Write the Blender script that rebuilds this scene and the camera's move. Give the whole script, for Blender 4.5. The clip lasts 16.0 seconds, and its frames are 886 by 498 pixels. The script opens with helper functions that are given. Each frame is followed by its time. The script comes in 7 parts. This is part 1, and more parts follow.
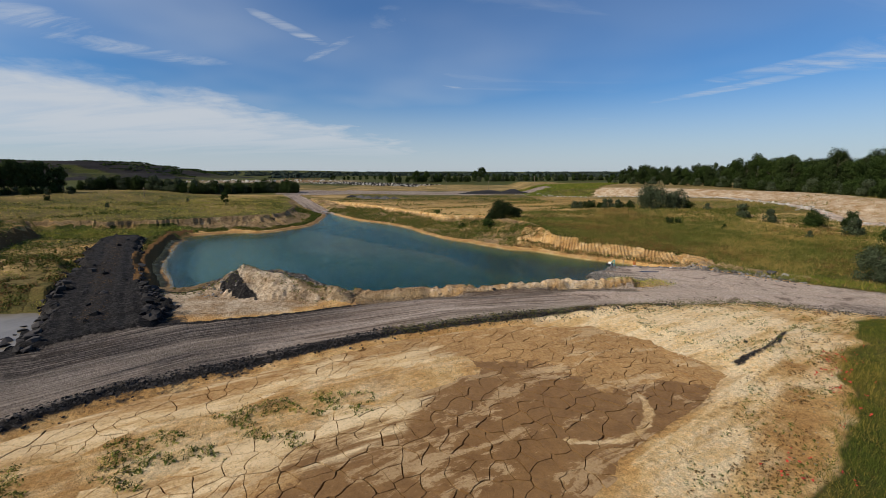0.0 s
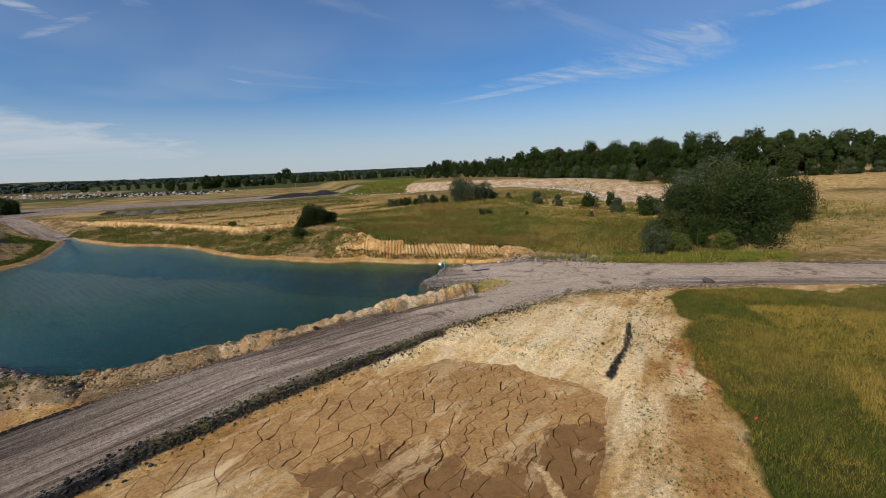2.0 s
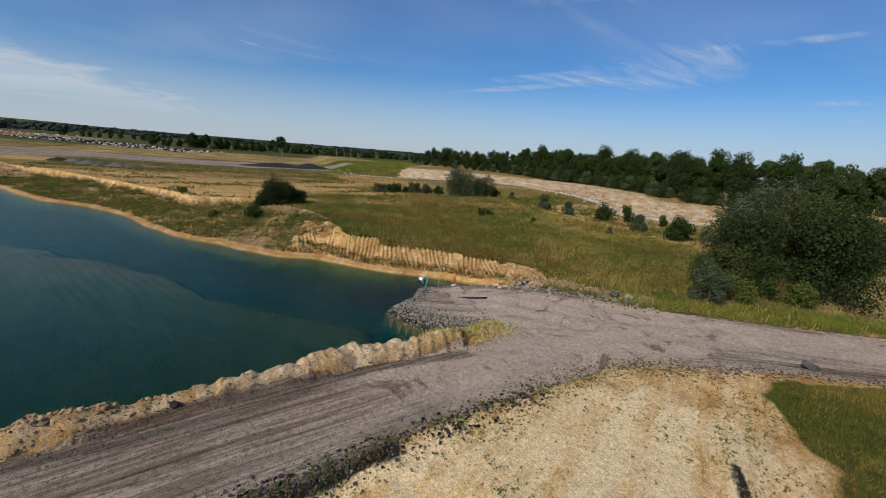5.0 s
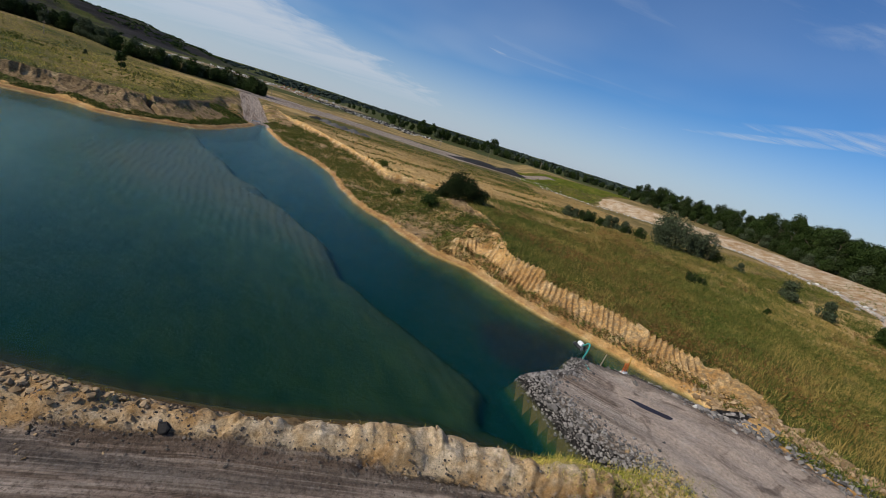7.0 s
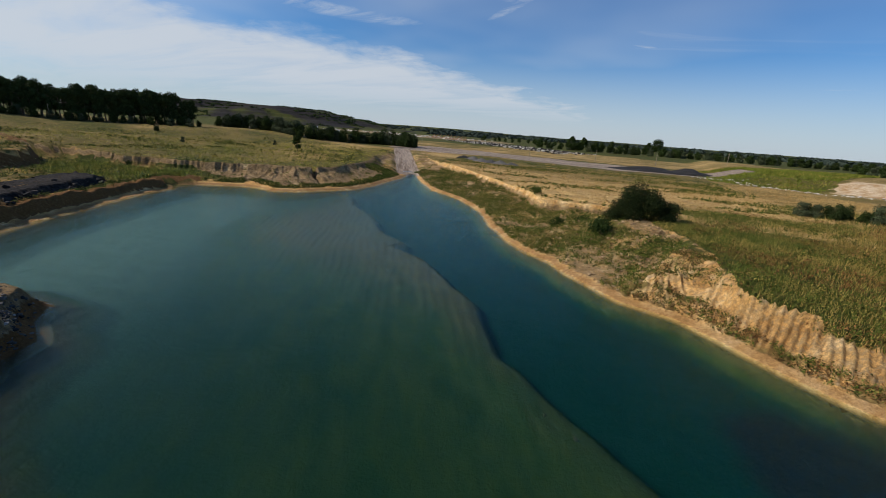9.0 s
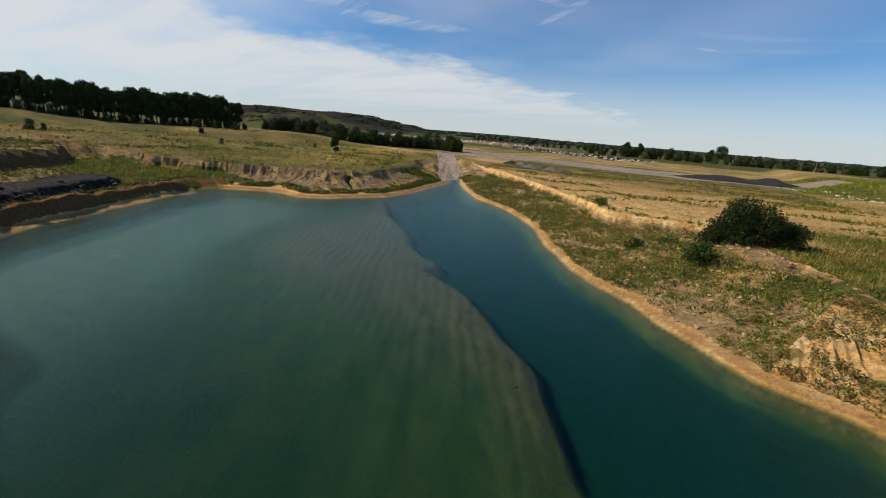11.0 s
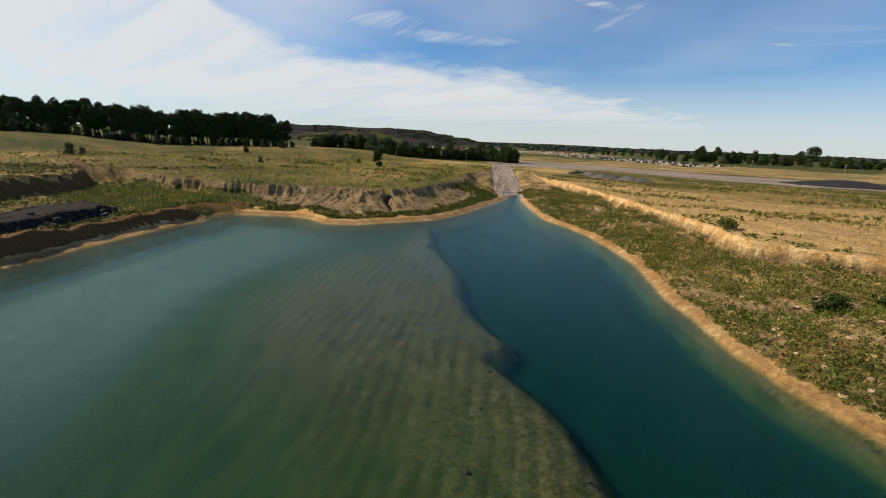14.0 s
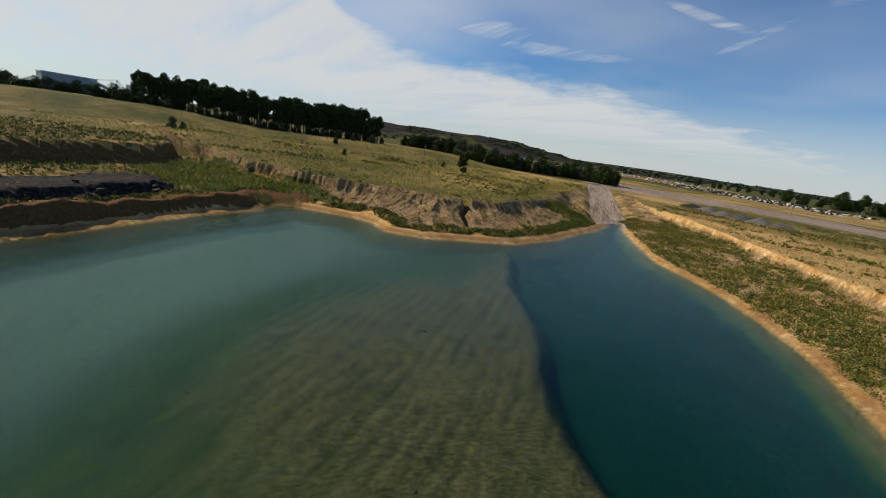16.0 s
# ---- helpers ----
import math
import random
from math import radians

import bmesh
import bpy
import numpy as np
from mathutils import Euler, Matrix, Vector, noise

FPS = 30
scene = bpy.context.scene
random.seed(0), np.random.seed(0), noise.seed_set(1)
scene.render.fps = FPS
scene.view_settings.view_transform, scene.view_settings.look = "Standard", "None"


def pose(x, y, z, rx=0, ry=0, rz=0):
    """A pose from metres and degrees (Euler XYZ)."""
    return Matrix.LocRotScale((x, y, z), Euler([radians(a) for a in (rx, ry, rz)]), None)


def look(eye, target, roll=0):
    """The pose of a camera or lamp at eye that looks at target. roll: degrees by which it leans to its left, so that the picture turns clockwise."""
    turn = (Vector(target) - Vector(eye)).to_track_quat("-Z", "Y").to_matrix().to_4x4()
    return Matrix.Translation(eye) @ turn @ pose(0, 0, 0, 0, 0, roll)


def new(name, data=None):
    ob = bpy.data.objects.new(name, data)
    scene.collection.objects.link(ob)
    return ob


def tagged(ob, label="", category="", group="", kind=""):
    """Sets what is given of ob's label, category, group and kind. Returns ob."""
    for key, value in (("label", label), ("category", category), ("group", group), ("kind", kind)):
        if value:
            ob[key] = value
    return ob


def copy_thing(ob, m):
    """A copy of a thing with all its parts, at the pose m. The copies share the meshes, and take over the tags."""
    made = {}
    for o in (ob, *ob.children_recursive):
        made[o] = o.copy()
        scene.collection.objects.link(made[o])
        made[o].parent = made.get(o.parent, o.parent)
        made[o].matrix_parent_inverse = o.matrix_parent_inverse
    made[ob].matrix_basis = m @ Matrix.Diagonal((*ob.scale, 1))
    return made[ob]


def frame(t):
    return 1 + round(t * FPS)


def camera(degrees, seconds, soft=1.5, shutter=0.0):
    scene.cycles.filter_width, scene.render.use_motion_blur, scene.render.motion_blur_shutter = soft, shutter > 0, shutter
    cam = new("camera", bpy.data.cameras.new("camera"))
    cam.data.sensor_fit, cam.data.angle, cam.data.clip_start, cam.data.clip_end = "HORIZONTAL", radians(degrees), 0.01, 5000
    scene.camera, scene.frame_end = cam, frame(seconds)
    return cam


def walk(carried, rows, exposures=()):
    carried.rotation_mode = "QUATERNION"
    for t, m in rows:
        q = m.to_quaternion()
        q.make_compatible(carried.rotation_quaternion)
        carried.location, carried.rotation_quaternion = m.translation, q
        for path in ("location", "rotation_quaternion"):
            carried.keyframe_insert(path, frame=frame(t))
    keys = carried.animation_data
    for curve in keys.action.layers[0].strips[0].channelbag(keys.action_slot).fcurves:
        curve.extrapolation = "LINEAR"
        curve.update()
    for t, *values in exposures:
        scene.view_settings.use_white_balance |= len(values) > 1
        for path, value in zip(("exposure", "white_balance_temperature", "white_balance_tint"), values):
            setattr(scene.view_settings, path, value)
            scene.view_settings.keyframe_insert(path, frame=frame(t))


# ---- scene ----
cam = camera(93.8, 16.0, soft=0.7)
METRES, EYE, TILT, LEAN, TURN = 80.0, 14.2, -10.4, 0.0, 0.0
ROWS = [
    (0.0, 0.0, 0.0, 0.0, 0.0, 0.0, -0.0),
    (0.5, 0.0002, 0.0308, 0.006, -3.53, 0.08, 12.02),
    (1.0, 0.002, 0.0618, 0.0119, -12.98, 0.15, 22.45),
    (1.5, 0.0087, 0.0919, 0.0175, -21.72, -0.94, 17.27),
    (2.0, 0.0202, 0.1208, 0.0221, -24.8, -1.69, 6.92),
    (2.5, 0.0343, 0.1484, 0.0265, -25.17, -2.28, 3.24),
    (3.0, 0.0485, 0.1757, 0.0306, -25.6, -2.65, 3.27),
    (3.2, 0.0536, 0.1868, 0.0321, -25.79, -2.74, 3.32),
    (5.3, 0.1144, 0.3025, 0.0487, -25.96, -3.52, -1.88),
    (5.5, 0.1205, 0.313, 0.0501, -24.18, -3.8, -6.69),
    (6.0, 0.1338, 0.3401, 0.0536, -16.44, -4.74, -17.52),
    (6.5, 0.1434, 0.3687, 0.0571, -7.75, -4.9, -18.97),
    (7.0, 0.1481, 0.399, 0.0608, -0.57, -5.19, -17.05),
    (7.5, 0.1489, 0.4293, 0.0644, 6.53, -5.94, -17.93),
    (8.0, 0.1446, 0.4595, 0.0669, 13.28, -6.28, -17.39),
    (8.5, 0.1372, 0.4893, 0.0696, 18.57, -6.03, -14.04),
    (9.0, 0.1266, 0.5182, 0.0729, 20.99, -6.2, -8.17),
    (9.2, 0.1214, 0.5294, 0.0745, 21.49, -6.72, -7.04),
    (11.3, 0.0678, 0.6499, 0.0845, 28.13, -6.28, -9.59),
    (11.5, 0.0621, 0.6609, 0.0859, 28.85, -6.18, -9.49),
    (12.0, 0.047, 0.6878, 0.0889, 30.38, -6.06, -9.1),
    (12.5, 0.0309, 0.7142, 0.0917, 31.66, -5.8, -8.78),
    (13.0, 0.0142, 0.7405, 0.0951, 32.77, -5.75, -8.52),
    (13.5, -0.0034, 0.7665, 0.0981, 33.57, -5.74, -8.07),
    (14.0, -0.0214, 0.7922, 0.1012, 34.37, -5.83, -8.29),
    (14.5, -0.0402, 0.8177, 0.1043, 35.8, -6.02, -10.24),
    (15.0, -0.0597, 0.8426, 0.1072, 38.71, -6.32, -13.71),
    (15.5, -0.0805, 0.8666, 0.1099, 42.34, -6.71, -15.22),
    (16.0, -0.1025, 0.8896, 0.1123, 45.84, -7.07, -15.62),
]
walk(cam, [(t, pose(0, 0, EYE, TILT, LEAN, TURN) @ pose(METRES * x, METRES * y, METRES * z, 90 + pitch, roll, yaw)) for t, x, y, z, yaw, pitch, roll in ROWS],
     exposures=[(0, -0.17, 6500, 10), (3, -0.19, 6420, 10), (7, -0.22, 6140, 10), (9, -0.08, 6400, 10), (12.5, 0.20, 7130, 10), (13.8, 0.22, 7130, 10), (16, 0.0, 7120, 10)])

# ---- sky, sun ----
SUN_AZ, SUN_EL = 245.0, 38.0      # compass from +y clockwise, height in degrees
world = bpy.data.worlds.new("sky")
scene.world = world
world.use_nodes = True


def sky_nodes():
    nt = world.node_tree
    nt.nodes.clear()
    N, L = nt.nodes.new, nt.links.new
    out, bg = N("ShaderNodeOutputWorld"), N("ShaderNodeBackground")
    sky = N("ShaderNodeTexSky")
    sky.sky_type, sky.sun_disc = "NISHITA", False
    sky.sun_elevation, sky.sun_rotation = radians(SUN_EL), radians(SUN_AZ)
    sky.air_density, sky.dust_density, sky.ozone_density = 1.0, 0.6, 2.5
    bg.inputs["Strength"].default_value = 0.096
    co = N("ShaderNodeTexCoord")
    sep = N("ShaderNodeSeparateXYZ")
    L(co.outputs["Generated"], sep.inputs[0])

    def m(op, a, b=None, c=None):
        n = N("ShaderNodeMath")
        n.operation = op
        for i, v in enumerate((a, b, c)):
            if v is None:
                continue
            if hasattr(v, "links"):
                L(v, n.inputs[i])
            else:
                n.inputs[i].default_value = v
        return n.outputs[0]

    def span(v, a, b, c=0.0, d=1.0):
        n = N("ShaderNodeMapRange")
        n.interpolation_type = "SMOOTHSTEP"
        L(v, n.inputs[0])
        for i, q in enumerate((a, b, c, d)):
            n.inputs[i + 1].default_value = q
        return n.outputs[0]

    def lin(v, a, b, c, d):
        n = N("ShaderNodeMapRange")
        L(v, n.inputs[0])
        for i, q in enumerate((a, b, c, d)):
            n.inputs[i + 1].default_value = q
        return n.outputs[0]

    def noise_tex(vec, scale, detail, rough, dist=0.0):
        n = N("ShaderNodeTexNoise")
        L(vec, n.inputs["Vector"])
        for k, q in (("Scale", scale), ("Detail", detail), ("Roughness", rough), ("Distortion", dist)):
            n.inputs[k].default_value = q
        return n.outputs["Fac"]

    x, y, z = sep.outputs
    up = m("MAXIMUM", z, 0.02)
    # the cloud layer lies on a plane overhead
    comb = N("ShaderNodeCombineXYZ")
    L(m("DIVIDE", x, m("ADD", up, 0.12)), comb.inputs[0])
    L(m("DIVIDE", y, m("ADD", up, 0.12)), comb.inputs[1])
    rot = N("ShaderNodeMapping")
    rot.inputs["Rotation"].default_value = (0, 0, radians(28))
    rot.inputs["Scale"].default_value = (0.55, 1.9, 1)
    L(comb.outputs[0], rot.inputs[0])
    streak = noise_tex(rot.outputs[0], 1.15, 8, 0.6, 0.7)
    wide = noise_tex(comb.outputs[0], 0.55, 3, 0.5)
    cirrus = m("MULTIPLY", span(streak, 0.40, 0.85), span(wide, 0.34, 0.62))
    # bank of cloud low in the north-west
    az = m("ARCTAN2", x, y)
    edge = noise_tex(comb.outputs[0], 2.6, 8, 0.6, 0.3)
    top = m("ADD", m("ADD", lin(az, -0.5, 0.25, 0.166, 0.022), span(az, -1.7, -0.85, 0.40, 0.0)), lin(az, -1.1, -0.5, 0.026, 0.0))
    top = m("ADD", top, m("MULTIPLY", m("SUBTRACT", edge, 0.5), 0.085))
    bank = m("MULTIPLY", span(m("SUBTRACT", top, z), -0.012, 0.045), span(az, 0.55, -0.15))
    bank = m("MULTIPLY", bank, span(z, 0.0, 0.10, 0.62, 1.0))
    bank = m("MULTIPLY", bank, span(streak, 0.25, 0.6, 0.72, 1.0))

    def patch(a0, z0, ra, rz, slant):
        u = m("DIVIDE", m("SUBTRACT", az, a0), ra)
        v = m("DIVIDE", m("SUBTRACT", m("SUBTRACT", z, z0), m("MULTIPLY", m("SUBTRACT", az, a0), slant)), rz)
        return span(m("ADD", m("MULTIPLY", u, u), m("MULTIPLY", v, v)), 1.0, 0.0)

    thin = noise_tex(rot.outputs[0], 1.9, 9, 0.68, 1.6)
    fibre = span(thin, 0.28, 0.80)
    wisps = m("MULTIPLY", patch(0.90, 0.205, 0.22, 0.058, 0.10), 0.85)
    for a0, z0, ra, rz, slant, much in ((0.80, 0.180, 0.22, 0.016, 0.02, 1.0), (0.63, 0.163, 0.24, 0.008, 0.115, 1.0), (0.68, 0.186, 0.2, 0.012, 0.10, 0.8), (1.05, 0.238, 0.20, 0.009, 0.03, 1.0),
                                        (0.70, 0.335, 0.22, 0.03, 0.10, 0.4), (-0.335, 0.289, 0.13, 0.013, -0.31, 1.0), (-0.25, 0.257, 0.07, 0.012, 0.45, 1.0), (-0.12, 0.31, 0.06, 0.04, 0.2, 0.5),
                                        (-0.61, 0.219, 0.20, 0.016, -0.03, 0.9), (-0.76, 0.245, 0.14, 0.026, 0.0, 0.9), (-0.55, 0.26, 0.3, 0.03, -0.1, 0.4), (0.0, 0.197, 0.07, 0.007, -0.25, 0.8),
                                        (0.34, 0.105, 0.20, 0.030, 0.0, 0.55), (1.21, 0.139, 0.12, 0.007, 0.0, 0.8), (1.24, 0.112, 0.10, 0.010, 0.0, 0.8)):
        wisps = m("MAXIMUM", wisps, m("MULTIPLY", patch(a0, z0, ra, rz, slant), much))
    wisps = m("MULTIPLY", wisps, m("MULTIPLY", fibre, 0.95))
    haze = m("MULTIPLY", span(z, 0.20, -0.01), 0.74)
    veil = m("MULTIPLY", span(z, 0.7, 0.1), m("MULTIPLY", span(wide, 0.30, 0.72), span(az, 0.3, -1.1, 0.2, 0.75)))
    cover = m("MAXIMUM", m("MULTIPLY", cirrus, 0.45), m("MULTIPLY", bank, 0.92))
    cover = m("MAXIMUM", cover, m("MULTIPLY", wisps, 0.80))
    cover = m("MINIMUM", m("MAXIMUM", m("MAXIMUM", cover, haze), veil), 1.0)
    tint = N("ShaderNodeMix")
    tint.data_type, tint.blend_type = "RGBA", "MULTIPLY"
    tint.inputs["Factor"].default_value = 1.0
    L(sky.outputs[0], tint.inputs["A"])
    tint.inputs["B"].default_value = (0.45, 0.80, 1.16, 1)
    mix = N("ShaderNodeMix")
    mix.data_type = "RGBA"
    L(cover, mix.inputs["Factor"])
    L(tint.outputs["Result"], mix.inputs["A"])
    mix.inputs["B"].default_value = (6.5, 6.95, 7.5, 1)
    L(mix.outputs["Result"], bg.inputs["Color"])
    L(bg.outputs[0], out.inputs[0])


sky_nodes()
sun = new("sun", bpy.data.lights.new("sun", "SUN"))
sun.data.energy, sun.data.angle, sun.data.color = 4.65, radians(0.6), (1.0, 0.90, 0.765)
sa, se = radians(SUN_AZ), radians(SUN_EL)
sun.matrix_world = look((100 * math.sin(sa) * math.cos(se), 100 * math.cos(sa) * math.cos(se), 100 * math.sin(se)), (0, 0, 0))


# ---- materials ----
class Mat:
    """Small helper to write node materials."""

    def __init__(self, name, rough=0.9, spec=0.2):
        self.mat = bpy.data.materials.new(name)
        self.mat.use_nodes = True
        self.nt = self.mat.node_tree
        self.bsdf = self.nt.nodes["Principled BSDF"]
        self.bsdf.inputs["Roughness"].default_value = rough
        self.bsdf.inputs["Specular IOR Level"].default_value = spec

    def n(self, kind):
        return self.nt.nodes.new("ShaderNode" + kind)

    def l(self, a, b):
        self.nt.links.new(a, b)

    def put(self, v, sock):
        if hasattr(v, "links"):
            self.l(v, sock)
        elif isinstance(v, tuple) and len(v) == 3 and sock.type == "RGBA":
            sock.default_value = (*v, 1)
        else:
            sock.default_value = v

    def pos(self, scale=(1, 1, 1), turn=0.0):
        if not hasattr(self, "geo"):
            self.geo = self.n("NewGeometry")
        mp = self.n("Mapping")
        mp.inputs["Rotation"].default_value = (0, 0, radians(turn))
        self.l(self.geo.outputs["Position"], mp.inputs[0])
        sc = self.n("Mapping")
        sc.inputs["Scale"].default_value = scale
        self.l(mp.outputs[0], sc.inputs[0])
        return sc.outputs[0]

    def attr(self, name):
        a = self.n("Attribute")
        a.attribute_name = name
        return a.outputs["Fac"]

    def noise(self, scale, detail=4, rough=0.55, vec=None, dist=0.0):
        t = self.n("TexNoise")
        self.l(vec if vec is not None else self.pos(), t.inputs["Vector"])
        for k, q in (("Scale", scale), ("Detail", detail), ("Roughness", rough), ("Distortion", dist)):
            t.inputs[k].default_value = q
        return t.outputs["Fac"]

    def cells(self, scale, feature="F1", vec=None, rand=1.0):
        t = self.n("TexVoronoi")
        t.feature = feature
        self.l(vec if vec is not None else self.pos(), t.inputs["Vector"])
        t.inputs["Scale"].default_value = scale
        t.inputs["Randomness"].default_value = rand
        return t.outputs["Distance"]

    def math(self, op, a, b=0.0):
        t = self.n("Math")
        t.operation = op
        self.put(a, t.inputs[0])
        self.put(b, t.inputs[1])
        return t.outputs[0]

    def span(self, v, a, b, c=0.0, d=1.0):
        t = self.n("MapRange")
        t.interpolation_type = "SMOOTHSTEP"
        self.put(v, t.inputs[0])
        for i, q in enumerate((a, b, c, d)):
            t.inputs[i + 1].default_value = q
        return t.outputs[0]

    def mix(self, fac, a, b, blend="MIX"):
        t = self.n("Mix")
        t.data_type, t.blend_type = "RGBA", blend
        self.put(fac, t.inputs["Factor"])
        self.put(a, t.inputs["A"])
        self.put(b, t.inputs["B"])
        return t.outputs["Result"]

    def ramp(self, fac, *stops):
        t = self.n("ValToRGB")
        e = t.color_ramp.elements
        while len(e) < len(stops):
            e.new(0.5)
        for el, (p, c) in zip(e, stops):
            el.position, el.color = p, (*c, 1)
        self.put(fac, t.inputs[0])
        return t.outputs[0]

    def bump(self, height, strength=0.5, distance=0.05, after=None):
        t = self.n("Bump")
        t.inputs["Strength"].default_value = strength
        t.inputs["Distance"].default_value = distance
        self.put(height, t.inputs["Height"])
        if after is not None:
            self.l(after, t.inputs["Normal"])
        return t.outputs[0]

    def done(self, color, normal=None, rough=None):
        self.put(color, self.bsdf.inputs["Base Color"])
        if normal is not None:
            self.l(normal, self.bsdf.inputs["Normal"])
        if rough is not None:
            self.put(rough, self.bsdf.inputs["Roughness"])
        return self.mat


def ground_material():
    m = Mat("ground_soil_and_turf", 0.95, 0.1)
    big, mid, fine = m.noise(0.07, 5), m.noise(0.45, 6, 0.65), m.noise(3.2, 6, 0.7)
    grit = m.noise(14.0, 4, 0.7)
    sand = m.ramp(mid, (0.28, (0.38, 0.195, 0.062)), (0.5, (0.60, 0.345, 0.120)), (0.72, (0.76, 0.51, 0.215)))
    flow = m.noise(0.55, 6, 0.65, m.pos((0.28, 1.5, 1), -29), 0.4)
    sand = m.mix(m.span(m.noise(2.2, 7, 0.75), 0.36, 0.5, 0.42, 0.0), sand, (0.22, 0.120, 0.046))
    light = m.ramp(m.math("ADD", m.math("MULTIPLY", flow, 0.65), m.math("MULTIPLY", fine, 0.35)),
                   (0.34, (0.50, 0.295, 0.108)), (0.44, (0.80, 0.55, 0.255)), (0.55, (0.92, 0.715, 0.42)))
    light = m.mix(m.span(grit, 0.34, 0.46, 0.22, 0.0), light, (0.30, 0.175, 0.075))
    sand = m.mix(m.span(m.math("ADD", m.attr("pale"), m.math("MULTIPLY", m.math("SUBTRACT", m.math("ADD", m.math("MULTIPLY", mid, 0.5), m.math("MULTIPLY", flow, 0.5)), 0.5), 1.5)), 0.30, 0.85), sand, light)
    ash = m.ramp(m.math("ADD", m.math("MULTIPLY", mid, 0.5), m.math("MULTIPLY", fine, 0.5)), (0.38, (0.15, 0.105, 0.065)), (0.48, (0.36, 0.275, 0.185)), (0.60, (0.66, 0.545, 0.40)))
    sand = m.mix(m.span(m.math("ADD", m.attr("ash"), m.math("MULTIPLY", m.math("SUBTRACT", mid, 0.5), 0.8)), 0.25, 0.75, 0.0, 0.9), sand, ash)
    dark = m.ramp(fine, (0.3, (0.007, 0.006, 0.006)), (0.5, (0.021, 0.019, 0.0175)), (0.72, (0.085, 0.075, 0.068)))
    sand = m.mix(m.span(m.math("ADD", m.attr("coal"), m.math("MULTIPLY", m.math("SUBTRACT", fine, 0.5), 0.8)), 0.35, 0.65), sand, dark)
    lush = m.ramp(m.noise(1.1, 5, 0.7), (0.25, (0.022, 0.034, 0.007)), (0.5, (0.058, 0.068, 0.014)), (0.8, (0.12, 0.112, 0.028)))
    dry = m.ramp(m.noise(0.9, 6, 0.7), (0.25, (0.085, 0.066, 0.020)), (0.5, (0.20, 0.145, 0.048)), (0.8, (0.36, 0.255, 0.100)))
    turf = m.mix(m.span(m.math("ADD", m.attr("dry"), m.math("MULTIPLY", m.math("SUBTRACT", big, 0.5), 1.1)), 0.3, 0.75), lush, dry)
    straw = m.ramp(m.noise(0.9, 6, 0.7), (0.28, (0.22, 0.140, 0.050)), (0.5, (0.46, 0.305, 0.122)), (0.75, (0.66, 0.475, 0.23)))
    turf = m.mix(m.span(m.math("ADD", m.attr("dry"), m.math("MULTIPLY", m.math("SUBTRACT", big, 0.5), 0.7)), 0.70, 0.98), turf, straw)
    turf = m.mix(m.span(m.noise(0.9, 5, 0.7, m.pos((0.35, 1, 1), 20)), 0.52, 0.72, 0.0, 0.55), turf, (0.07, 0.055, 0.018))
    dim = m.span(m.attr("dry"), 0.45, 0.9, 0.7, 0.22)
    turf = m.mix(m.math("MULTIPLY", m.span(m.noise(1.9, 6, 0.75), 0.50, 0.68), dim), turf, (0.035, 0.045, 0.012))
    turf = m.mix(m.span(m.noise(0.23, 5, 0.7), 0.52, 0.70, 0.0, 0.5), turf, (0.19, 0.13, 0.045))
    g = m.math("ADD", m.attr("grass"), m.math("MULTIPLY", m.math("SUBTRACT", mid, 0.5), 1.0))
    g = m.math("ADD", g, m.math("MULTIPLY", m.math("SUBTRACT", m.noise(0.02, 6, 0.65), 0.5), 0.5))
    col = m.mix(m.span(g, 0.36, 0.66), sand, turf)
    # damp rim along the water's edge
    col = m.mix(m.math("MULTIPLY", m.attr("rim"), 0.75), col, m.ramp(mid, (0.3, (0.20, 0.105, 0.044)), (0.7, (0.31, 0.175, 0.080))))
    # dark floor between the plates of dried mud, and shade painted on banks
    mud = m.ramp(fine, (0.3, (0.12, 0.060, 0.021)), (0.7, (0.21, 0.112, 0.040)))
    col = m.mix(m.span(m.math("ADD", m.attr("mud"), m.math("MULTIPLY", m.math("SUBTRACT", fine, 0.5), 0.5)), 0.4, 0.65), col, mud)
    sep = m.n("SeparateXYZ")
    m.l(m.pos(), sep.inputs[0])
    # below water level, the depth fade of the bed put into the ground colour
    col = m.mix(m.span(sep.outputs[2], 0.0, -0.28), col, (0.105, 0.092, 0.036))
    soil = m.ramp(m.math("ADD", m.math("MULTIPLY", mid, 0.4), m.math("MULTIPLY", fine, 0.6)), (0.36, (0.085, 0.055, 0.027)), (0.5, (0.225, 0.150, 0.074)), (0.62, (0.40, 0.285, 0.155)))
    bare_earth = m.math("MULTIPLY", m.span(m.math("ADD", m.attr("earth"), m.math("MULTIPLY", m.math("SUBTRACT", fine, 0.5), 1.0)), 0.35, 0.65), m.span(g, 0.36, 0.60, 1.0, 0.0))
    col = m.mix(bare_earth, col, soil)
    # gravel roads with wheel tracks along them
    uv = m.n("UVMap")
    uv.uv_map = "along"

    def along(sx, sy, detail, turn=0.0):
        mp = m.n("Mapping")
        mp.vector_type = "TEXTURE" if turn else "POINT"
        if turn:
            mp.inputs["Rotation"].default_value = (0, 0, radians(turn))
            sx, sy = 1 / sx, 1 / sy
        mp.inputs["Scale"].default_value = (sx, sy, 1)
        m.l(uv.outputs[0], mp.inputs[0])
        return m.noise(1.0, detail, 0.62, mp.outputs[0], 0.3)

    track, rut, tread = along(0.05, 0.7, 5), along(0.13, 3.4, 5), along(3.4, 0.9, 2)
    clod = m.noise(4.5, 7, 0.8)
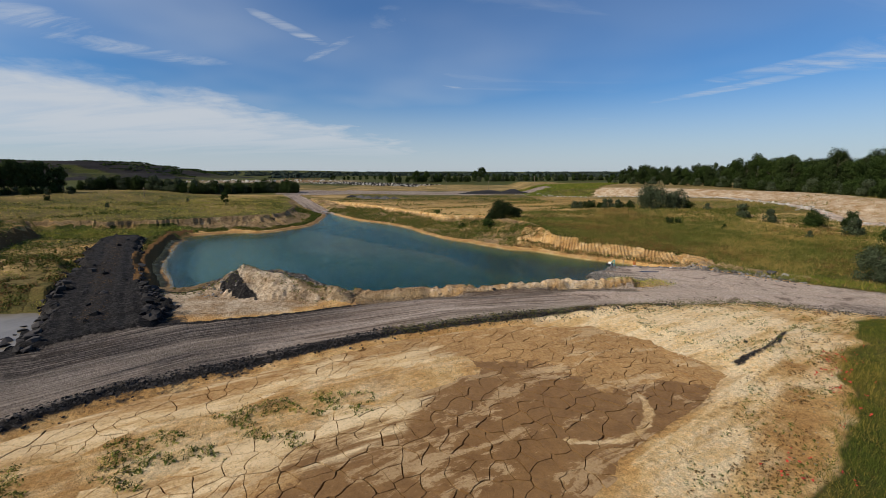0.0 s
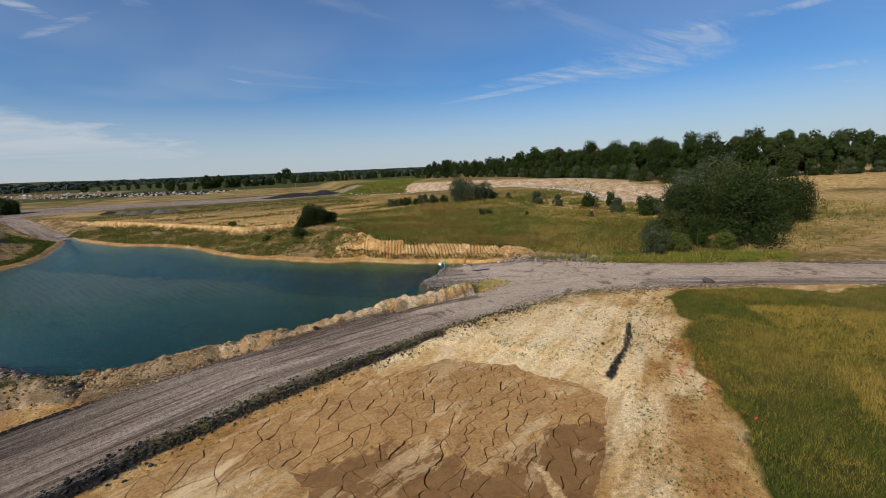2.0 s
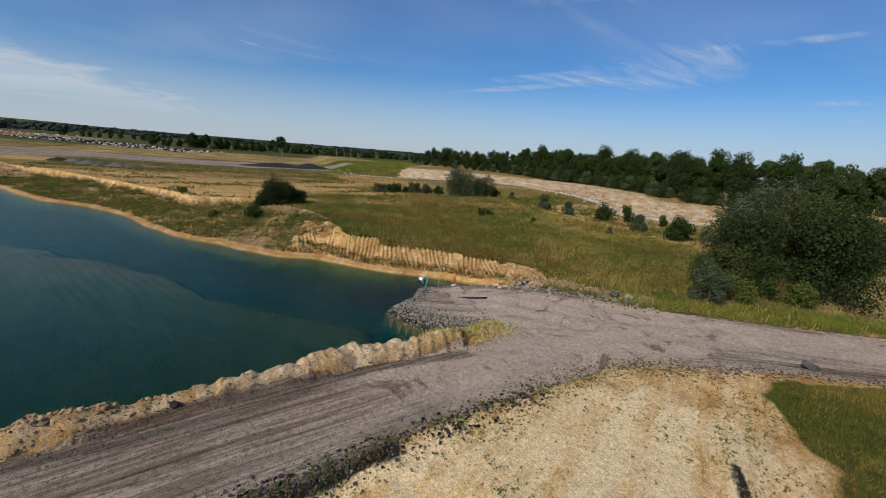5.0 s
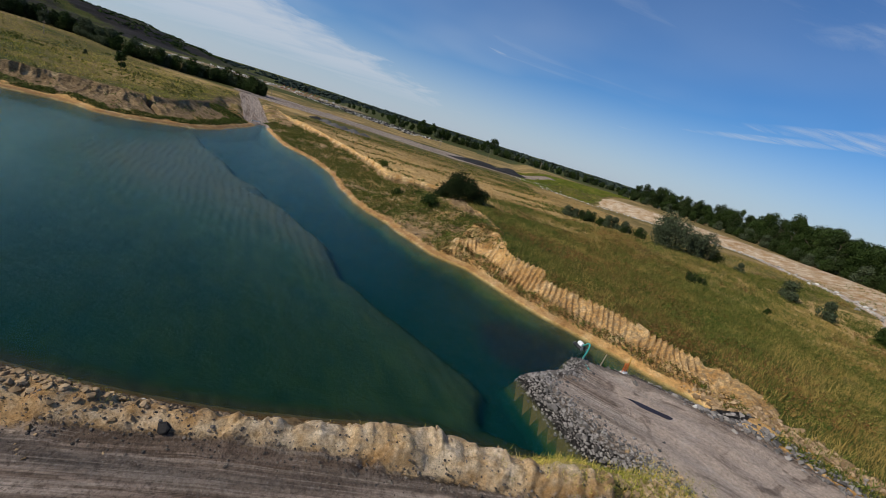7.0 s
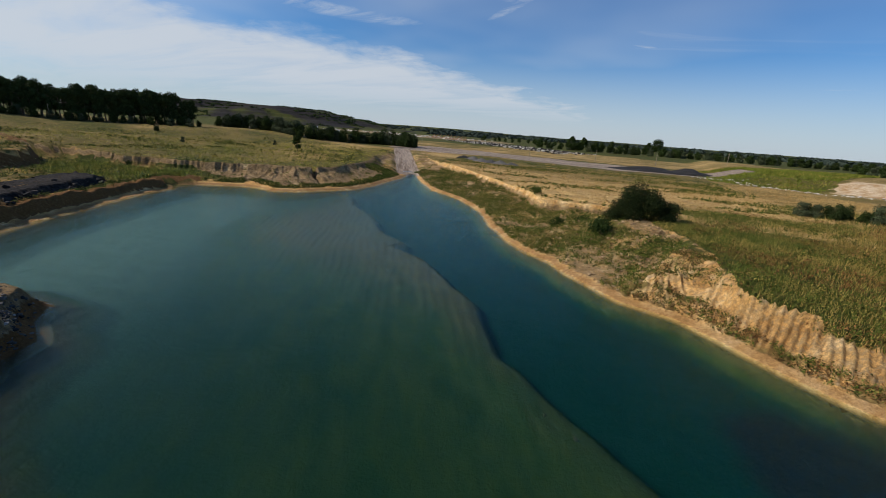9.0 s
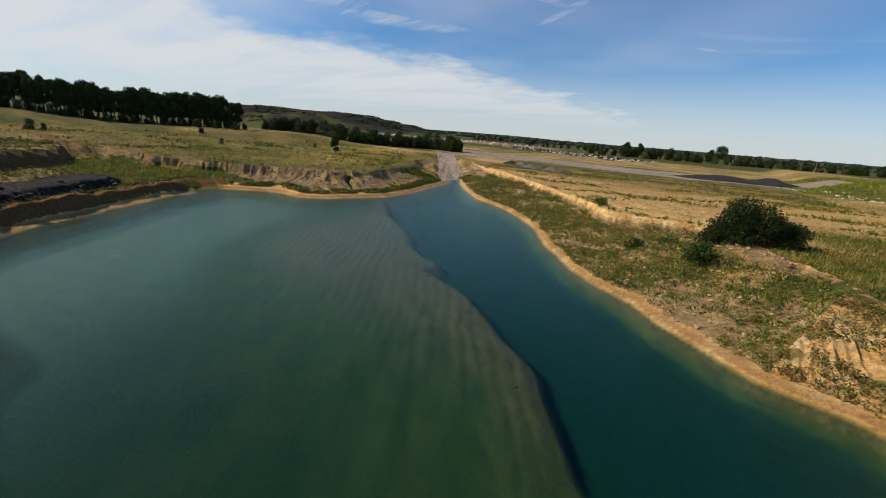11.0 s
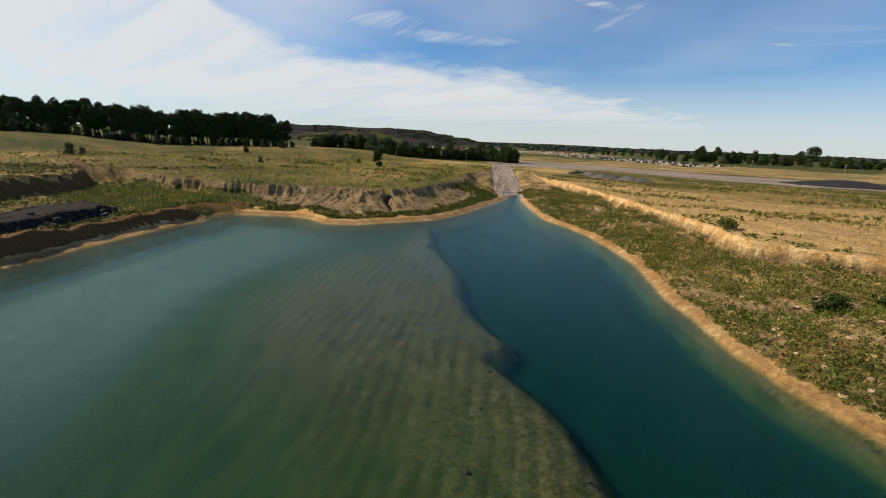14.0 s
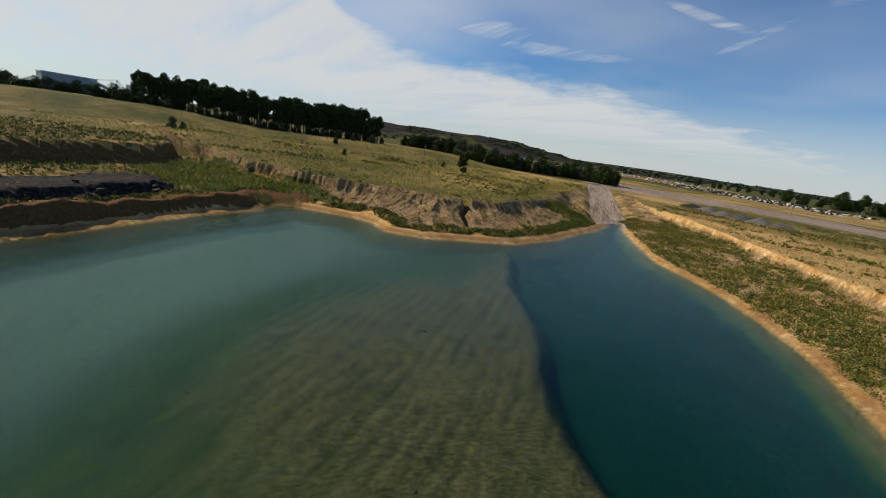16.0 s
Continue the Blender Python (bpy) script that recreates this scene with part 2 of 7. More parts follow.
    a = m.ramp(track, (0.38, (0.19, 0.136, 0.099)), (0.48, (0.39, 0.295, 0.225)), (0.58, (0.58, 0.465, 0.370)))
    a = m.mix(m.math("MULTIPLY", m.span(rut, 0.49, 0.55, 0.0, 0.85), m.span(track, 0.42, 0.54, 1.0, 0.5)), a, (0.135, 0.093, 0.064))
    a = m.mix(m.span(clod, 0.36, 0.50, 0.55, 0.0), a, (0.12, 0.088, 0.064))
    cross = m.math("MINIMUM", along(0.06, 2.2, 4, 9.0), along(0.06, 2.4, 4, -13.0))
    a = m.mix(m.span(cross, 0.34, 0.40, 0.5, 0.0), a, (0.11, 0.082, 0.060))
    black = m.ramp(m.math("ADD", m.math("MULTIPLY", rut, 0.6), m.math("MULTIPLY", fine, 0.4)), (0.40, (0.015, 0.013, 0.012)), (0.5, (0.060, 0.050, 0.043)), (0.60, (0.21, 0.175, 0.15)))
    a = m.mix(m.span(m.math("ADD", m.attr("coal"), m.math("MULTIPLY", m.math("SUBTRACT", m.math("ADD", m.math("MULTIPLY", fine, 0.4), m.math("MULTIPLY", track, 0.6)), 0.5), 1.2)), 0.22, 0.85), a, black)
    a = m.mix(m.span(m.math("ADD", m.attr("dust"), m.math("MULTIPLY", m.math("SUBTRACT", mid, 0.5), 0.9)), 0.4, 0.85), a, m.ramp(fine, (0.3, (0.45, 0.340, 0.255)), (0.7, (0.70, 0.550, 0.425))))
    a = m.mix(m.span(m.cells(7.0), 0.0, 0.4, 0.3, 0.0), a, (0.36, 0.33, 0.30))
    # dark damp patches and pale dusty ones where trucks turn
    turn_n = m.noise(0.32, 7, 0.68, None, 1.4)
    a = m.mix(m.math("MULTIPLY", m.span(turn_n, 0.47, 0.36), m.span(m.attr("dust"), 0.2, 0.7, 0.3, 0.8)), a, (0.17, 0.118, 0.086))
    a = m.mix(m.math("MULTIPLY", m.span(turn_n, 0.55, 0.66), m.span(m.attr("dust"), 0.2, 0.7, 0.1, 0.7)), a, (0.70, 0.585, 0.48))
    road = m.span(m.math("ADD", m.attr("road"), m.math("MULTIPLY", m.math("SUBTRACT", fine, 0.5), 0.8)), 0.38, 0.62)
    col = m.mix(road, col, a)
    thin = along(0.11, 6.8, 4)
    col = m.mix(m.math("MULTIPLY", road, m.span(along(0.035, 0.30, 5), 0.47, 0.60, 0.0, 0.34)), col, (0.54, 0.44, 0.345))
    col = m.mix(m.math("MULTIPLY", road, m.math("MULTIPLY", m.span(thin, 0.53, 0.60, 0.0, 0.46), m.span(m.attr("dust"), 0.1, 0.7, 1.0, 0.15))), col, (0.085, 0.066, 0.052))
    col = m.mix(m.math("MULTIPLY", road, m.span(thin, 0.47, 0.40, 0.0, 0.30)), col, (0.55, 0.46, 0.37))
    # crumbs and clods at two sizes: soil grain and tiny shadows, both as colour
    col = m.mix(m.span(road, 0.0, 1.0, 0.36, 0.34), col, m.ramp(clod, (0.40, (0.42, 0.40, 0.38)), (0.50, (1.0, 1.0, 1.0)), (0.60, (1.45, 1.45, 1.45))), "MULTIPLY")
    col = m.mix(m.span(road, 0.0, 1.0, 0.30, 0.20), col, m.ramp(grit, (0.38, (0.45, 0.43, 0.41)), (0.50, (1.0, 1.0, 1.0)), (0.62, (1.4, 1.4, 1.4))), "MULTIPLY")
    tall = m.math("ADD", m.noise(1.6, 8, 0.75), m.math("MULTIPLY", m.math("MULTIPLY", road, m.math("ADD", m.math("ADD", rut, m.math("MULTIPLY", clod, 1.1)), m.math("MULTIPLY", tread, 0.7))), 0.6))
    nrm = m.bump(tall, 1.0, 0.30)
    nrm = m.bump(grit, 0.9, 0.05, nrm)
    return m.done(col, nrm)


PLUME = (22.5, 63.5, 5.0, 4.5)   # centre and reach of the black silt off the jetty


def bed_material():
    m = Mat("pond_bed", 0.9, 0.0)
    sep = m.n("SeparateXYZ")
    m.l(m.pos(), sep.inputs[0])
    depth = m.math("MULTIPLY", sep.outputs[2], -1.0)
    streak = m.noise(0.8, 5, 0.6, m.pos((1.35, 0.36, 1), -28), 0.5)
    mott = m.noise(0.8, 6, 0.7)
    speck = m.noise(7.0, 5, 0.8)
    # fine crossing ripples of light on the bed, put into the silt colour
    ripple = m.noise(1.0, 3, 0.7, m.pos((9.0, 3.6, 1), 28), 0.3)
    mud = m.ramp(m.math("ADD", m.math("MULTIPLY", streak, 0.12), m.math("ADD", m.math("MULTIPLY", mott, 0.2), m.math("ADD", m.math("MULTIPLY", speck, 0.28), m.math("MULTIPLY", ripple, 0.40)))),
                 (0.42, (0.028, 0.036, 0.013)), (0.5, (0.060, 0.062, 0.025)), (0.58, (0.100, 0.094, 0.042)))
    d2 = m.math("ADD", depth, m.math("ADD", m.math("MULTIPLY", m.math("SUBTRACT", mott, 0.5), 0.3), m.math("ADD", m.math("MULTIPLY", m.math("SUBTRACT", streak, 0.5), -0.16), m.math("MULTIPLY", m.math("SUBTRACT", speck, 0.5), -0.5))))
    # light lost with depth is put into the colour: sand, green, then blue-green
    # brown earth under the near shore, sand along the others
    near_side = m.math("MULTIPLY", m.span(sep.outputs[1], 74.0, 52.0), m.span(sep.outputs[0], 23.0, 18.0))
    jetty_side = m.math("MULTIPLY", m.span(sep.outputs[1], 62.0, 60.0), m.span(sep.outputs[0], 37.0, 33.0))
    edge_col = m.mix(m.math("MAXIMUM", near_side, jetty_side), m.ramp(mott, (0.3, (0.30, 0.165, 0.068)), (0.7, (0.42, 0.245, 0.105))), m.ramp(mott, (0.3, (0.060, 0.042, 0.022)), (0.7, (0.125, 0.086, 0.044))))
    mud = m.mix(m.math("MULTIPLY", near_side, 0.5), mud, (0.030, 0.030, 0.012))
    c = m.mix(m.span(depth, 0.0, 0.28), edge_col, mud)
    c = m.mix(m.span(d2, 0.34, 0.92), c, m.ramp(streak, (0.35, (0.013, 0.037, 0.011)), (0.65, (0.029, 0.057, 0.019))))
    c = m.mix(m.math("MULTIPLY", near_side, 0.26), c, (0.006, 0.013, 0.006))
    # long ridges of silt, shade in their troughs put into the colour
    run = m.math("ADD", m.math("MULTIPLY", sep.outputs[0], 0.88), m.math("MULTIPLY", sep.outputs[1], 0.47))
    wave = m.math("ADD", m.math("MULTIPLY", run, 7.4), m.math("ADD", m.math("MULTIPLY", m.noise(0.10, 3), 12.0), m.math("MULTIPLY", m.noise(0.7, 4), 3.0)))
    rib = m.math("MULTIPLY", m.math("SINE", wave), m.math("MULTIPLY", m.span(m.noise(0.22, 4, 0.6), 0.34, 0.58), m.span(depth, 0.98, 0.66)))
    c = m.mix(m.span(rib, 0.1, 0.8, 0.0, 0.30), c, (0.010, 0.018, 0.008))
    # cloudy with silt over the western shelf, the sky's glare added into its colour
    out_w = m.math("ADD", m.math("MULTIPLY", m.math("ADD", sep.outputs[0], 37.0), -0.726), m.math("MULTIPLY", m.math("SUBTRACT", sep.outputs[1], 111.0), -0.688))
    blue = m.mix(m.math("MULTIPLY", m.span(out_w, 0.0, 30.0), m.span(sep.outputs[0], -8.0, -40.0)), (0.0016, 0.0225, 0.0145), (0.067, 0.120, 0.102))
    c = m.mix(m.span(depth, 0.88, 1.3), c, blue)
    # black silt spread on the bed off the jetty
    ex = m.math("ADD", m.math("POWER", m.math("ABSOLUTE", m.math("MULTIPLY", m.math("SUBTRACT", sep.outputs[0], PLUME[0]), 1 / PLUME[2])), 2.0), m.math("POWER", m.math("ABSOLUTE", m.math("MULTIPLY", m.math("SUBTRACT", sep.outputs[1], PLUME[1]), 1 / PLUME[3])), 2.0))
    c = m.mix(m.span(m.math("ADD", ex, m.math("MULTIPLY", m.math("SUBTRACT", m.noise(0.25, 4), 0.5), 1.6)), 0.3, 1.3, 0.75, 0.0), c, (0.006, 0.0085, 0.0085))
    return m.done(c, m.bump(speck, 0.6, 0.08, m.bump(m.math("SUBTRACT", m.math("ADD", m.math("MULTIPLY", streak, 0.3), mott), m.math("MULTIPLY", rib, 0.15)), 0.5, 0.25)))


def water_material(name="pond_water", murk=0.0, tint=(0.3, 0.25, 0.17)):
    m = Mat(name)
    nt = m.nt
    nt.nodes.remove(m.bsdf)
    out = nt.nodes["Material Output"]
    tr, gl, mx, fr = m.n("BsdfTransparent"), m.n("BsdfGlossy"), m.n("MixShader"), m.n("Fresnel")
    rip = m.math("ADD", m.math("MULTIPLY", m.noise(3.4, 4, 0.65, m.pos((1, 0.5, 1), -30)), 0.7), m.math("MULTIPLY", m.noise(0.35, 3), 0.5))
    b = m.bump(rip, 1.0, 0.11)
    m.l(b, gl.inputs["Normal"])
    m.l(b, fr.inputs["Normal"])
    fr.inputs["IOR"].default_value = 1.30
    gl.inputs["Roughness"].default_value = 0.07
    gl.inputs["Color"].default_value = (0.48, 0.73, 0.75, 1)
    tr.inputs["Color"].default_value = (0.92, 1.0, 0.97, 1)
    base = tr.outputs[0]
    if murk:
        df, m2 = m.n("BsdfDiffuse"), m.n("MixShader")
        df.inputs["Color"].default_value = (*tint, 1)
        m2.inputs[0].default_value = murk
        m.l(base, m2.inputs[1])
        m.l(df.outputs[0], m2.inputs[2])
        base = m2.outputs[0]
    m.l(fr.outputs[0], mx.inputs[0])
    m.l(base, mx.inputs[1])
    m.l(gl.outputs[0], mx.inputs[2])
    m.l(mx.outputs[0], out.inputs[0])
    return m.mat


def mud_material(name):
    m = Mat(name, 0.85, 0.25)
    sep = m.n("SeparateXYZ")
    m.l(m.pos(), sep.inputs[0])
    x, y = sep.outputs[0], sep.outputs[1]
    n1, n2, n3 = m.noise(0.22, 5, 0.6), m.noise(1.3, 6, 0.7), m.noise(9.0, 4, 0.7)

    def blob(cx, cy, rx, ry):
        u = m.math("DIVIDE", m.math("SUBTRACT", x, cx), rx)
        v = m.math("DIVIDE", m.math("SUBTRACT", y, cy), ry)
        return m.math("ADD", m.math("MULTIPLY", u, u), m.math("MULTIPLY", v, v))

    damp = m.math("MINIMUM", blob(2.5, 18.0, 9.2, 9.7), m.math("MINIMUM", blob(9.5, 17.5, 4.0, 3.0), blob(14.0, 21.8, 4.6, 2.6)))
    flow = m.noise(0.55, 6, 0.65, m.pos((0.28, 1.5, 1), -29), 0.4)
    damp = m.span(m.math("ADD", damp, m.math("ADD", m.math("MULTIPLY", m.math("SUBTRACT", n2, 0.5), 1.0), m.math("MULTIPLY", m.math("SUBTRACT", flow, 0.5), 1.5))), 1.06, 0.92)
    dry = m.ramp(n2, (0.3, (0.30, 0.152, 0.050)), (0.55, (0.46, 0.262, 0.095)), (0.8, (0.60, 0.385, 0.160)))
    wet = m.ramp(n2, (0.3, (0.165, 0.081, 0.024)), (0.7, (0.285, 0.150, 0.050)))
    c = m.mix(damp, dry, wet)
    crust = m.span(m.math("ADD", m.noise(0.42, 8, 0.72, m.pos((0.45, 1.6, 1), -28), 0.6), m.math("MULTIPLY", m.math("SUBTRACT", n2, 0.5), 0.25)), 0.535, 0.575)
    c = m.mix(m.math("MULTIPLY", crust, m.span(damp, 0.0, 1.0, 0.9, 0.62)), c, m.ramp(n3, (0.3, (0.50, 0.33, 0.150)), (0.7, (0.72, 0.52, 0.285))))
    # pale drift of sand across the flat, and a thin curved line of it in the damp
    off = m.math("ABSOLUTE", m.math("ADD", m.math("MULTIPLY", m.math("ADD", x, 30.0), -0.493), m.math("MULTIPLY", m.math("SUBTRACT", y, 9.0), 0.870)))
    near = m.math("ADD", m.math("SUBTRACT", off, m.math("MULTIPLY", m.math("SUBTRACT", flow, 0.5), 14.0)), m.math("MAXIMUM", m.math("MULTIPLY", m.math("SUBTRACT", x, -2.0), 1.6), 0.0))
    arc = m.math("ABSOLUTE", m.math("SUBTRACT", m.math("SQRT", blob(7.4, 22.7, 1.0, 1.0)), 4.35))
    arc = m.math("ADD", arc, m.math("ADD", m.math("ADD", m.math("MULTIPLY", m.math("MAXIMUM", m.math("SUBTRACT", y, 22.8), 0.0), 0.6), m.math("MAXIMUM", m.math("SUBTRACT", 6.2, x), 0.0)), m.math("MULTIPLY", m.math("SUBTRACT", n2, 0.5), 0.9)))
    light = m.ramp(m.math("ADD", m.math("MULTIPLY", flow, 0.7), m.math("MULTIPLY", n3, 0.3)), (0.38, (0.44, 0.265, 0.100)), (0.46, (0.66, 0.45, 0.205)), (0.54, (0.86, 0.655, 0.37)))
    c = m.mix(m.math("MAXIMUM", m.span(near, 5.6, 3.2, 0.0, 0.9), m.span(arc, 0.26, 0.12, 0.0, 0.9)), c, light)
    inf = m.n("ObjectInfo")
    c = m.mix(m.span(inf.outputs["Random"], 0.0, 1.0, 0.0, 0.20), c, (0.19, 0.105, 0.043))
    c = m.mix(m.span(n1, 0.42, 0.62, 0.0, 0.28), c, (0.25, 0.138, 0.050))
    c = m.mix(m.span(m.noise(2.6, 7, 0.75), 0.50, 0.66, 0.0, 0.36), c, (0.18, 0.098, 0.038))
    fleck = m.noise(5.5, 7, 0.8)
    c = m.mix(m.math("MULTIPLY", m.span(fleck, 0.50, 0.62, 0.0, 0.42), m.span(damp, 0.0, 1.0, 1.0, 0.15)), c, (0.62, 0.42, 0.195))
    c = m.mix(m.span(fleck, 0.47, 0.38, 0.0, 0.45), c, (0.12, 0.064, 0.024))
    return m.done(c, m.bump(n3, 0.8, 0.03, m.bump(fleck, 0.6, 0.06)), m.span(damp, 0, 1, 0.92, 0.62))


def leaf_material(name, dark, mid, light, trans=0.12):
    m = Mat(name, 0.85, 0.05)
    r = m.n("NewGeometry").outputs["Random Per Island"]
    obj = m.n("ObjectInfo").outputs["Random"]
    c = m.mix(0.45, m.ramp(r, (0.0, dark), (0.6, mid), (1.0, light)), mid)
    c = m.mix(m.span(obj, 0, 1, 0.0, 0.3), c, mid)
    m.bsdf.inputs["Transmission Weight"].default_value = 0.0
    if trans:
        m.bsdf.inputs["Subsurface Weight"].default_value = 0.0
    return m.done(c)


def grass_material(name, green, dry, share=0.5, scale=0.09):
    m = Mat(name, 0.8, 0.1)
    r = m.n("NewGeometry").outputs["Random Per Island"]
    patch = m.noise(scale, 5, 0.65)
    g = m.ramp(r, (0.0, tuple(q * 0.68 for q in green)), (0.6, green), (1.0, tuple(q * 1.35 for q in green)))
    d = m.ramp(r, (0.0, tuple(q * 0.68 for q in dry)), (0.6, dry), (1.0, tuple(min(0.8, q * 1.25) for q in dry)))
    patch = m.math("ADD", m.math("MULTIPLY", patch, 0.6), m.math("MULTIPLY", m.noise(scale * 6, 4, 0.7), 0.4))
    g = m.mix(m.span(m.noise(scale * 3.3, 4, 0.7), 0.50, 0.66, 0.0, 0.75), g, tuple(q * k for q, k in zip(green, (0.42, 0.46, 0.5))))
    d = m.mix(m.span(m.noise(scale * 2.1, 4, 0.7), 0.52, 0.66, 0.0, 0.8), d, tuple(q * k for q, k in zip(dry, (0.60, 0.53, 0.45))))
    f = m.span(m.math("ADD", patch, m.math("MULTIPLY", m.math("SUBTRACT", r, 0.5), 0.25)), 0.66 - share * 0.4, 0.80 - share * 0.4)
    return m.done(m.mix(f, g, d))


def plain(name, col, rough=0.6, metal=0.0, vary=0.25, scale=2.0, bumps=0.2):
    m = Mat(name, rough, 0.4)
    m.bsdf.inputs["Metallic"].default_value = metal
    f = m.noise(scale, 5, 0.65)
    c = m.mix(m.span(f, 0.3, 0.75), tuple(q * (1 - vary) for q in col), tuple(min(0.9, q * (1 + vary)) for q in col))
    return m.done(c, m.bump(m.noise(scale * 6, 3), bumps, 0.01))


def rock_material(name, a, b):
    m = Mat(name, 0.9, 0.2)
    f = m.noise(3.0, 6, 0.7)
    obj = m.n("ObjectInfo").outputs["Random"]
    isl = m.n("NewGeometry").outputs["Random Per Island"]
    c = m.mix(m.span(m.math("ADD", m.math("MULTIPLY", f, 0.5), m.math("MULTIPLY", m.math("FRACT", m.math("ADD", obj, isl)), 0.5)), 0.25, 0.8), a, b)
    return m.done(c, m.bump(m.noise(8, 5, 0.7), 0.7, 0.04))


M_GROUND, M_BED, M_WATER = ground_material(), bed_material(), water_material()
M_PUDDLE = plain("murky_water", (0.20, 0.165, 0.115), 0.22, 0, 0.12, 0.4, 0.03)
M_MUD = mud_material("dried_mud")
M_BARK = plain("bark", (0.10, 0.075, 0.05), 0.9, 0, 0.4, 3, 0.8)
M_LEAF_DARK = leaf_material("leaves_dark", (0.010, 0.017, 0.006), (0.026, 0.040, 0.012), (0.065, 0.085, 0.026))
M_LEAF_DEEP = leaf_material("leaves_deep", (0.007, 0.012, 0.005), (0.018, 0.027, 0.009), (0.042, 0.054, 0.018))
M_LEAF_ROW = leaf_material("leaves_row", (0.016, 0.026, 0.009), (0.042, 0.062, 0.020), (0.10, 0.13, 0.04))
M_LEAF_MID = leaf_material("leaves_mid", (0.011, 0.022, 0.006), (0.028, 0.046, 0.011), (0.065, 0.088, 0.022))
M_LEAF_GREY = leaf_material("leaves_willow", (0.022, 0.031, 0.014), (0.058, 0.073, 0.038), (0.125, 0.145, 0.078))
# distance haze of the far woods put into a bluer leaf colour
M_LEAF_FAR_HAZE = leaf_material("leaves_far_haze", (0.022, 0.032, 0.026), (0.040, 0.055, 0.044), (0.07, 0.085, 0.06))
M_LEAF_LIGHT = leaf_material("leaves_light", (0.035, 0.050, 0.011), (0.072, 0.092, 0.020), (0.13, 0.15, 0.036))
M_LEAF_OLIVE = leaf_material("leaves_olive", (0.018, 0.025, 0.007), (0.048, 0.058, 0.017), (0.10, 0.11, 0.034))
M_GRASS_NEAR = grass_material("meadow_grass", (0.084, 0.106, 0.016), (0.28, 0.205, 0.042), 0.48, 0.07)
M_GRASS_GOLD = grass_material("golden_meadow_grass", (0.13, 0.135, 0.020), (0.36, 0.255, 0.055), 0.70, 0.08)
M_GRASS_EAST = grass_material("rough_grass", (0.102, 0.126, 0.025), (0.30, 0.215, 0.062), 0.50, 0.075)
M_GRASS_WEST = grass_material("plateau_grass", (0.27, 0.275, 0.042), (0.60, 0.46, 0.11), 0.48)
M_GRASS_DRY = grass_material("dry_grass", (0.12, 0.10, 0.024), (0.48, 0.32, 0.125), 0.82)
M_BENCH = grass_material("bench_grass", (0.22, 0.245, 0.038), (0.42, 0.33, 0.075), 0.42)
M_DOCK = grass_material("brown_weeds", (0.11, 0.070, 0.022), (0.23, 0.115, 0.040), 0.55)
M_VERGE = grass_material("verge_grass", (0.14, 0.17, 0.022), (0.26, 0.21, 0.05), 0.35)
M_WEED = grass_material("bank_weeds", (0.078, 0.105, 0.016), (0.22, 0.175, 0.045), 0.36, 0.2)
M_ROCK = rock_material("grey_rock", (0.075, 0.068, 0.062), (0.31, 0.28, 0.25))
M_COALROCK = rock_material("coal_lump", (0.007, 0.007, 0.007), (0.065, 0.058, 0.054))
M_HEAPROCK = rock_material("dark_heap", (0.022, 0.021, 0.021), (0.12, 0.11, 0.10))
M_SANDROCK = rock_material("sand_clod", (0.20, 0.13, 0.065), (0.44, 0.31, 0.175))
M_EARTHROCK = rock_material("earth_clod", (0.05, 0.042, 0.035), (0.20, 0.165, 0.13))
M_SOILROCK = rock_material("soil_clod", (0.045, 0.032, 0.021), (0.21, 0.15, 0.095))
M_PALEROCK = rock_material("pale_rubble", (0.34, 0.31, 0.27), (0.70, 0.66, 0.59))
M_RED = plain("poppy_petal", (0.55, 0.045, 0.02), 0.6, 0, 0.3)
M_WHITE = plain("white_paint", (0.75, 0.75, 0.73), 0.5)
M_BLACK = plain("black_rubber", (0.02, 0.02, 0.022), 0.6)
M_TEAL = plain("teal_hose", (0.05, 0.30, 0.25), 0.5)
M_ORANGE = plain("orange_plastic", (0.75, 0.17, 0.03), 0.5)
M_WOOD = plain("weathered_wood", (0.27, 0.22, 0.16), 0.85, 0, 0.3, 4, 0.5)
M_STEEL = plain("grey_steel", (0.38, 0.40, 0.42), 0.5, 0.3)
M_CLAD = plain("blue_grey_cladding", (0.27, 0.31, 0.36), 0.5)
M_BRIGHTCLAD = plain("pale_cladding", (0.62, 0.64, 0.66), 0.5)
M_RUST = plain("orange_paint_faded", (0.30, 0.115, 0.05), 0.7)


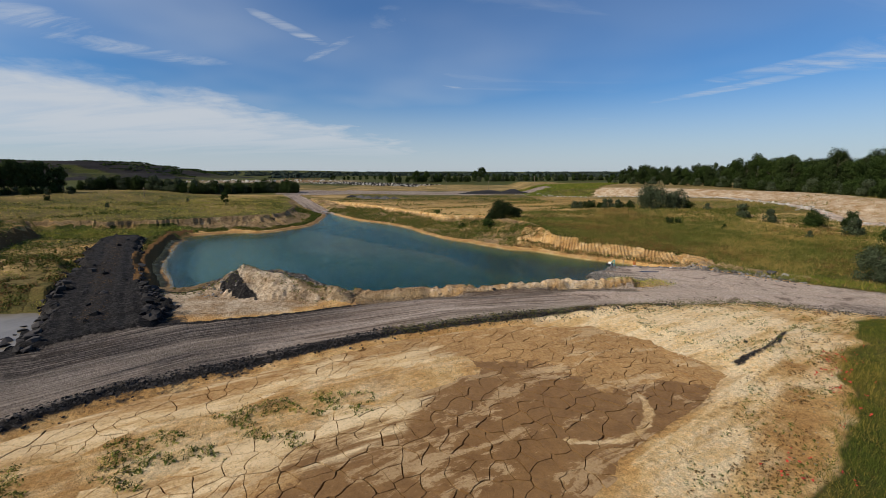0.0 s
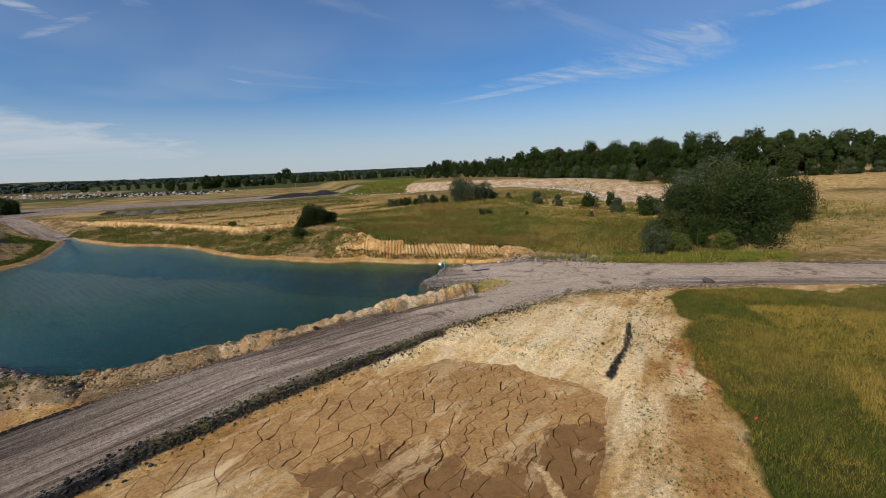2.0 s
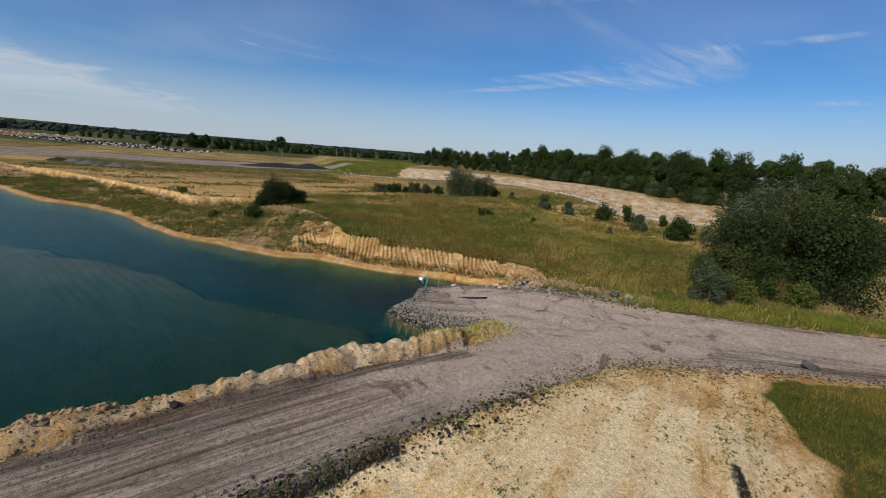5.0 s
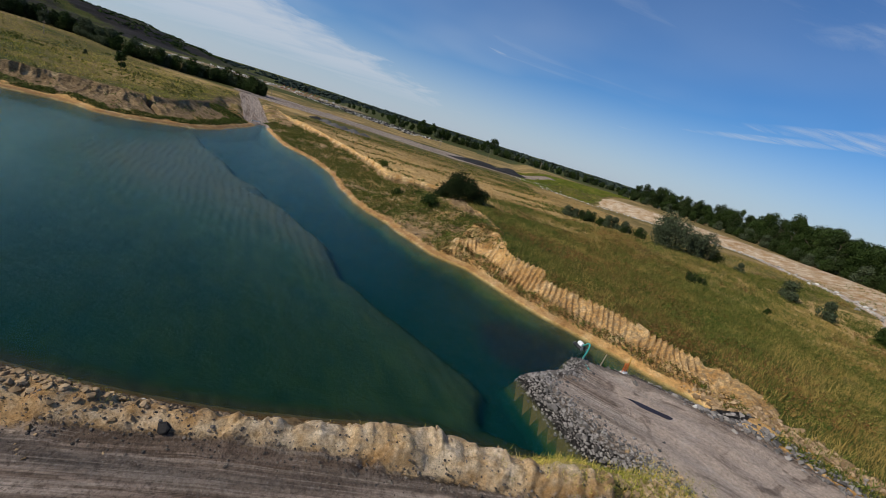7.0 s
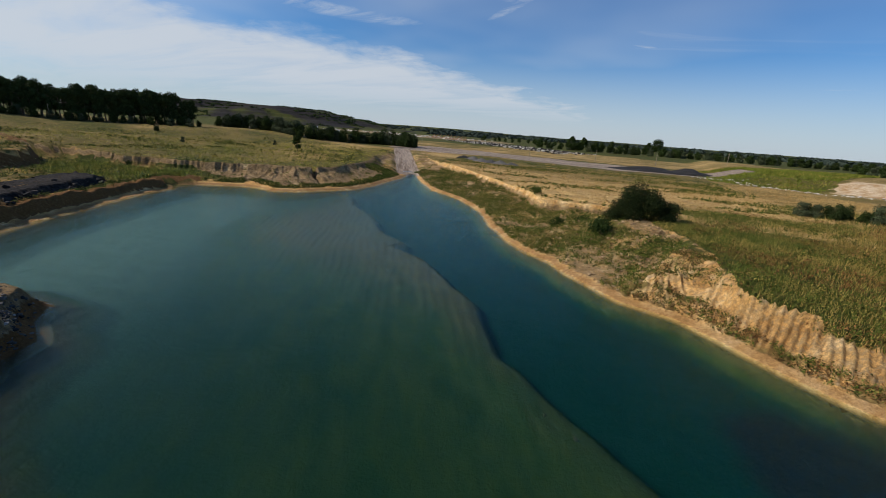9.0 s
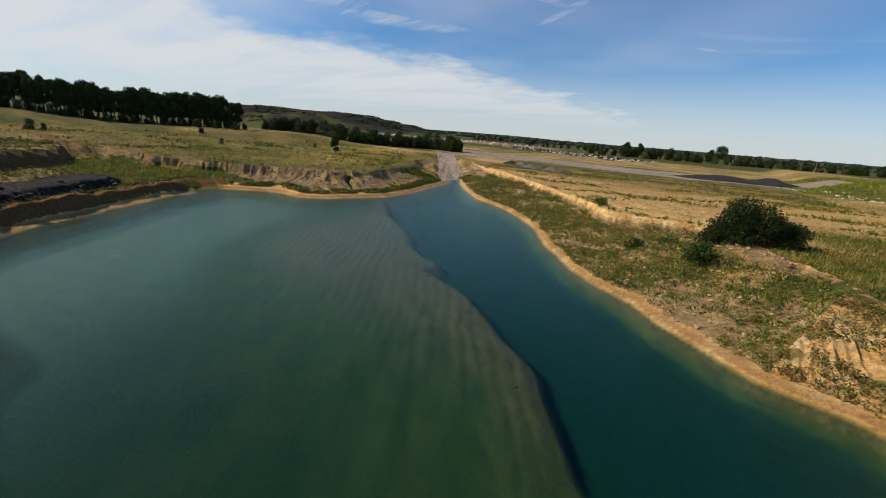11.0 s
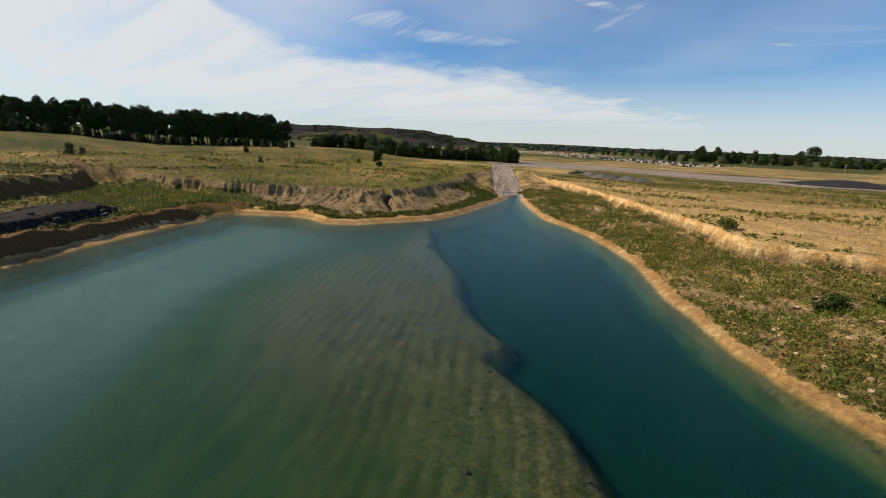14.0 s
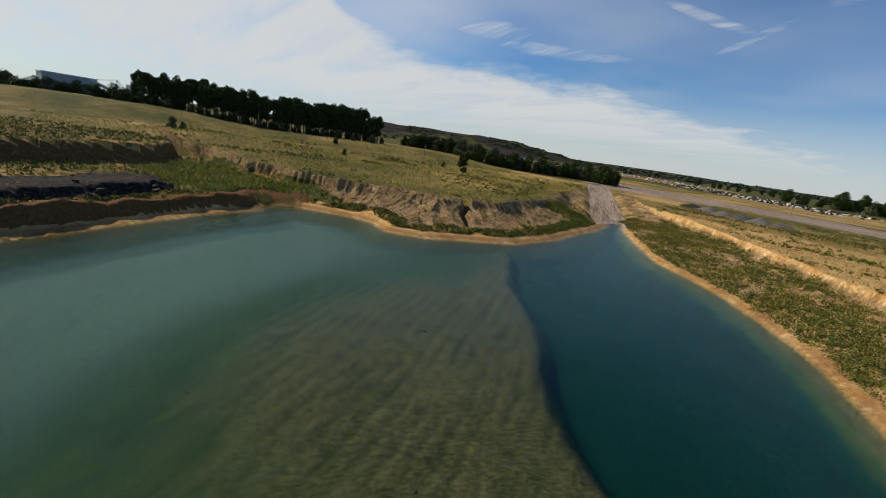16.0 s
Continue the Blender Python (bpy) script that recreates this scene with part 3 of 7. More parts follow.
# ---- plan of the place (metres, water level at z = 0) ----
# each stretch of shore: points, width of the beach, steepness of the bank behind it
SHORE = [
    ([(-41, 150), (-37.5, 143), (-31, 133), (-24.5, 124), (-20.5, 121), (-16.3, 117.4), (-12.8, 113.3), (-10.2, 109.3), (-7.8, 105.6), (-6.0, 101.4), (-4.4, 97.9), (-2.5, 95.3), (-0.3, 91.2), (2.2, 88.1), (4.6, 86.1), (6.0, 85.0), (7.9, 82.1), (9.9, 80.0)], 0.5, 0.078, "slope"),
    ([(12.6, 77.2), (16.4, 75.8), (19.3, 73), (22, 70), (24.3, 68), (27, 66.2), (30, 64.3), (32, 62), (34.3, 60.6)], 0.4, 0.54, "toothed"),
    ([(35.2, 59.2), (33.6, 58.3), (30, 60.5), (26.8, 60.7), (24.6, 60.9), (23.4, 58.5), (19.8, 55.9), (20.7, 53.5), (21.8, 51.5), (23, 49.9)], 0.1, 0.55, "jetty"),
    ([(21.6, 48.7), (18, 48.6), (14, 48.5), (10, 47.2), (6, 46.3), (2, 45.8), (-2.4, 45.5), (-7, 45.3), (-11.5, 47)], 0.6, 0.75, "near"),
    ([(-15.7, 50.5), (-16.8, 52.4), (-19.5, 53.5), (-21.3, 55.3), (-26, 55.2), (-28.5, 51), (-30, 47.5)], 0.35, 1.5, "spit"),
    ([(-33, 48), (-36.1, 53), (-44, 63), (-48, 71), (-51, 76.5), (-54.7, 84), (-55.8, 88.7), (-58.3, 90.5)], 1.3, 2.0, "west"),
    ([(-56.8, 94.6), (-51.5, 98.6), (-48.5, 99.3), (-44.4, 98.4), (-41.2, 101), (-39.2, 105), (-36.4, 111), (-36.2, 119.5), (-37.6, 127), (-38.6, 134.5), (-41.5, 146)], 0.55, 0.23, "cliff"),
]
POND = [p for s in SHORE for p in s[0]]
BEACH = np.array([s[1] for s in SHORE for p in s[0]])
STEEP = np.array([s[2] for s in SHORE for p in s[0]])
KIND = np.array([i for i, s in enumerate(SHORE) for p in s[0]])
STEEP = np.where((KIND == 0) & (np.array([p[1] for p in POND]) < 94), 0.24, STEEP)

EAST_LAND = [(21, 75.5), (20.0, 80), (19.7, 86), (19.0, 91), (16.2, 98), (12.5, 111), (6, 111.5), (0.4, 112), (-2.5, 118), (-8, 127), (-17, 139.5), (-33, 158), (-50, 178),
             (-60, 200), (-20, 400), (400, 400), (400, 60), (60, 62)]
WEST_LAND = [(-72, 196), (-62, 166), (-51, 138), (-48.5, 129), (-46.0, 119.5), (-48.0, 113.5), (-53, 109.5), (-60, 104), (-68, 99.5), (-78, 95), (-90, 93), (-99, 88), (-112, 60),
             (-120, 30), (-400, 0), (-400, 400), (-120, 400)]
MESA = [(-83.5, 83), (-81, 76), (-76, 68), (-69, 58), (-62, 50), (-70, 40), (-130, 30), (-130, 90), (-92, 87)]
ROAD = [(-60, 3), (-22.7, 19), (-20, 22.8), (-14.7, 26), (-7.9, 29.9), (-4.3, 32.3), (0.8, 34.3), (6, 36), (11.7, 37.1), (17.4, 38.2), (23, 39.2), (29, 40.2),
        (35, 38.3), (42, 35), (47, 32), (53.5, 27.5), (75, 12), (160, -40), (170, -25), (90, 15), (65, 31.4), (54.5, 38), (47.5, 43.3), (42.3, 47), (39, 49.5),
        (36.5, 53), (33, 57.5), (30, 59.6), (25.2, 60), (24, 58), (20.9, 55.6), (22, 52.4), (24, 50), (25.8, 47), (24, 45.7), (14.4, 44.4), (5.8, 43.2),
        (-0.7, 41.6), (-6, 40.3), (-12, 37.5), (-17.3, 35.3), (-23.4, 33.8), (-28, 31), (-31, 27), (-66, 16)]
AXIS = [(-63, 9), (-26, 23), (-19, 29.5), (-9, 34), (0, 38), (8, 39.8), (18, 41.5), (28, 43.5), (36, 44.3), (44, 40), (52, 34.5), (62, 27), (80, 13), (165, -33)]
AXIS_JETTY = [(22, 57), (28, 52), (33, 46)]
BASIN = [(-22.3, 18.5), (-18, 22.5), (-14.3, 25.1), (-9.2, 28), (-3.9, 31.6), (0.8, 33.3), (6.6, 34.4), (13, 34.3), (16.3, 31), (18.3, 27.5), (18.6, 25), (15.3, 21.6),
         (11, 18), (7.7, 15.8), (4, 12), (-4, 5), (-25, 3), (-34, 9)]
PALE_BAND = [(-30, 9), (-16, 16.5), (-5, 23.5), (0, 26)]
NEAR_FIELD = [(37.8, 36.2), (30, 29.4), (26, 25), (22, 20.8), (17.3, 16.8), (13.5, 14), (6, 4), (10, -40), (200, -60), (140, -30), (75, 10), (53.5, 26), (46, 31)]
COAL_AXIS = [(-27, 30), (-33, 38), (-44.5, 54), (-55.5, 69), (-61, 77.5)]
SHELF = [(-37, 111), (-31, 103), (-27.5, 98.5), (-22, 94), (-18.4, 89.4), (-16.3, 86.9), (-14.7, 85.5), (-11.6, 83.9), (-11.3, 82.9), (-11.8, 81.2), (-8.9, 80.3), (-5.9, 78.7), (-3.3, 75.9), (-0.6, 72.9), (1.2, 71.2), (2.8, 68.8), (5.2, 64.5), (8.7, 61.8),
         (12.2, 58.5), (14.5, 56.6), (17, 54), (17.5, 45), (-70, 30), (-75, 110)]
FOREST_BANK = [(43, 203), (69, 188), (106, 150), (98, 106), (96, 93), (110, 84), (150, 64), (200, 48), (420, -20), (420, 420), (60, 420)]
RAMP_AXIS = [(-40, 144), (-57, 174), (-75, 206), (-82, 222)]
YARD = [(-86, 214), (-66, 206), (-38, 222), (0, 212), (14, 208), (60, 228), (60, 246), (10, 250), (-40, 256), (-80, 262), (-100, 250)]


def lattice(ix, iy, seed):
    v = np.sin(ix * 127.1 + iy * 311.7 + seed * 74.7) * 43758.5453
    return v - np.floor(v)


def fbm(x, y, scale, octaves=4, seed=0):
    total, amp, norm = np.zeros_like(x, dtype=float), 1.0, 0.0
    for o in range(octaves):
        u, v = x / scale, y / scale
        ix, iy = np.floor(u), np.floor(v)
        fx, fy = u - ix, v - iy
        fx, fy = fx * fx * (3 - 2 * fx), fy * fy * (3 - 2 * fy)
        a, b = lattice(ix, iy, seed + o), lattice(ix + 1, iy, seed + o)
        c, d = lattice(ix, iy + 1, seed + o), lattice(ix + 1, iy + 1, seed + o)
        total += amp * ((a * (1 - fx) + b * fx) * (1 - fy) + (c * (1 - fx) + d * fx) * fy)
        norm += amp
        amp *= 0.5
        scale *= 0.5
    return total / norm - 0.5


def smooth(v, a, b):
    t = np.clip((v - a) / (b - a), 0, 1)
    return t * t * (3 - 2 * t)


def line_dist(x, y, pts, closed=False):
    """Distance to a line, the segment that is nearest, how far along it, and the length along the whole line."""
    best = np.full(x.shape, 1e18)
    seg, frac, along, side = np.zeros(x.shape, int), np.zeros(x.shape), np.zeros(x.shape), np.zeros(x.shape)
    run = 0.0
    ends = list(zip(pts, pts[1:] + pts[:1] if closed else pts[1:]))
    for i, ((ax, ay), (bx, by)) in enumerate(ends):
        dx, dy = bx - ax, by - ay
        ln = math.hypot(dx, dy)
        t = np.clip(((x - ax) * dx + (y - ay) * dy) / (ln * ln), 0, 1)
        d = (x - ax - t * dx) ** 2 + (y - ay - t * dy) ** 2
        w = d < best
        best = np.where(w, d, best)
        seg, frac, along = np.where(w, i, seg), np.where(w, t, frac), np.where(w, run + t * ln, along)
        side = np.where(w, np.sign(dx * (y - ay) - dy * (x - ax)), side)
        run += ln
    return np.sqrt(best), seg, frac, along, side


def inside(x, y, pts):
    r = np.zeros(x.shape, bool)
    for (ax, ay), (bx, by) in zip(pts, pts[1:] + pts[:1]):
        if ay == by:
            continue
        r ^= ((ay > y) != (by > y)) & (x < (bx - ax) * (y - ay) / (by - ay) + ax)
    return r


def signed(x, y, pts):
    """Distance to the outline of an area, positive inside."""
    return np.where(inside(x, y, pts), 1, -1) * line_dist(x, y, pts, True)[0]


# how high the land lies away from banks and works: (x, y, z)
LIE_SOUTH = [(0, 25, 1.15), (-20, 12, 1.2), (20, 22, 1.5), (40, 20, 1.7), (75, 0, 2.0), (30, 40, 1.3), (0, 38, 1.35), (-25, 28, 1.3), (-40, 36, 1.0), (-70, 25, 1.6),
             (46, 41, 1.35), (56, 47, 1.95), (36, 56, 1.5), (0, -40, 1.8)]
LIE_EAST = [(28, 70, 2.3), (23, 82, 3.5), (20, 94, 3.5), (10, 114, 3.0), (-10, 134, 2.7), (-40, 172, 2.8), (-75, 212, 3.5), (30, 215, 3.3), (67, 76, 2.2), (57, 113, 3.9),
            (88, 128, 4.8), (92, 60, 2.8), (150, 50, 4.0), (110, 220, 5.0), (40, 62, 2.0)]
LIE_WEST = [(-49, 120, 3.2), (-60, 106, 3.2), (-75, 140, 3.9), (-156, 170, 6.4), (-195, 90, 8.8), (-105, 96, 5.2), (-95, 70, 3.3), (-66, 86, 1.4), (-72, 101, 3.5), (-86, 98, 4.0), (-46, 50, 1.4), (-120, 55, 4.4), (-74, 74, 1.6), (-62, 62, 1.5)]


def height(x, y):
    """Height of the land, with the masks that say what lies on it."""
    wob = fbm(x, y, 7, 3, 3) * 1.6 + fbm(x, y, 1.7, 3, 5) * 0.5
    wx, wy = x + wob, y + fbm(x, y, 6, 3, 9) * 1.6
    num, den = np.zeros(x.shape), np.zeros(x.shape)
    for ax, ay, az in LIE_SOUTH + LIE_EAST + LIE_WEST:
        w = 1.0 / ((x - ax) ** 2 + (y - ay) ** 2 + 60.0) ** 2
        num += w * az
        den += w
    base = num / den
    far = np.hypot(x, y - 60)
    base = base + smooth(far, 320, 900) * (3.4 - base)
    base = base + smooth(far, 900, 2600) * (9 + 14 * fbm(x, y, 900, 3, 21)) + smooth(far, 2400, 4300) * (16 + 30 * fbm(x, y, 1500, 2, 31))
    base = base + fbm(x, y, 9, 4, 1) * 0.35 + fbm(x, y, 1.6, 3, 2) * 0.16 * (far < 400)

    # low ledges above the eastern cliff
    e_in = signed(wx, wy, EAST_LAND) + 1.2 * fbm(x, y, 12, 2, 68)
    base = base + (0.34 * smooth(e_in, 2.6, 3.0) + 0.30 * smooth(e_in, 6.0, 6.5)) * smooth(y, 100, 106) * smooth(y - 0.5 * x, 150, 120) * smooth(far, 190, 120)
    # pond and its banks
    d, seg, frac, along, _ = line_dist(wx * 0.35 + x * 0.65, wy * 0.35 + y * 0.65, POND, True)
    pond = inside(wx * 0.35 + x * 0.65, wy * 0.35 + y * 0.65, POND)
    nxt = (seg + 1) % len(POND)
    beach, steep = BEACH[seg] * (1 - frac) + BEACH[nxt] * frac, STEEP[seg] * (1 - frac) + STEEP[nxt] * frac
    kind = KIND[seg]
    ds = np.where(pond, -d, d)
    rough = fbm(x, y, 2.2, 4, 11)
    cap = 0.26 * np.clip(ds / beach, 0, 1) + steep * np.maximum(0, ds - beach) * (1 + 0.9 * rough)
    bench_top = 1.45 + 0.5 * fbm(x, y, 5, 3, 58)
    cap = np.where((x < -52) & (y > 62) & (y < 104), np.minimum(cap, bench_top), cap)
    e_run = line_dist(x, y, EAST_LAND, True)[3]
    east = smooth(signed(wx, wy, EAST_LAND) + 0.7 * np.abs(fbm(e_run, e_run * 0 + 4.4, 1.5, 3, 33)) - 0.2, np.where(y > 98, -0.55, -1.0), 0.15)
    w_run = line_dist(x, y, WEST_LAND, True)[3]
    flute = np.abs(fbm(w_run, w_run * 0 + 6.1, 1.0, 4, 35)) * 1.6 + 0.6 * np.abs(fbm(w_run, w_run * 0 + 1.3, 0.45, 2, 36))
    west_w = 3.0 + 1.8 * smooth(wx, -60, -50)
    west = np.clip((signed(wx, wy, WEST_LAND) + west_w - (0.3 + 1.1 * np.clip(fbm(w_run, w_run * 0 + 2.2, 9, 2, 34) + 0.35, 0, 1)) * (flute - 0.3) + 0.9 * fbm(x, y, 1.3, 4, 37)) / west_w, 0, 1)
    west = 0.22 * west + 0.78 * smooth(west, 0.52, 0.90)
    free = np.maximum(east, west)
    h = np.minimum(base, cap) * (1 - free) + base * free
    gph = (along + 0.45 * ds + 0.8 * fbm(x, y, 3.0, 2, 38)) / 0.56
    groove = np.abs((gph % 1.0) * 2 - 1) ** 0.8 * (0.55 + 1.2 * np.abs(fbm(along, along * 0 + 9.0, 2.0, 2, 39)))
    tooth = (kind == 1) & (ds > 0.6) & (ds < 6.5)
    h = h - np.where(tooth, (0.38 + 0.12 * smooth(x, 17, 24)) * groove * np.clip((h - 0.3) / 0.5, 0, 1) * smooth(ds, 5.4, 3.8), 0) - np.where(tooth, 0.30 * fbm(x, y, 0.6, 4, 40), 0)
    h = h + np.where((kind == 5) & (ds > 0.9) & (ds < 4.2) & ~pond, 0.7 * fbm(x, y, 1.6, 4, 59), 0)
    gully = np.abs(fbm(along, along * 0 + 3.3, 1.3, 3, 7)) * 2
    drop = base - np.minimum(base, cap)
    face = (free > 0.02) & (free < 0.98) & (kind == 6)
    h = h + np.where((ds > 1.5) & (kind == 0) & (free < 0.5), 0.42 * fbm(x, y, 1.3, 3, 27) + 0.45 * fbm(x, y, 4.5, 2, 28), 0)
    bare = (kind == 6) & (ds > 3.2 + 2.4 * rough) & (west < 0.96) & ~pond
    bare_w = bare * smooth(x, -74, -62) * smooth(y, 140, 126)
    flute6 = np.abs(fbm(along, along * 0 + 7.7, 1.5, 4, 46)) + 0.5 * np.abs(fbm(along + 0.3 * ds, ds * 0.25, 0.6, 2, 47))
    h = h - bare_w * 0.85 * flute6 * smooth(h, 0.5, 1.3) * smooth(west, 1.0, 0.75)
    # a deep split in the western cliff
    split = line_dist(wx, wy, [(-42, 109), (-45.5, 111.6), (-47.6, 113.6), (-50.5, 115.2)])[0] + rough * 0.9
    h = h - 1.5 * smooth(split, 0.75, 0.0) * smooth(h, 0.5, 1.6)
    # berm along the near shore
    nb = (kind == 3)
    crest = 2.36 + 0.40 * fbm(along, along * 0 + 8.0, 3.4, 4, 13) + 0.35 * rough + 0.45 * fbm(x, y, 0.9, 3, 29)
    edge = 3.35 + 0.8 * np.abs(fbm(along, along * 0 + 5.0, 1.1, 4, 15)) + 0.9 * fbm(x, y, 1.2, 4, 43) + 0.6 * fbm(along, along * 0 + 2.0, 5.0, 2, 16) + 0.35 * fbm(x, y, 0.7, 3, 42)
    berm = np.minimum(0.98 * ds + 0.15 * rough, crest) * smooth(ds, edge + 0.6, edge) * (1.0 - 0.55 * np.abs(fbm(along + 0.2 * fbm(x, y, 1.5, 2, 48), along * 0 + 4.0, 0.75, 3, 45)) * smooth(ds, 0.6, 1.6)) * (0.8 + 0.2 * smooth(x + 2 * rough, -10.0, -2.0))
    h = np.where(nb & (ds > 0) & (ds < 6) & (x > -9.5) & (x < 24), np.maximum(np.minimum(h, 1.42), berm + (0.55 * fbm(x, y, 0.7, 4, 30) - 0.5 * np.abs(fbm(x, y, 1.1, 3, 44))) * smooth(berm, 0.2, 0.8)), h)
    # bed of the pond
    dd = np.maximum(0, -ds)
    se = line_dist(x, y, SHELF[:21])[0]
    sw = signed(wx, wy, [(-39, 112), (-37, 90), (-34, 81.5), (-31, 74), (-28, 68.5), (-25.5, 62), (-21.5, 54.5), (-40, 40), (-80, 60), (-70, 110)])
    shelf = 0.33 + 0.17 * smooth(se + 1.2 * rough, 0.8, 3.6) + 0.010 * se + 0.95 * smooth(sw, -12, 14) + 0.44 * smooth(y, 80, 60) + rough * 0.16 + fbm((x * 0.88 + y * 0.47) * 1.9 + 1.5 * fbm(x, y, 7, 2, 26), (y * 0.88 - x * 0.47) * 0.24, 3.0, 3, 23) * 0.08 - 0.20 * smooth(np.hypot((x + 22) / 14, (y - 85) / 12), 1.3, 0.3)
    shelf = np.maximum(shelf, 0.36 + 0.05 * rough)
    deep = 1.5 + 0.25 * rough
    out = np.maximum(0, -signed(wx, wy, SHELF) - 0.2)
    bed = -np.minimum(np.where(kind == 2, 2.4, np.where(kind <= 1, 0.8, np.where(kind <= 4, 0.42, 0.34))) * dd, np.minimum(shelf + 0.8 * out, deep))
    h = np.where(pond, bed, h)

    # mesa, forest bank, coal ramp, spoil heap
    ms = signed(wx, wy, MESA)
    h = np.where(pond, h, h + smooth(ms, -1.3, 0.3) * np.maximum(0, 3.9 + 0.02 * (-80 - x) - h))
    fb = signed(wx, wy, FOREST_BANK)
    h = h + smooth(fb, -1, 14) * 2.9
    cd, _, cf, ca, _ = line_dist(wx * 0.5 + x * 0.5, wy * 0.5 + y * 0.5, COAL_AXIS)
    ctop = 1.75 + 0.55 * smooth(ca, 4, 40)
    hw = 3.6 + 1.6 * np.exp(-((ca - 7) / 5) ** 2) - 1.0 * smooth(ca, 12, 40) + 1.2 * fbm(ca, ca * 0 + np.sign(cd), 3.0, 3, 24)
    coal_h = np.where(cd < hw, ctop + rough * (0.3 + 0.5 * smooth(cd, 1.8, 3.5)) + 0.03 * np.sin(cd * 5.0) + (0.12 + 0.3 * smooth(cd, 2, 3.5)) * fbm(x, y, 0.7, 3, 19), ctop - (cd - hw) * 0.8 + rough * 1.1 + 0.7 * fbm(x, y, 1.1, 3, 20))
    coal_h = np.where(ca < 0.5, -5, coal_h)
    coal_on = (coal_h > h) & (cd < 8) & (ds > 2.6)
    h = np.where(coal_on, coal_h, h)
    hd = np.hypot((x + 19.5) / 1.25, (y - 43.5)) + rough * 1.4
    ridge, _, _, rrun, _ = line_dist(wx * 0.6 + x * 0.4, wy * 0.6 + y * 0.4, [(-22.6, 46.6), (-20.5, 45.2), (-16.0, 43.2), (-10.5, 41.5)])
    heap_h = 4.35 - 0.13 * rrun - 0.68 * np.sqrt(ridge ** 2 + 0.9) + rough * 1.1 + fbm(x, y, 1.0, 4, 17) * 0.6 - 1.3 * np.abs(fbm(x * 1.5, y * 0.5, 1.8, 3, 18)) * smooth(ridge, 0.2, 2.0)
    heap_on = (heap_h > h) & (ridge < 7) & ~pond
    h = np.where(heap_on, heap_h, h)

    # road, basin and their edges
    rs = signed(wx * 0.3 + x * 0.7, wy * 0.3 + y * 0.7, ROAD)
    a1, a2 = line_dist(x, y, AXIS), line_dist(x, y, AXIS_JETTY)
    use2 = (a2[0] < a1[0])
    al, ac = np.where(use2, a2[3], a1[3]), np.where(use2, a2[0] * a2[4], a1[0] * a1[4])
    road_z = 1.36 + 0.06 * np.sin(ac * 2.4) + 0.05 * fbm(al, ac * 6, 9, 3, 41) - 0.75 * smooth(line_dist(x, y, [(18, 58), (27, 62)])[0], 12, 2)
    on_road = smooth(rs, -0.5, 0.6) * (~pond) * (~heap_on)
    h = h + on_road * (np.minimum(road_z, np.where(kind == 2, cap * 1.2 + 0.15, 9)) - h)
    # low end of the berm, running out at the jetty
    tail, _, _, tail_run, _ = line_dist(x, y, [(20.4, 46.3), (22.6, 46.6), (25.4, 47.2)])
    tail_h = 2.15 - 0.17 * tail_run - 1.0 * np.maximum(0, tail - 0.35) + 0.5 * rough + 0.35 * fbm(x, y, 0.8, 3, 49)
    tail_on = (tail_h > h) & (tail < 1.7) & ~pond
    h = np.where(tail_on, tail_h, h)
    bs = signed(wx * 0.5 + x * 0.5, wy * 0.5 + y * 0.5, BASIN)
    band = line_dist(wx, wy, PALE_BAND)[0]
    basin = smooth(bs + 1.4 * rough, -0.6, 2.2) * (1 - on_road)
    floor = 1.01 + 0.17 * smooth(band + 4.0 * rough, 4.0, 1.0)
    h = np.where(bs > -2.5, np.minimum(h, 1.16 + 0.12 * smooth(bs, 0, -2.5) + 2.0 * on_road + 2.0 * (bs < -2)), h)
    h = h + basin * (floor - h)
    # dark windrow between road and basin, dark heap in the sand, bank of tipped clods
    row = line_dist(x, y, ROAD[1:13])[0]
    h = h + 0.32 * np.exp(-((row - 0.2) / 0.7) ** 2) * (0.8 + 2.0 * rough) * (x < 22)
    dark = line_dist(x, y, [(20.2, 26.6), (23.5, 28.2), (27.2, 31.2)])[0]
    h = h + 0.3 * np.maximum(0, 1 - dark / 0.7) * (0.9 + rough)
    rim_b = line_dist(x, y, [(29, 32), (22.5, 26.8), (18, 23), (14.4, 20.3), (9, 16.5)])[0]
    h = h + 0.30 * np.exp(-(rim_b / 0.7) ** 2) * (0.8 + rough)
    # western ramp road and its cut, far yard
    rd, _, _, ra, _ = line_dist(x, y, RAMP_AXIS)
    cut = smooth(rd, 4.9, 3.0) * (~pond) * (ra > 0)
    h = h + cut * (0.15 + 3.3 * smooth(ra, 0, 74) - h)
    yd = signed(wx, wy, YARD)
    mound = smooth(signed(wx, wy, [(-39, 42.5), (-47, 41), (-60, 42), (-75, 50), (-66, 60), (-52, 56)]), -0.8, 1.2)
    h = np.where(coal_on | pond, h, h + mound * (0.9 + 1.6 * fbm(x, y, 6, 3, 57)))
    # puddle hollow
    pd = signed(wx, wy, [(-60, 37), (-39.5, 40), (-36, 37), (-33, 33), (-31.5, 30), (-36, 27), (-60, 25)])
    h = h - smooth(pd, -0.5, 1.5) * np.maximum(0, h - 0.5)

    near_field = smooth(signed(wx, wy, NEAR_FIELD) + 2.6 * fbm(x, y, 3.2, 3, 71) + 1.6 * fbm(x, y, 9, 2, 72), -0.7, 0.9)
    low_bench = smooth(np.hypot((x + 70) / 16, (y - 90) / 9), 1.2, 0.7)
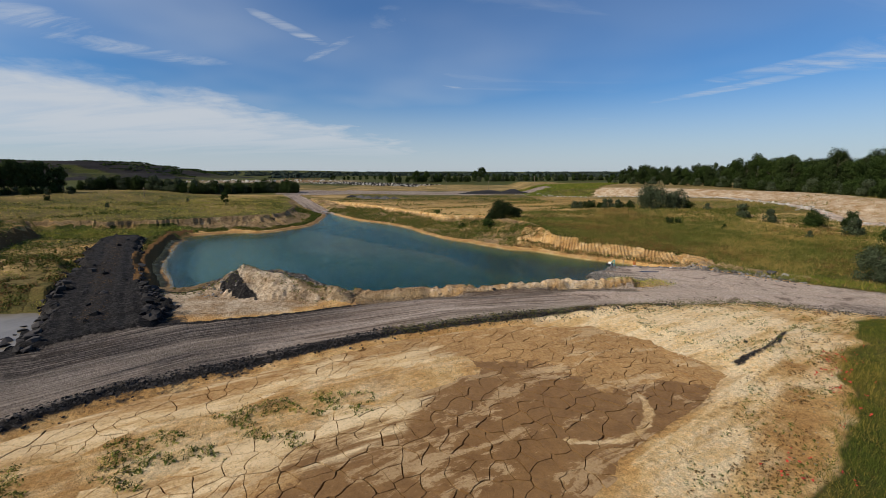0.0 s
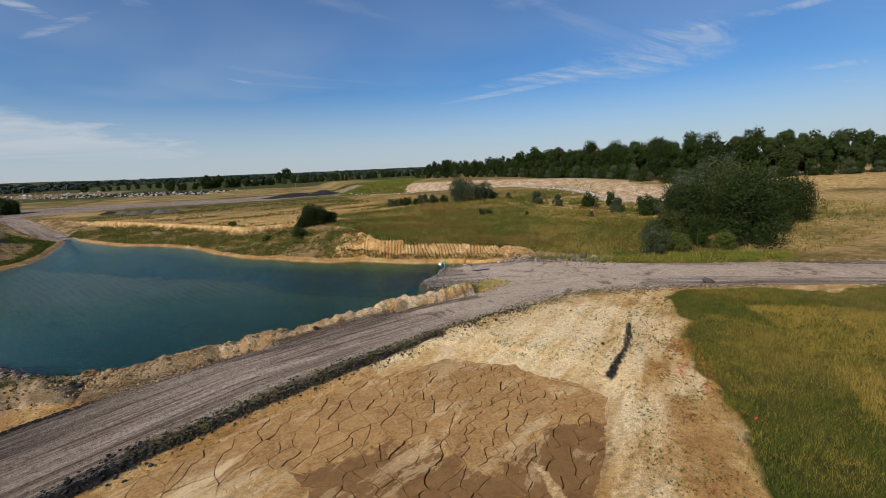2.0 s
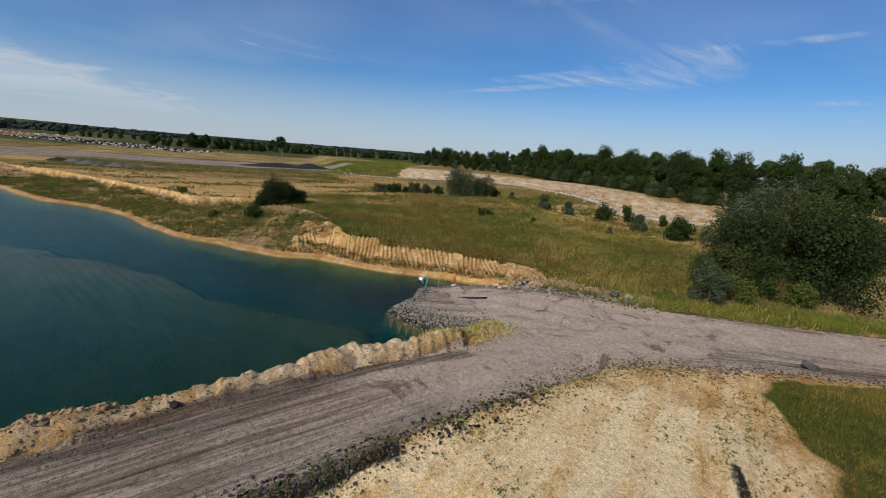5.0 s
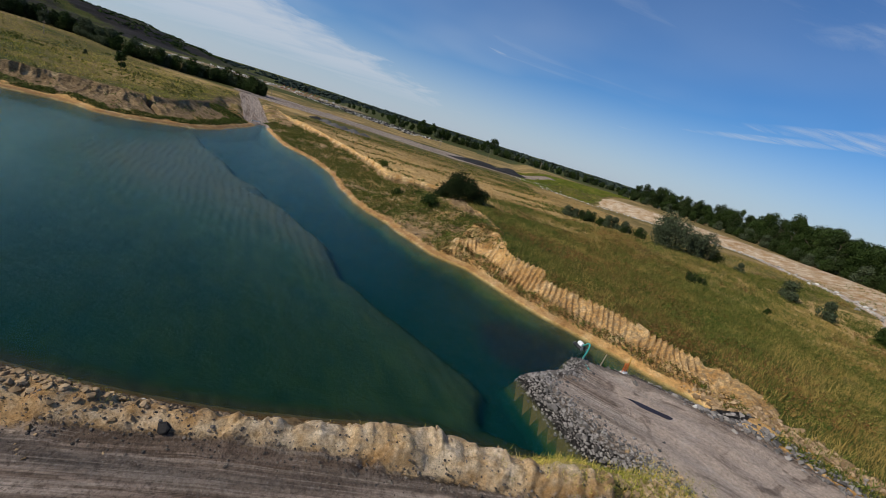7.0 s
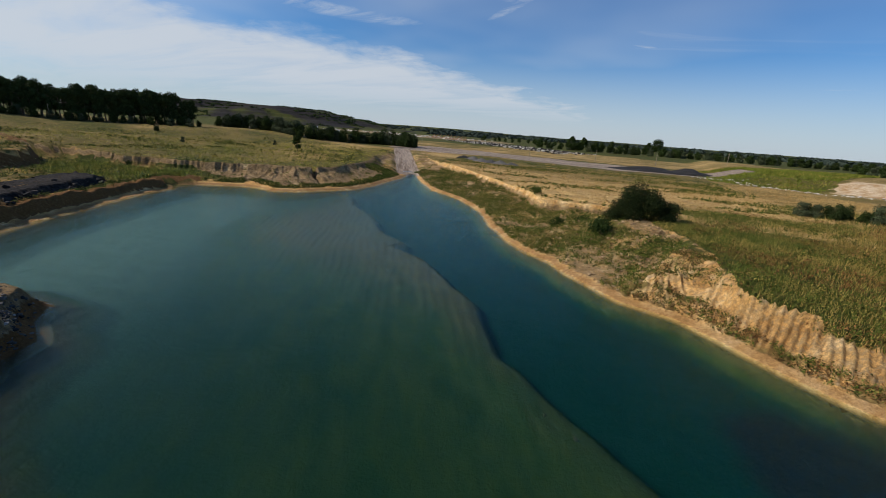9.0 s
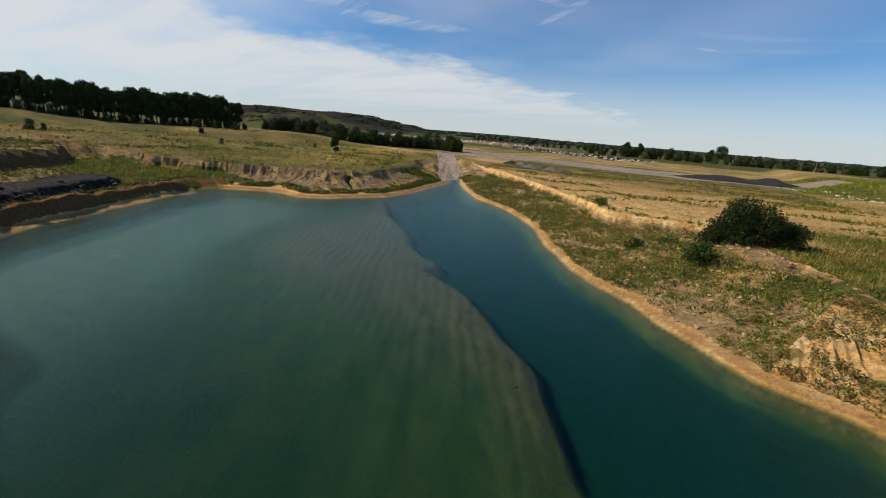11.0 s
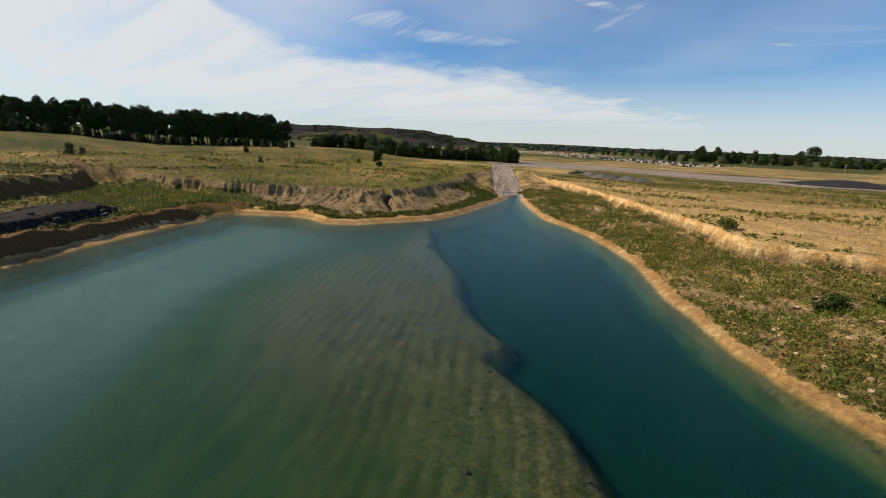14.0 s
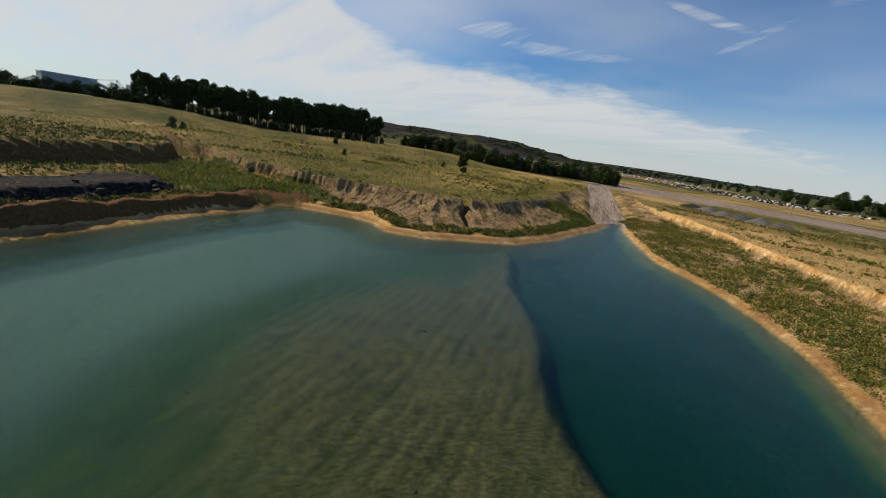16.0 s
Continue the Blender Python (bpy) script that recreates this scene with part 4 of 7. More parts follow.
    grass = np.maximum.reduce([near_field, east * np.where((y > 100) & (x < 45), 0.66, 1.0), west, 0.85 * low_bench, smooth(far, 150, 260)])
    east_s = (x > 24) & (rs < -0.3) & (ac > 0) & (ds > 0) & (near_field < 0.1)
    grass = np.where(east_s & (kind <= 2), np.maximum(grass, smooth(ds + 0.8 * rough, 3.8, 4.4)), grass)
    lip = line_dist(wx, wy, [(34.5, 61.5), (36.6, 58.2), (38.6, 55.0), (41.5, 51.2), (45, 48)])[0]
    grass = np.where(east_s & (lip < 1.3), 0.1, grass)
    slope_veg = ((kind == 0) | (kind == 6)) & (ds + 0.8 * rough > np.where(kind == 0, 0.65, 1.1)) & (free < 0.5) & (far < 170)
    grass = np.where(slope_veg, 0.56 + 1.3 * fbm(x, y, 5, 3, 51) + 0.7 * fbm(x, y, 1.5, 2, 52), grass)
    grass = np.where((free > 0.03) & (free < 0.93) & (drop > 0.35), 0.12, grass)
    grass = np.where(bare_w > 0.3, np.clip(0.14 + 0.8 * fbm(x, y, 2.4, 3, 55), 0, 0.5), grass)
    tooth_low = (kind == 1) & (free < 0.5) & (ds > 0.55)
    grass = np.where(tooth_low & ((ds < 1.7 + 1.3 * smooth(x, 24, 14)) | (ds > 4.0)), np.maximum(grass, 0.5 + 0.8 * fbm(x, y, 2.0, 3, 54)), grass)
    grass = np.where((x < -34) & (y < 100) & ~coal_on & (ds > 2.2) & (free < 0.5), np.maximum(grass, 0.72 + 0.8 * fbm(x, y, 6, 3, 53)), grass)
    grass = np.where((ms > -1.5) & (ms < 0.1), 0.1, grass)
    grass = np.where(fb > 0, np.where((fb < 15) & (x - 0.6 * y < 66), 0.22, 1.0), grass)
    foot = line_dist(wx, wy, [(103, 150), (95.5, 106), (93.5, 93), (107, 83)])[0]
    green_bank = (fb > -1) & (y > 176) & (x - 0.6 * y + 5.0 * rough < -46)
    grass = np.where(green_bank, 1.0, grass)
    hill_on = smooth(np.hypot((x + 880) / 460, (y - 820) / 380), 1.1, 0.9)
    grass = grass * (1 - hill_on) + hill_on * (0.50 + 1.3 * fbm(x, y, 110, 4, 73))
    works = smooth(np.hypot((x + 240) / 150, (y - 560) / 110), 1.1, 0.8)
    grass = grass * (1 - 0.55 * works)
    grass = grass * (1 - smooth(dark, 2.5, 1.0))
    dry = 0.5 + 0.25 * smooth(y, 92, 118) * (x > -40) + (0.9 * fbm(x, y, 22, 3, 64) + 0.12) * (x < -45)
    dry = np.where((y < 104) & (x > 15), 0.44 + 0.7 * fbm(x, y, 14, 3, 62) + 0.10 * smooth(x, 30, 45) + 0.42 * smooth(x + 4 * fbm(x, y, 8, 2, 66), 50, 66) + 0.35 * smooth(fbm(x, y, 10, 3, 67), 0.05, 0.2), dry)
    dry = np.where((x > 60) & (y < 47) & (near_field < 0.5), 0.85, dry)
    dry = np.where(near_field > 0.1, 0.42 + 0.3 * smooth(x, 34, 52), dry)
    dry = np.where((x > -40) & (y > 102) & (far < 330) & (x < 40), 0.98 - 0.5 * smooth(y + 0.3 * x, 150, 182) + 0.5 * fbm(x * 0.35, y, 8, 3, 65), dry)
    dry = np.where((low_bench > 0.2) & (free < 0.5), 0.1, dry)
    dry = np.where(green_bank, 0.46, dry)
    dry = np.where((y > 262) & (far < 330) & (x > -75) & (x < 90), 0.80, dry)
    dry = np.where(far > 330, np.clip(0.12 + 0.8 * fbm(x, y, 260, 2, 61), 0.0, 0.34), dry)
    pale = 0.36 + 0.16 * (x > 8) * (y < 42) * (y - 0.55 * x > 13.5) + 0.55 * smooth(np.hypot((x - 22) / 9, (y - 33) / 6), 1.2, 0.6) + 0.15 * smooth(band + 3.0 * rough, 4.2, 1.0) + 0.30 * smooth(np.abs(bs + 1.8 + 1.2 * rough), 1.3, 0.3) + 0.7 * smooth(rim_b + 0.5 * rough, 0.55, 0.15) + 0.35 * smooth(np.hypot((x - 18.5) / 8.5, (y - 30.5) / 4.0) + 0.9 * rough, 1.0, 0.75) + 0.16 * (y < 30) * (x > 5) * (bs < 0) * smooth(fbm(x * 0.7 + y * 0.6, (y - x) * 2.2, 6, 3, 69), -0.12, 0.1)
    # shade between the bank's teeth goes into the pale, mud and earth masks
    pale = pale + 0.12 * ((kind == 0) & (ds > 1.4)) - 0.06 * ((east > 0.03) & (east < 0.97) & (kind == 0)) + 0.15 * (tooth & (ds > 1.4)) * (0.75 - groove) + 0.15 * heap_on + 0.16 * (kind == 3) * (ds < 5)
    # coal mask also paints shade on the west bank and the spit's dark spoil
    coal = np.maximum.reduce([coal_on * (1.0 - 0.33 * smooth(cd + 1.8 * rough, 2.4, 0.8)), smooth(row, 1.2, 0.2) * (x < 14) * (rs < 0.6), 0.7 * smooth(dark + 0.5 * rough, 0.55, 0.1),
                              0.8 * smooth(np.hypot((x + 27) / 14, (y - 28) / 9) + 0.8 * rough, 1.5, 0.4), 0.85 * smooth(x - 0.9 * (y - 30), -3, -24) * (rs > -0.5), 0.55 * (kind == 5) * (ds > 1.1) * (ds < 3.4), 0.6 * (kind == 3) * smooth(np.abs(ds - 4.2), 0.9, 0.2), 0.75 * (kind == 2) * smooth(ds + 0.5 * rough, 1.7, 0.9), 0.95 * (kind == 2) * (rs < 0.4) * (ds < 2.6),
                              0.9 * heap_on * smooth(line_dist(wx, wy, [(-23.5, 45.2), (-21.4, 42.2), (-18.8, 39.6), (-17.2, 37.0)])[0] + 1.6 * rough, 1.3, 0.6), 0.9 * (kind == 4) * (ds > 0.4) * (ds < 3.4) * smooth(rough, -0.3, -0.05)])
    coal = np.maximum(coal, 0.85 * hill_on)
    rim = smooth(ds + 0.9 * rough, 1.0, 0.4) * (~pond) * np.where((kind == 0) | (kind == 5) | (kind == 6), 1.0, np.where(kind == 1, 0.8 * smooth(x, 31, 25), np.where(kind == 4, 0.4, 0.0))) * (on_road < 0.2)
    mud = np.maximum(smooth(h, 1.13, 1.07) * (bs > 0), 0.5 * smooth(bs + 1.4 * rough, -0.6, 0.6) * (x > 6)) * (1 - on_road)
    # mesa scarp and west bank: their shade painted in dark brown
    mud = np.maximum(mud, 0.55 * (tooth & (ds < 3.2)) * smooth(groove, 0.45, 0.8) + 0.2 * (((west > 0.03) & (west < 0.97) & (drop > 0.3)) | (bare_w > 0.3)) + 0.95 * ((ms > -1.8) & (ms < 0.2)) + 0.7 * (kind == 5) * (ds > 1.1) * (ds < 3.4) + 0.95 * ((kind == 3) | (kind == 4)) * smooth(ds + 0.4 * rough, 1.1, 0.7))
    ramp_on = smooth(rd + 0.5 * rough, 3.7, 3.0) * (ra > 0)
    road = np.maximum.reduce([smooth(rs, -0.5, 0.5) * (~heap_on) * (~tail_on), ramp_on, smooth(yd, -1, 1), smooth(foot + rough, 2.4, 1.7)])
    coal = np.maximum(coal, 0.42 * ramp_on + 0.48 * (yd > 0))
    dust = 0.95 * smooth(np.hypot((x - 28) / 18, (y - 44.5) / 9), 1.2, 0.5) + 0.8 * smooth(line_dist(x, y, [(27.5, 56.6), (36, 48), (46, 40), (62, 28), (90, 6)])[0], 4.8, 1.4) + 0.35 * (yd > 0) + 0.95 * (foot < 3.2) + 0.3 * ramp_on * (np.abs(rd - 1.3) < 0.6)
    dust = dust * (coal < 0.5) * (1 - 0.8 * smooth(np.hypot(x - 22, y - 57), 5, 2.5))
    ash = np.maximum.reduce([0.75 * heap_on, 0.52 * (kind == 3) * (ds > 0) * (ds < 6) * (x < 26), 0.22 * (kind == 1) * (ds < 5), 0.7 * smooth(np.hypot((x + 22) / 12, (y - 42) / 7), 1.15, 0.7),
                             0.36 * (((west > 0.03) & (west < 0.97)) | (bare_w > 0.3)), 0.85 * works, 0.4 * (kind == 4), 0.62 * (fb > -2) * (fb < 17)])
    earth = np.maximum.reduce([1.0 * (bare_w > 0.3), 0.9 * ((west > 0.03) & (west < 0.97) & (drop > 0.3)), 0.35 * ((ms > -1.8) & (ms < 0.2)), 0.3 * (kind == 5) * (ds > 1.0) * (ds < 3.6),
                               0.62 * (kind == 0) * (ds > 0.7) * (east < 0.5), 0.44 * (kind == 0) * (ds > 0.9) * (east < 0.97), (0.44 + 0.06 * smooth(x, 20, 26)) * (kind == 1) * (ds > 0.7) * (ds < 6.5), 0.3 * (kind == 6) * (ds > 0.6), 0.85 * (kind == 3) * smooth(ds + 0.5 * rough, 1.7, 1.1) * (ds > 0.8), 0.9 * (kind == 4) * smooth(ds + 0.6 * rough, 3.4, 2.4) * (ds > 0.6), 0.55 * (kind == 3) * smooth(x + 3 * rough, 1.0, -3.0) * (ds < 6), 0.62 * (kind == 3) * smooth(x + 2 * rough, 19.0, 23.0) * (ds < 4.5), 0.5 * (tooth & (ds < 3.6)) * smooth(groove, 0.5, 0.85)]) * (~pond)
    return dict(earth=np.clip(earth, 0, 1), ash=np.clip(ash, 0, 1), mud=np.clip(mud, 0, 1), road=np.clip(road, 0, 1), dust=np.clip(dust, 0, 1), h=h, ds=ds, grass=np.clip(grass, 0, 1), dry=np.clip(dry, 0, 1), pale=np.clip(pale, 0, 1), coal=np.clip(coal, 0, 1), rim=np.clip(rim, 0, 1),
                rs=rs, al=al, ac=ac, bs=bs, band=band, coal_on=coal_on, heap_on=heap_on, pond=pond, yd=yd, cut=cut, free=free, kind=kind, bare=bare_w, fb=fb, east=east, west=west,
                near=near_field, bench=low_bench, far=far, along=along, on_road=on_road)


def axis_steps(a0, fine0, fine1, a1, step, mid, limit=4700.0):
    v = list(np.arange(fine0, fine1, step))
    lo, hi = v[0], v[-1]
    s = step
    while lo > -limit:
        s = mid if lo > a0 else s * 1.09 if s >= mid else mid
        lo -= s
        v.insert(0, lo)
    s = step
    while hi < limit:
        s = mid if hi < a1 else s * 1.09 if s >= mid else mid
        hi += s
        v.append(hi)
    return np.array(v)


XS = axis_steps(-98, -58, 40, 100, 0.36, 1.0)
YS = axis_steps(6, 13, 128, 212, 0.36, 0.9)
GX, GY = np.meshgrid(XS, YS)
LAND = height(GX, GY)
GZ = LAND["h"]


def ground_z(x, y):
    """Height of the finished ground at places (arrays), read from its grid."""
    x, y = np.atleast_1d(np.asarray(x, float)), np.atleast_1d(np.asarray(y, float))
    return look_up(GZ, x, y)


def look_up(field, x, y):
    i = np.clip(np.searchsorted(XS, x) - 1, 0, len(XS) - 2)
    j = np.clip(np.searchsorted(YS, y) - 1, 0, len(YS) - 2)
    fx, fy = (x - XS[i]) / (XS[i + 1] - XS[i]), (y - YS[j]) / (YS[j + 1] - YS[j])
    f = field.astype(float)
    return (f[j, i] * (1 - fx) + f[j, i + 1] * fx) * (1 - fy) + (f[j + 1, i] * (1 - fx) + f[j + 1, i + 1] * fx) * fy


def zat(x, y):
    return float(ground_z(x, y)[0])


def quad_mesh(name, verts, faces, material, smooth_faces=True):
    me = bpy.data.meshes.new(name)
    me.vertices.add(len(verts))
    me.vertices.foreach_set("co", np.asarray(verts, np.float32).ravel())
    k = faces.shape[1]
    me.loops.add(faces.size)
    me.loops.foreach_set("vertex_index", faces.astype(np.int32).ravel())
    me.polygons.add(len(faces))
    me.polygons.foreach_set("loop_start", np.arange(0, faces.size, k, dtype=np.int32))
    me.polygons.foreach_set("use_smooth", np.full(len(faces), smooth_faces))
    me.materials.append(material)
    me.update(calc_edges=True)
    return me


MASKS = ("earth", "ash", "grass", "dry", "pale", "coal", "rim", "mud", "road", "dust")


def land_mesh(name, pts, faces, land, keep, material):
    """A mesh of land points, with the masks that its material reads and, for wheel tracks, its place along the road."""
    me = quad_mesh(name, pts, faces, material)
    for a in MASKS:
        at = me.attributes.new(a, "FLOAT", "POINT")
        at.data.foreach_set("value", land[a].ravel()[keep].astype(np.float32))
    uv = me.uv_layers.new(name="along")
    if name in ("ramp_road", "gravel_yard"):
        r = line_dist(pts[:, 0], pts[:, 1], RAMP_AXIS if name == "ramp_road" else [(-90, 236), (-30, 238), (60, 236)])
        u, v = r[3], r[0] * r[4]
    else:
        u, v = land["al"].ravel()[keep], land["ac"].ravel()[keep]
    li = np.zeros(len(me.loops), np.int32)
    me.loops.foreach_get("vertex_index", li)
    uv.data.foreach_set("uv", np.stack([u[li], v[li]], 1).astype(np.float32).ravel())
    return me


# stretches of bank that are laid in finer detail: name, from, to, reach to the right and left of that line, label
FINE = [("spoil_bank", (-31, 42), (-8.5, 42), -5.5, 13.5, 0.14, "gullied pale and grey spoil at the water's edge"),
        ("coal_bank", (-26, 28.5), (-62.5, 80), -7.0, 7.0, 0.2, "rough black flank of the coal waste ramp"),
        ("toothed_bank", (10.5, 79.5), (36.5, 59.5), -3.0, 6.8, 0.10, "tan toothed excavated bank above the pond"),
        ("near_bank", (-10, 44.8), (25, 47.0), -2.6, 4.0, 0.10, "pale gullied sand berm between road and pond"),
        ("west_cliff", (-84, 96.5), (-57, 99.5), -3.5, 6.0, 0.16, "brown fluted earth cliff below the plateau"),
        ("west_cliff", (-60, 97.5), (-45, 107.5), -3.5, 8.5, 0.14, "brown fluted earth cliff below the plateau"),
        ("west_cliff", (-44.0, 102), (-40.5, 119), -3.0, 9.5, 0.14, "brown fluted earth cliff with a deep split"),
        ("west_cliff", (-40.5, 116), (-56, 152), -3.5, 9.0, 0.2, "weathered earth cliff beside the ramp"),
        ("east_cliff", (13, 112.2), (-2, 112.2), -2.5, 2.8, 0.12, "low pale sand cliff above the pond slope"),
        ("east_cliff", (1.0, 110), (-34, 159.5), -3.2, 3.4, 0.14, "low pale sand cliff above the pond slope"),
        ("east_cliff", (19.4, 77), (18.4, 95), -3.2, 3.2, 0.12, "pale scar at the head of the slumped bank")]


def fine_frame(spec):
    name, a, b, w0, w1, step, label = spec
    a, b = np.array(a, float), np.array(b, float)
    ln = np.hypot(*(b - a))
    t = (b - a) / ln
    n = np.array([-t[1], t[0]])
    return a, t, n, ln


def in_fine(x, y, spec, inset):
    a, t, n, ln = fine_frame(spec)
    u, v = (x - a[0]) * t[0] + (y - a[1]) * t[1], (x - a[0]) * n[0] + (y - a[1]) * n[1]
    return np.minimum.reduce([u, ln - u, v - spec[3], spec[4] - v]) > inset


SUNK = np.zeros(GX.shape)
for spec in FINE:
    SUNK = np.maximum(SUNK, in_fine(GX, GY, spec, 0.75) * 0.45)
SUNK = np.where(LAND["pond"], 0, SUNK)


def lay_fine():
    for spec in FINE:
        name, step, label = spec[0], spec[5], spec[6]
        a, t, n, ln = fine_frame(spec)
        u, v = np.meshgrid(np.arange(0, ln + step, step), np.arange(spec[3], spec[4] + step, step))
        x, y = a[0] + u * t[0] + v * n[0], a[1] + u * t[1] + v * n[1]
        land = height(x, y)
        border = np.minimum.reduce([u, ln - u, v - spec[3], spec[4] - v])
        z = land["h"] + 0.02 - 0.5 * smooth(border, 0.7, 0.0)
        ny, nx = x.shape
        idx = np.arange(ny * nx).reshape(ny, nx)
        q = np.stack([idx[:-1, :-1], idx[:-1, 1:], idx[1:, 1:], idx[1:, :-1]], -1).reshape(-1, 4)
        wet = land["h"].ravel()[q].max(1) < -0.25
        q = q[~wet]
        used, inv = np.unique(q, return_inverse=True)
        pts = np.stack([x.ravel(), y.ravel(), z.ravel()], 1)[used]
        tagged(new(name, land_mesh(name, pts, inv.reshape(q.shape), land, used, M_GROUND)), label, "bank", kind="structure")


def lay_ground():
    ny, nx = GX.shape
    idx = np.arange(ny * nx).reshape(ny, nx)
    quads = np.stack([idx[:-1, :-1], idx[:-1, 1:], idx[1:, 1:], idx[1:, :-1]], -1).reshape(-1, 4)

    def mean(f):
        return f.astype(float).ravel()[quads].mean(1)

    lab = np.zeros(len(quads), int)
    lab[(mean(LAND["coal_on"]) > 0.5)] = 4
    lab[(mean(LAND["heap_on"]) > 0.5)] = 5
    lab[(mean(LAND["yd"]) > 0)] = 7
    lab[(mean(signed(GX, GY, BASIN)) > 0.3) & (mean(signed(GX, GY, ROAD)) < -0.5)] = 3
    lab[(mean(LAND["rs"]) > 0) & (lab != 5)] = 2
    lab[mean(LAND["cut"]) > 0.55] = 6
    lab[LAND["h"].ravel()[quads].max(1) < -0.02] = 1
    spec = [("ground", M_GROUND, "sandy quarry land with rough grass and bare banks", "ground"),
            ("pond_bed", M_BED, "silty green bed of the pond seen through water", "pond bed"),
            ("road", M_GROUND, "grey-brown gravel haul road with tyre tracks", "road"),
            ("mud_flat", M_GROUND, "dried cracked brown mud flat beside the haul road", "mud"),
            ("coal_ramp", M_GROUND, "black ramp of tipped coal waste beside the pond", "ramp"),
            ("spoil_heap", M_GROUND, "pale sand and dark spoil heap at the water's edge", "heap"),
            ("ramp_road", M_GROUND, "gravel ramp running down into the pond", "road"),
            ("gravel_yard", M_GROUND, "wide grey gravel yard beyond the dry field", "yard")]
    pts = np.stack([GX.ravel(), GY.ravel(), (GZ - SUNK).ravel()], 1)
    made = {}
    for k, (name, mat, label, cat) in enumerate(spec):
        q = quads[lab == k]
        used, inv = np.unique(q, return_inverse=True)
        made[name] = tagged(new(name, land_mesh(name, pts[used], inv.reshape(q.shape), LAND, used, mat)), label, cat, kind="structure")
    return made


SET = lay_ground()
lay_fine()


def spoil_hill():
    """Low rough spoil hill on the western horizon."""
    x, y = np.meshgrid(np.arange(-1400, -330, 7.0), np.arange(400, 1240, 7.0))
    land = height(x, y)
    r = np.hypot((x + 880) / 430, (y - 820) / 350) + 0.35 * fbm(x, y, 160, 4, 74)
    tall = 31 * smooth(r, 1.1, 0.45)
    step = tall + 4.0 * fbm(x, y, 60, 4, 75) * smooth(tall, 0.0, 6.0)
    z = land["h"] + step + 1.3 * np.sin(step * 0.9) * smooth(tall, 1.0, 8.0) - 3.0 * smooth(tall, 0.6, 0.0)
    land["coal"] = np.clip(1.35 + 0.8 * fbm(x, y, 70, 4, 76), 0, 1)
    land["grass"] = np.clip(0.34 + 1.4 * fbm(x, y, 50, 4, 77), 0, 1)
    land["earth"], land["ash"], land["pale"] = x * 0, x * 0, x * 0
    land["dry"] = np.clip(0.0 + 0.8 * fbm(x, y, 40, 3, 78), 0, 1)
    ny, nx = x.shape
    idx = np.arange(ny * nx).reshape(ny, nx)
    q = np.stack([idx[:-1, :-1], idx[:-1, 1:], idx[1:, 1:], idx[1:, :-1]], -1).reshape(-1, 4)
    pts = np.stack([x.ravel(), y.ravel(), z.ravel()], 1)
    tagged(new("spoil_hill", land_mesh("spoil_hill", pts, q, land, np.arange(len(pts)), M_GROUND)), "long dark spoil hill on the horizon", "hill", kind="structure")
    return z


HILL_Z = spoil_hill()


def flat_area(name, pts, z, material, label, cat):
    bm = bmesh.new()
    bm.faces.new([bm.verts.new((x, y, z)) for x, y in pts])
    bmesh.ops.triangulate(bm, faces=bm.faces[:])
    me = bpy.data.meshes.new(name)
    bm.to_mesh(me)
    bm.free()
    me.materials.append(material)
    return tagged(new(name, me), label, cat, kind="structure")


def grown(pts, by):
    cx, cy = sum(p[0] for p in pts) / len(pts), sum(p[1] for p in pts) / len(pts)
    area = sum(a[0] * b[1] - b[0] * a[1] for a, b in zip(pts, pts[1:] + pts[:1]))
    s = 1 if area > 0 else -1
    out = []
    for p, q, r in zip(pts[-1:] + pts[:-1], pts, pts[1:] + pts[:1]):
        t = Vector((r[0] - p[0], r[1] - p[1])).normalized()
        out.append((q[0] + s * t.y * by, q[1] - s * t.x * by))
    return out


water = flat_area("water", [(-75, 40), (36.2, 40), (36.2, 62), (14, 110), (-30, 152), (-48, 152), (-62, 104)], 0.0, M_WATER, "still blue-green water of the flooded pit", "water")
puddle = flat_area("puddle_water", [(-62, 38), (-39, 41), (-35, 38), (-31.5, 33.5), (-30.5, 29), (-36, 26), (-62, 24)], 0.72, M_PUDDLE, "shallow murky puddle beside the black ramp", "water")
water.visible_shadow = False
puddle.visible_shadow = False


# ---- makers ----
def part(name, bm, material, parent, label="", smooth_faces=False):
    me = bpy.data.meshes.new(name)
    bm.to_mesh(me)
    bm.free()
    me.materials.append(material)
    if smooth_faces:
        me.polygons.foreach_set("use_smooth", np.ones(len(me.polygons), bool))
    return hang(name, me, parent, label)


def hang(name, me, parent, label=""):
    ob = new(name, me)
    if parent is not None:
        ob.parent = parent
    if label:
        ob["label"] = label
    return ob


def thing(name, x, y, z, label, category, group="", turn=0.0):
    ob = new(name)
    ob.empty_display_size = 0.2
    ob.matrix_world = pose(x, y, z, 0, 0, turn)
    return tagged(ob, label, category, group)


def box(bm, x, y, z, sx, sy, sz, m=None):
    r = bmesh.ops.create_cube(bm, size=1.0, matrix=(m or Matrix()) @ Matrix.Translation((x, y, z)) @ Matrix.Diagonal((sx, sy, sz, 1)))
    return r["verts"]


def tube(bm, a, b, ra, rb, n=8):
    a, b = Vector(a), Vector(b)
    d = b - a
    m = Matrix.Translation((a + b) / 2) @ d.to_track_quat("Z", "Y").to_matrix().to_4x4()
    bmesh.ops.create_cone(bm, cap_ends=True, segments=n, radius1=ra, radius2=rb, depth=d.length, matrix=m)


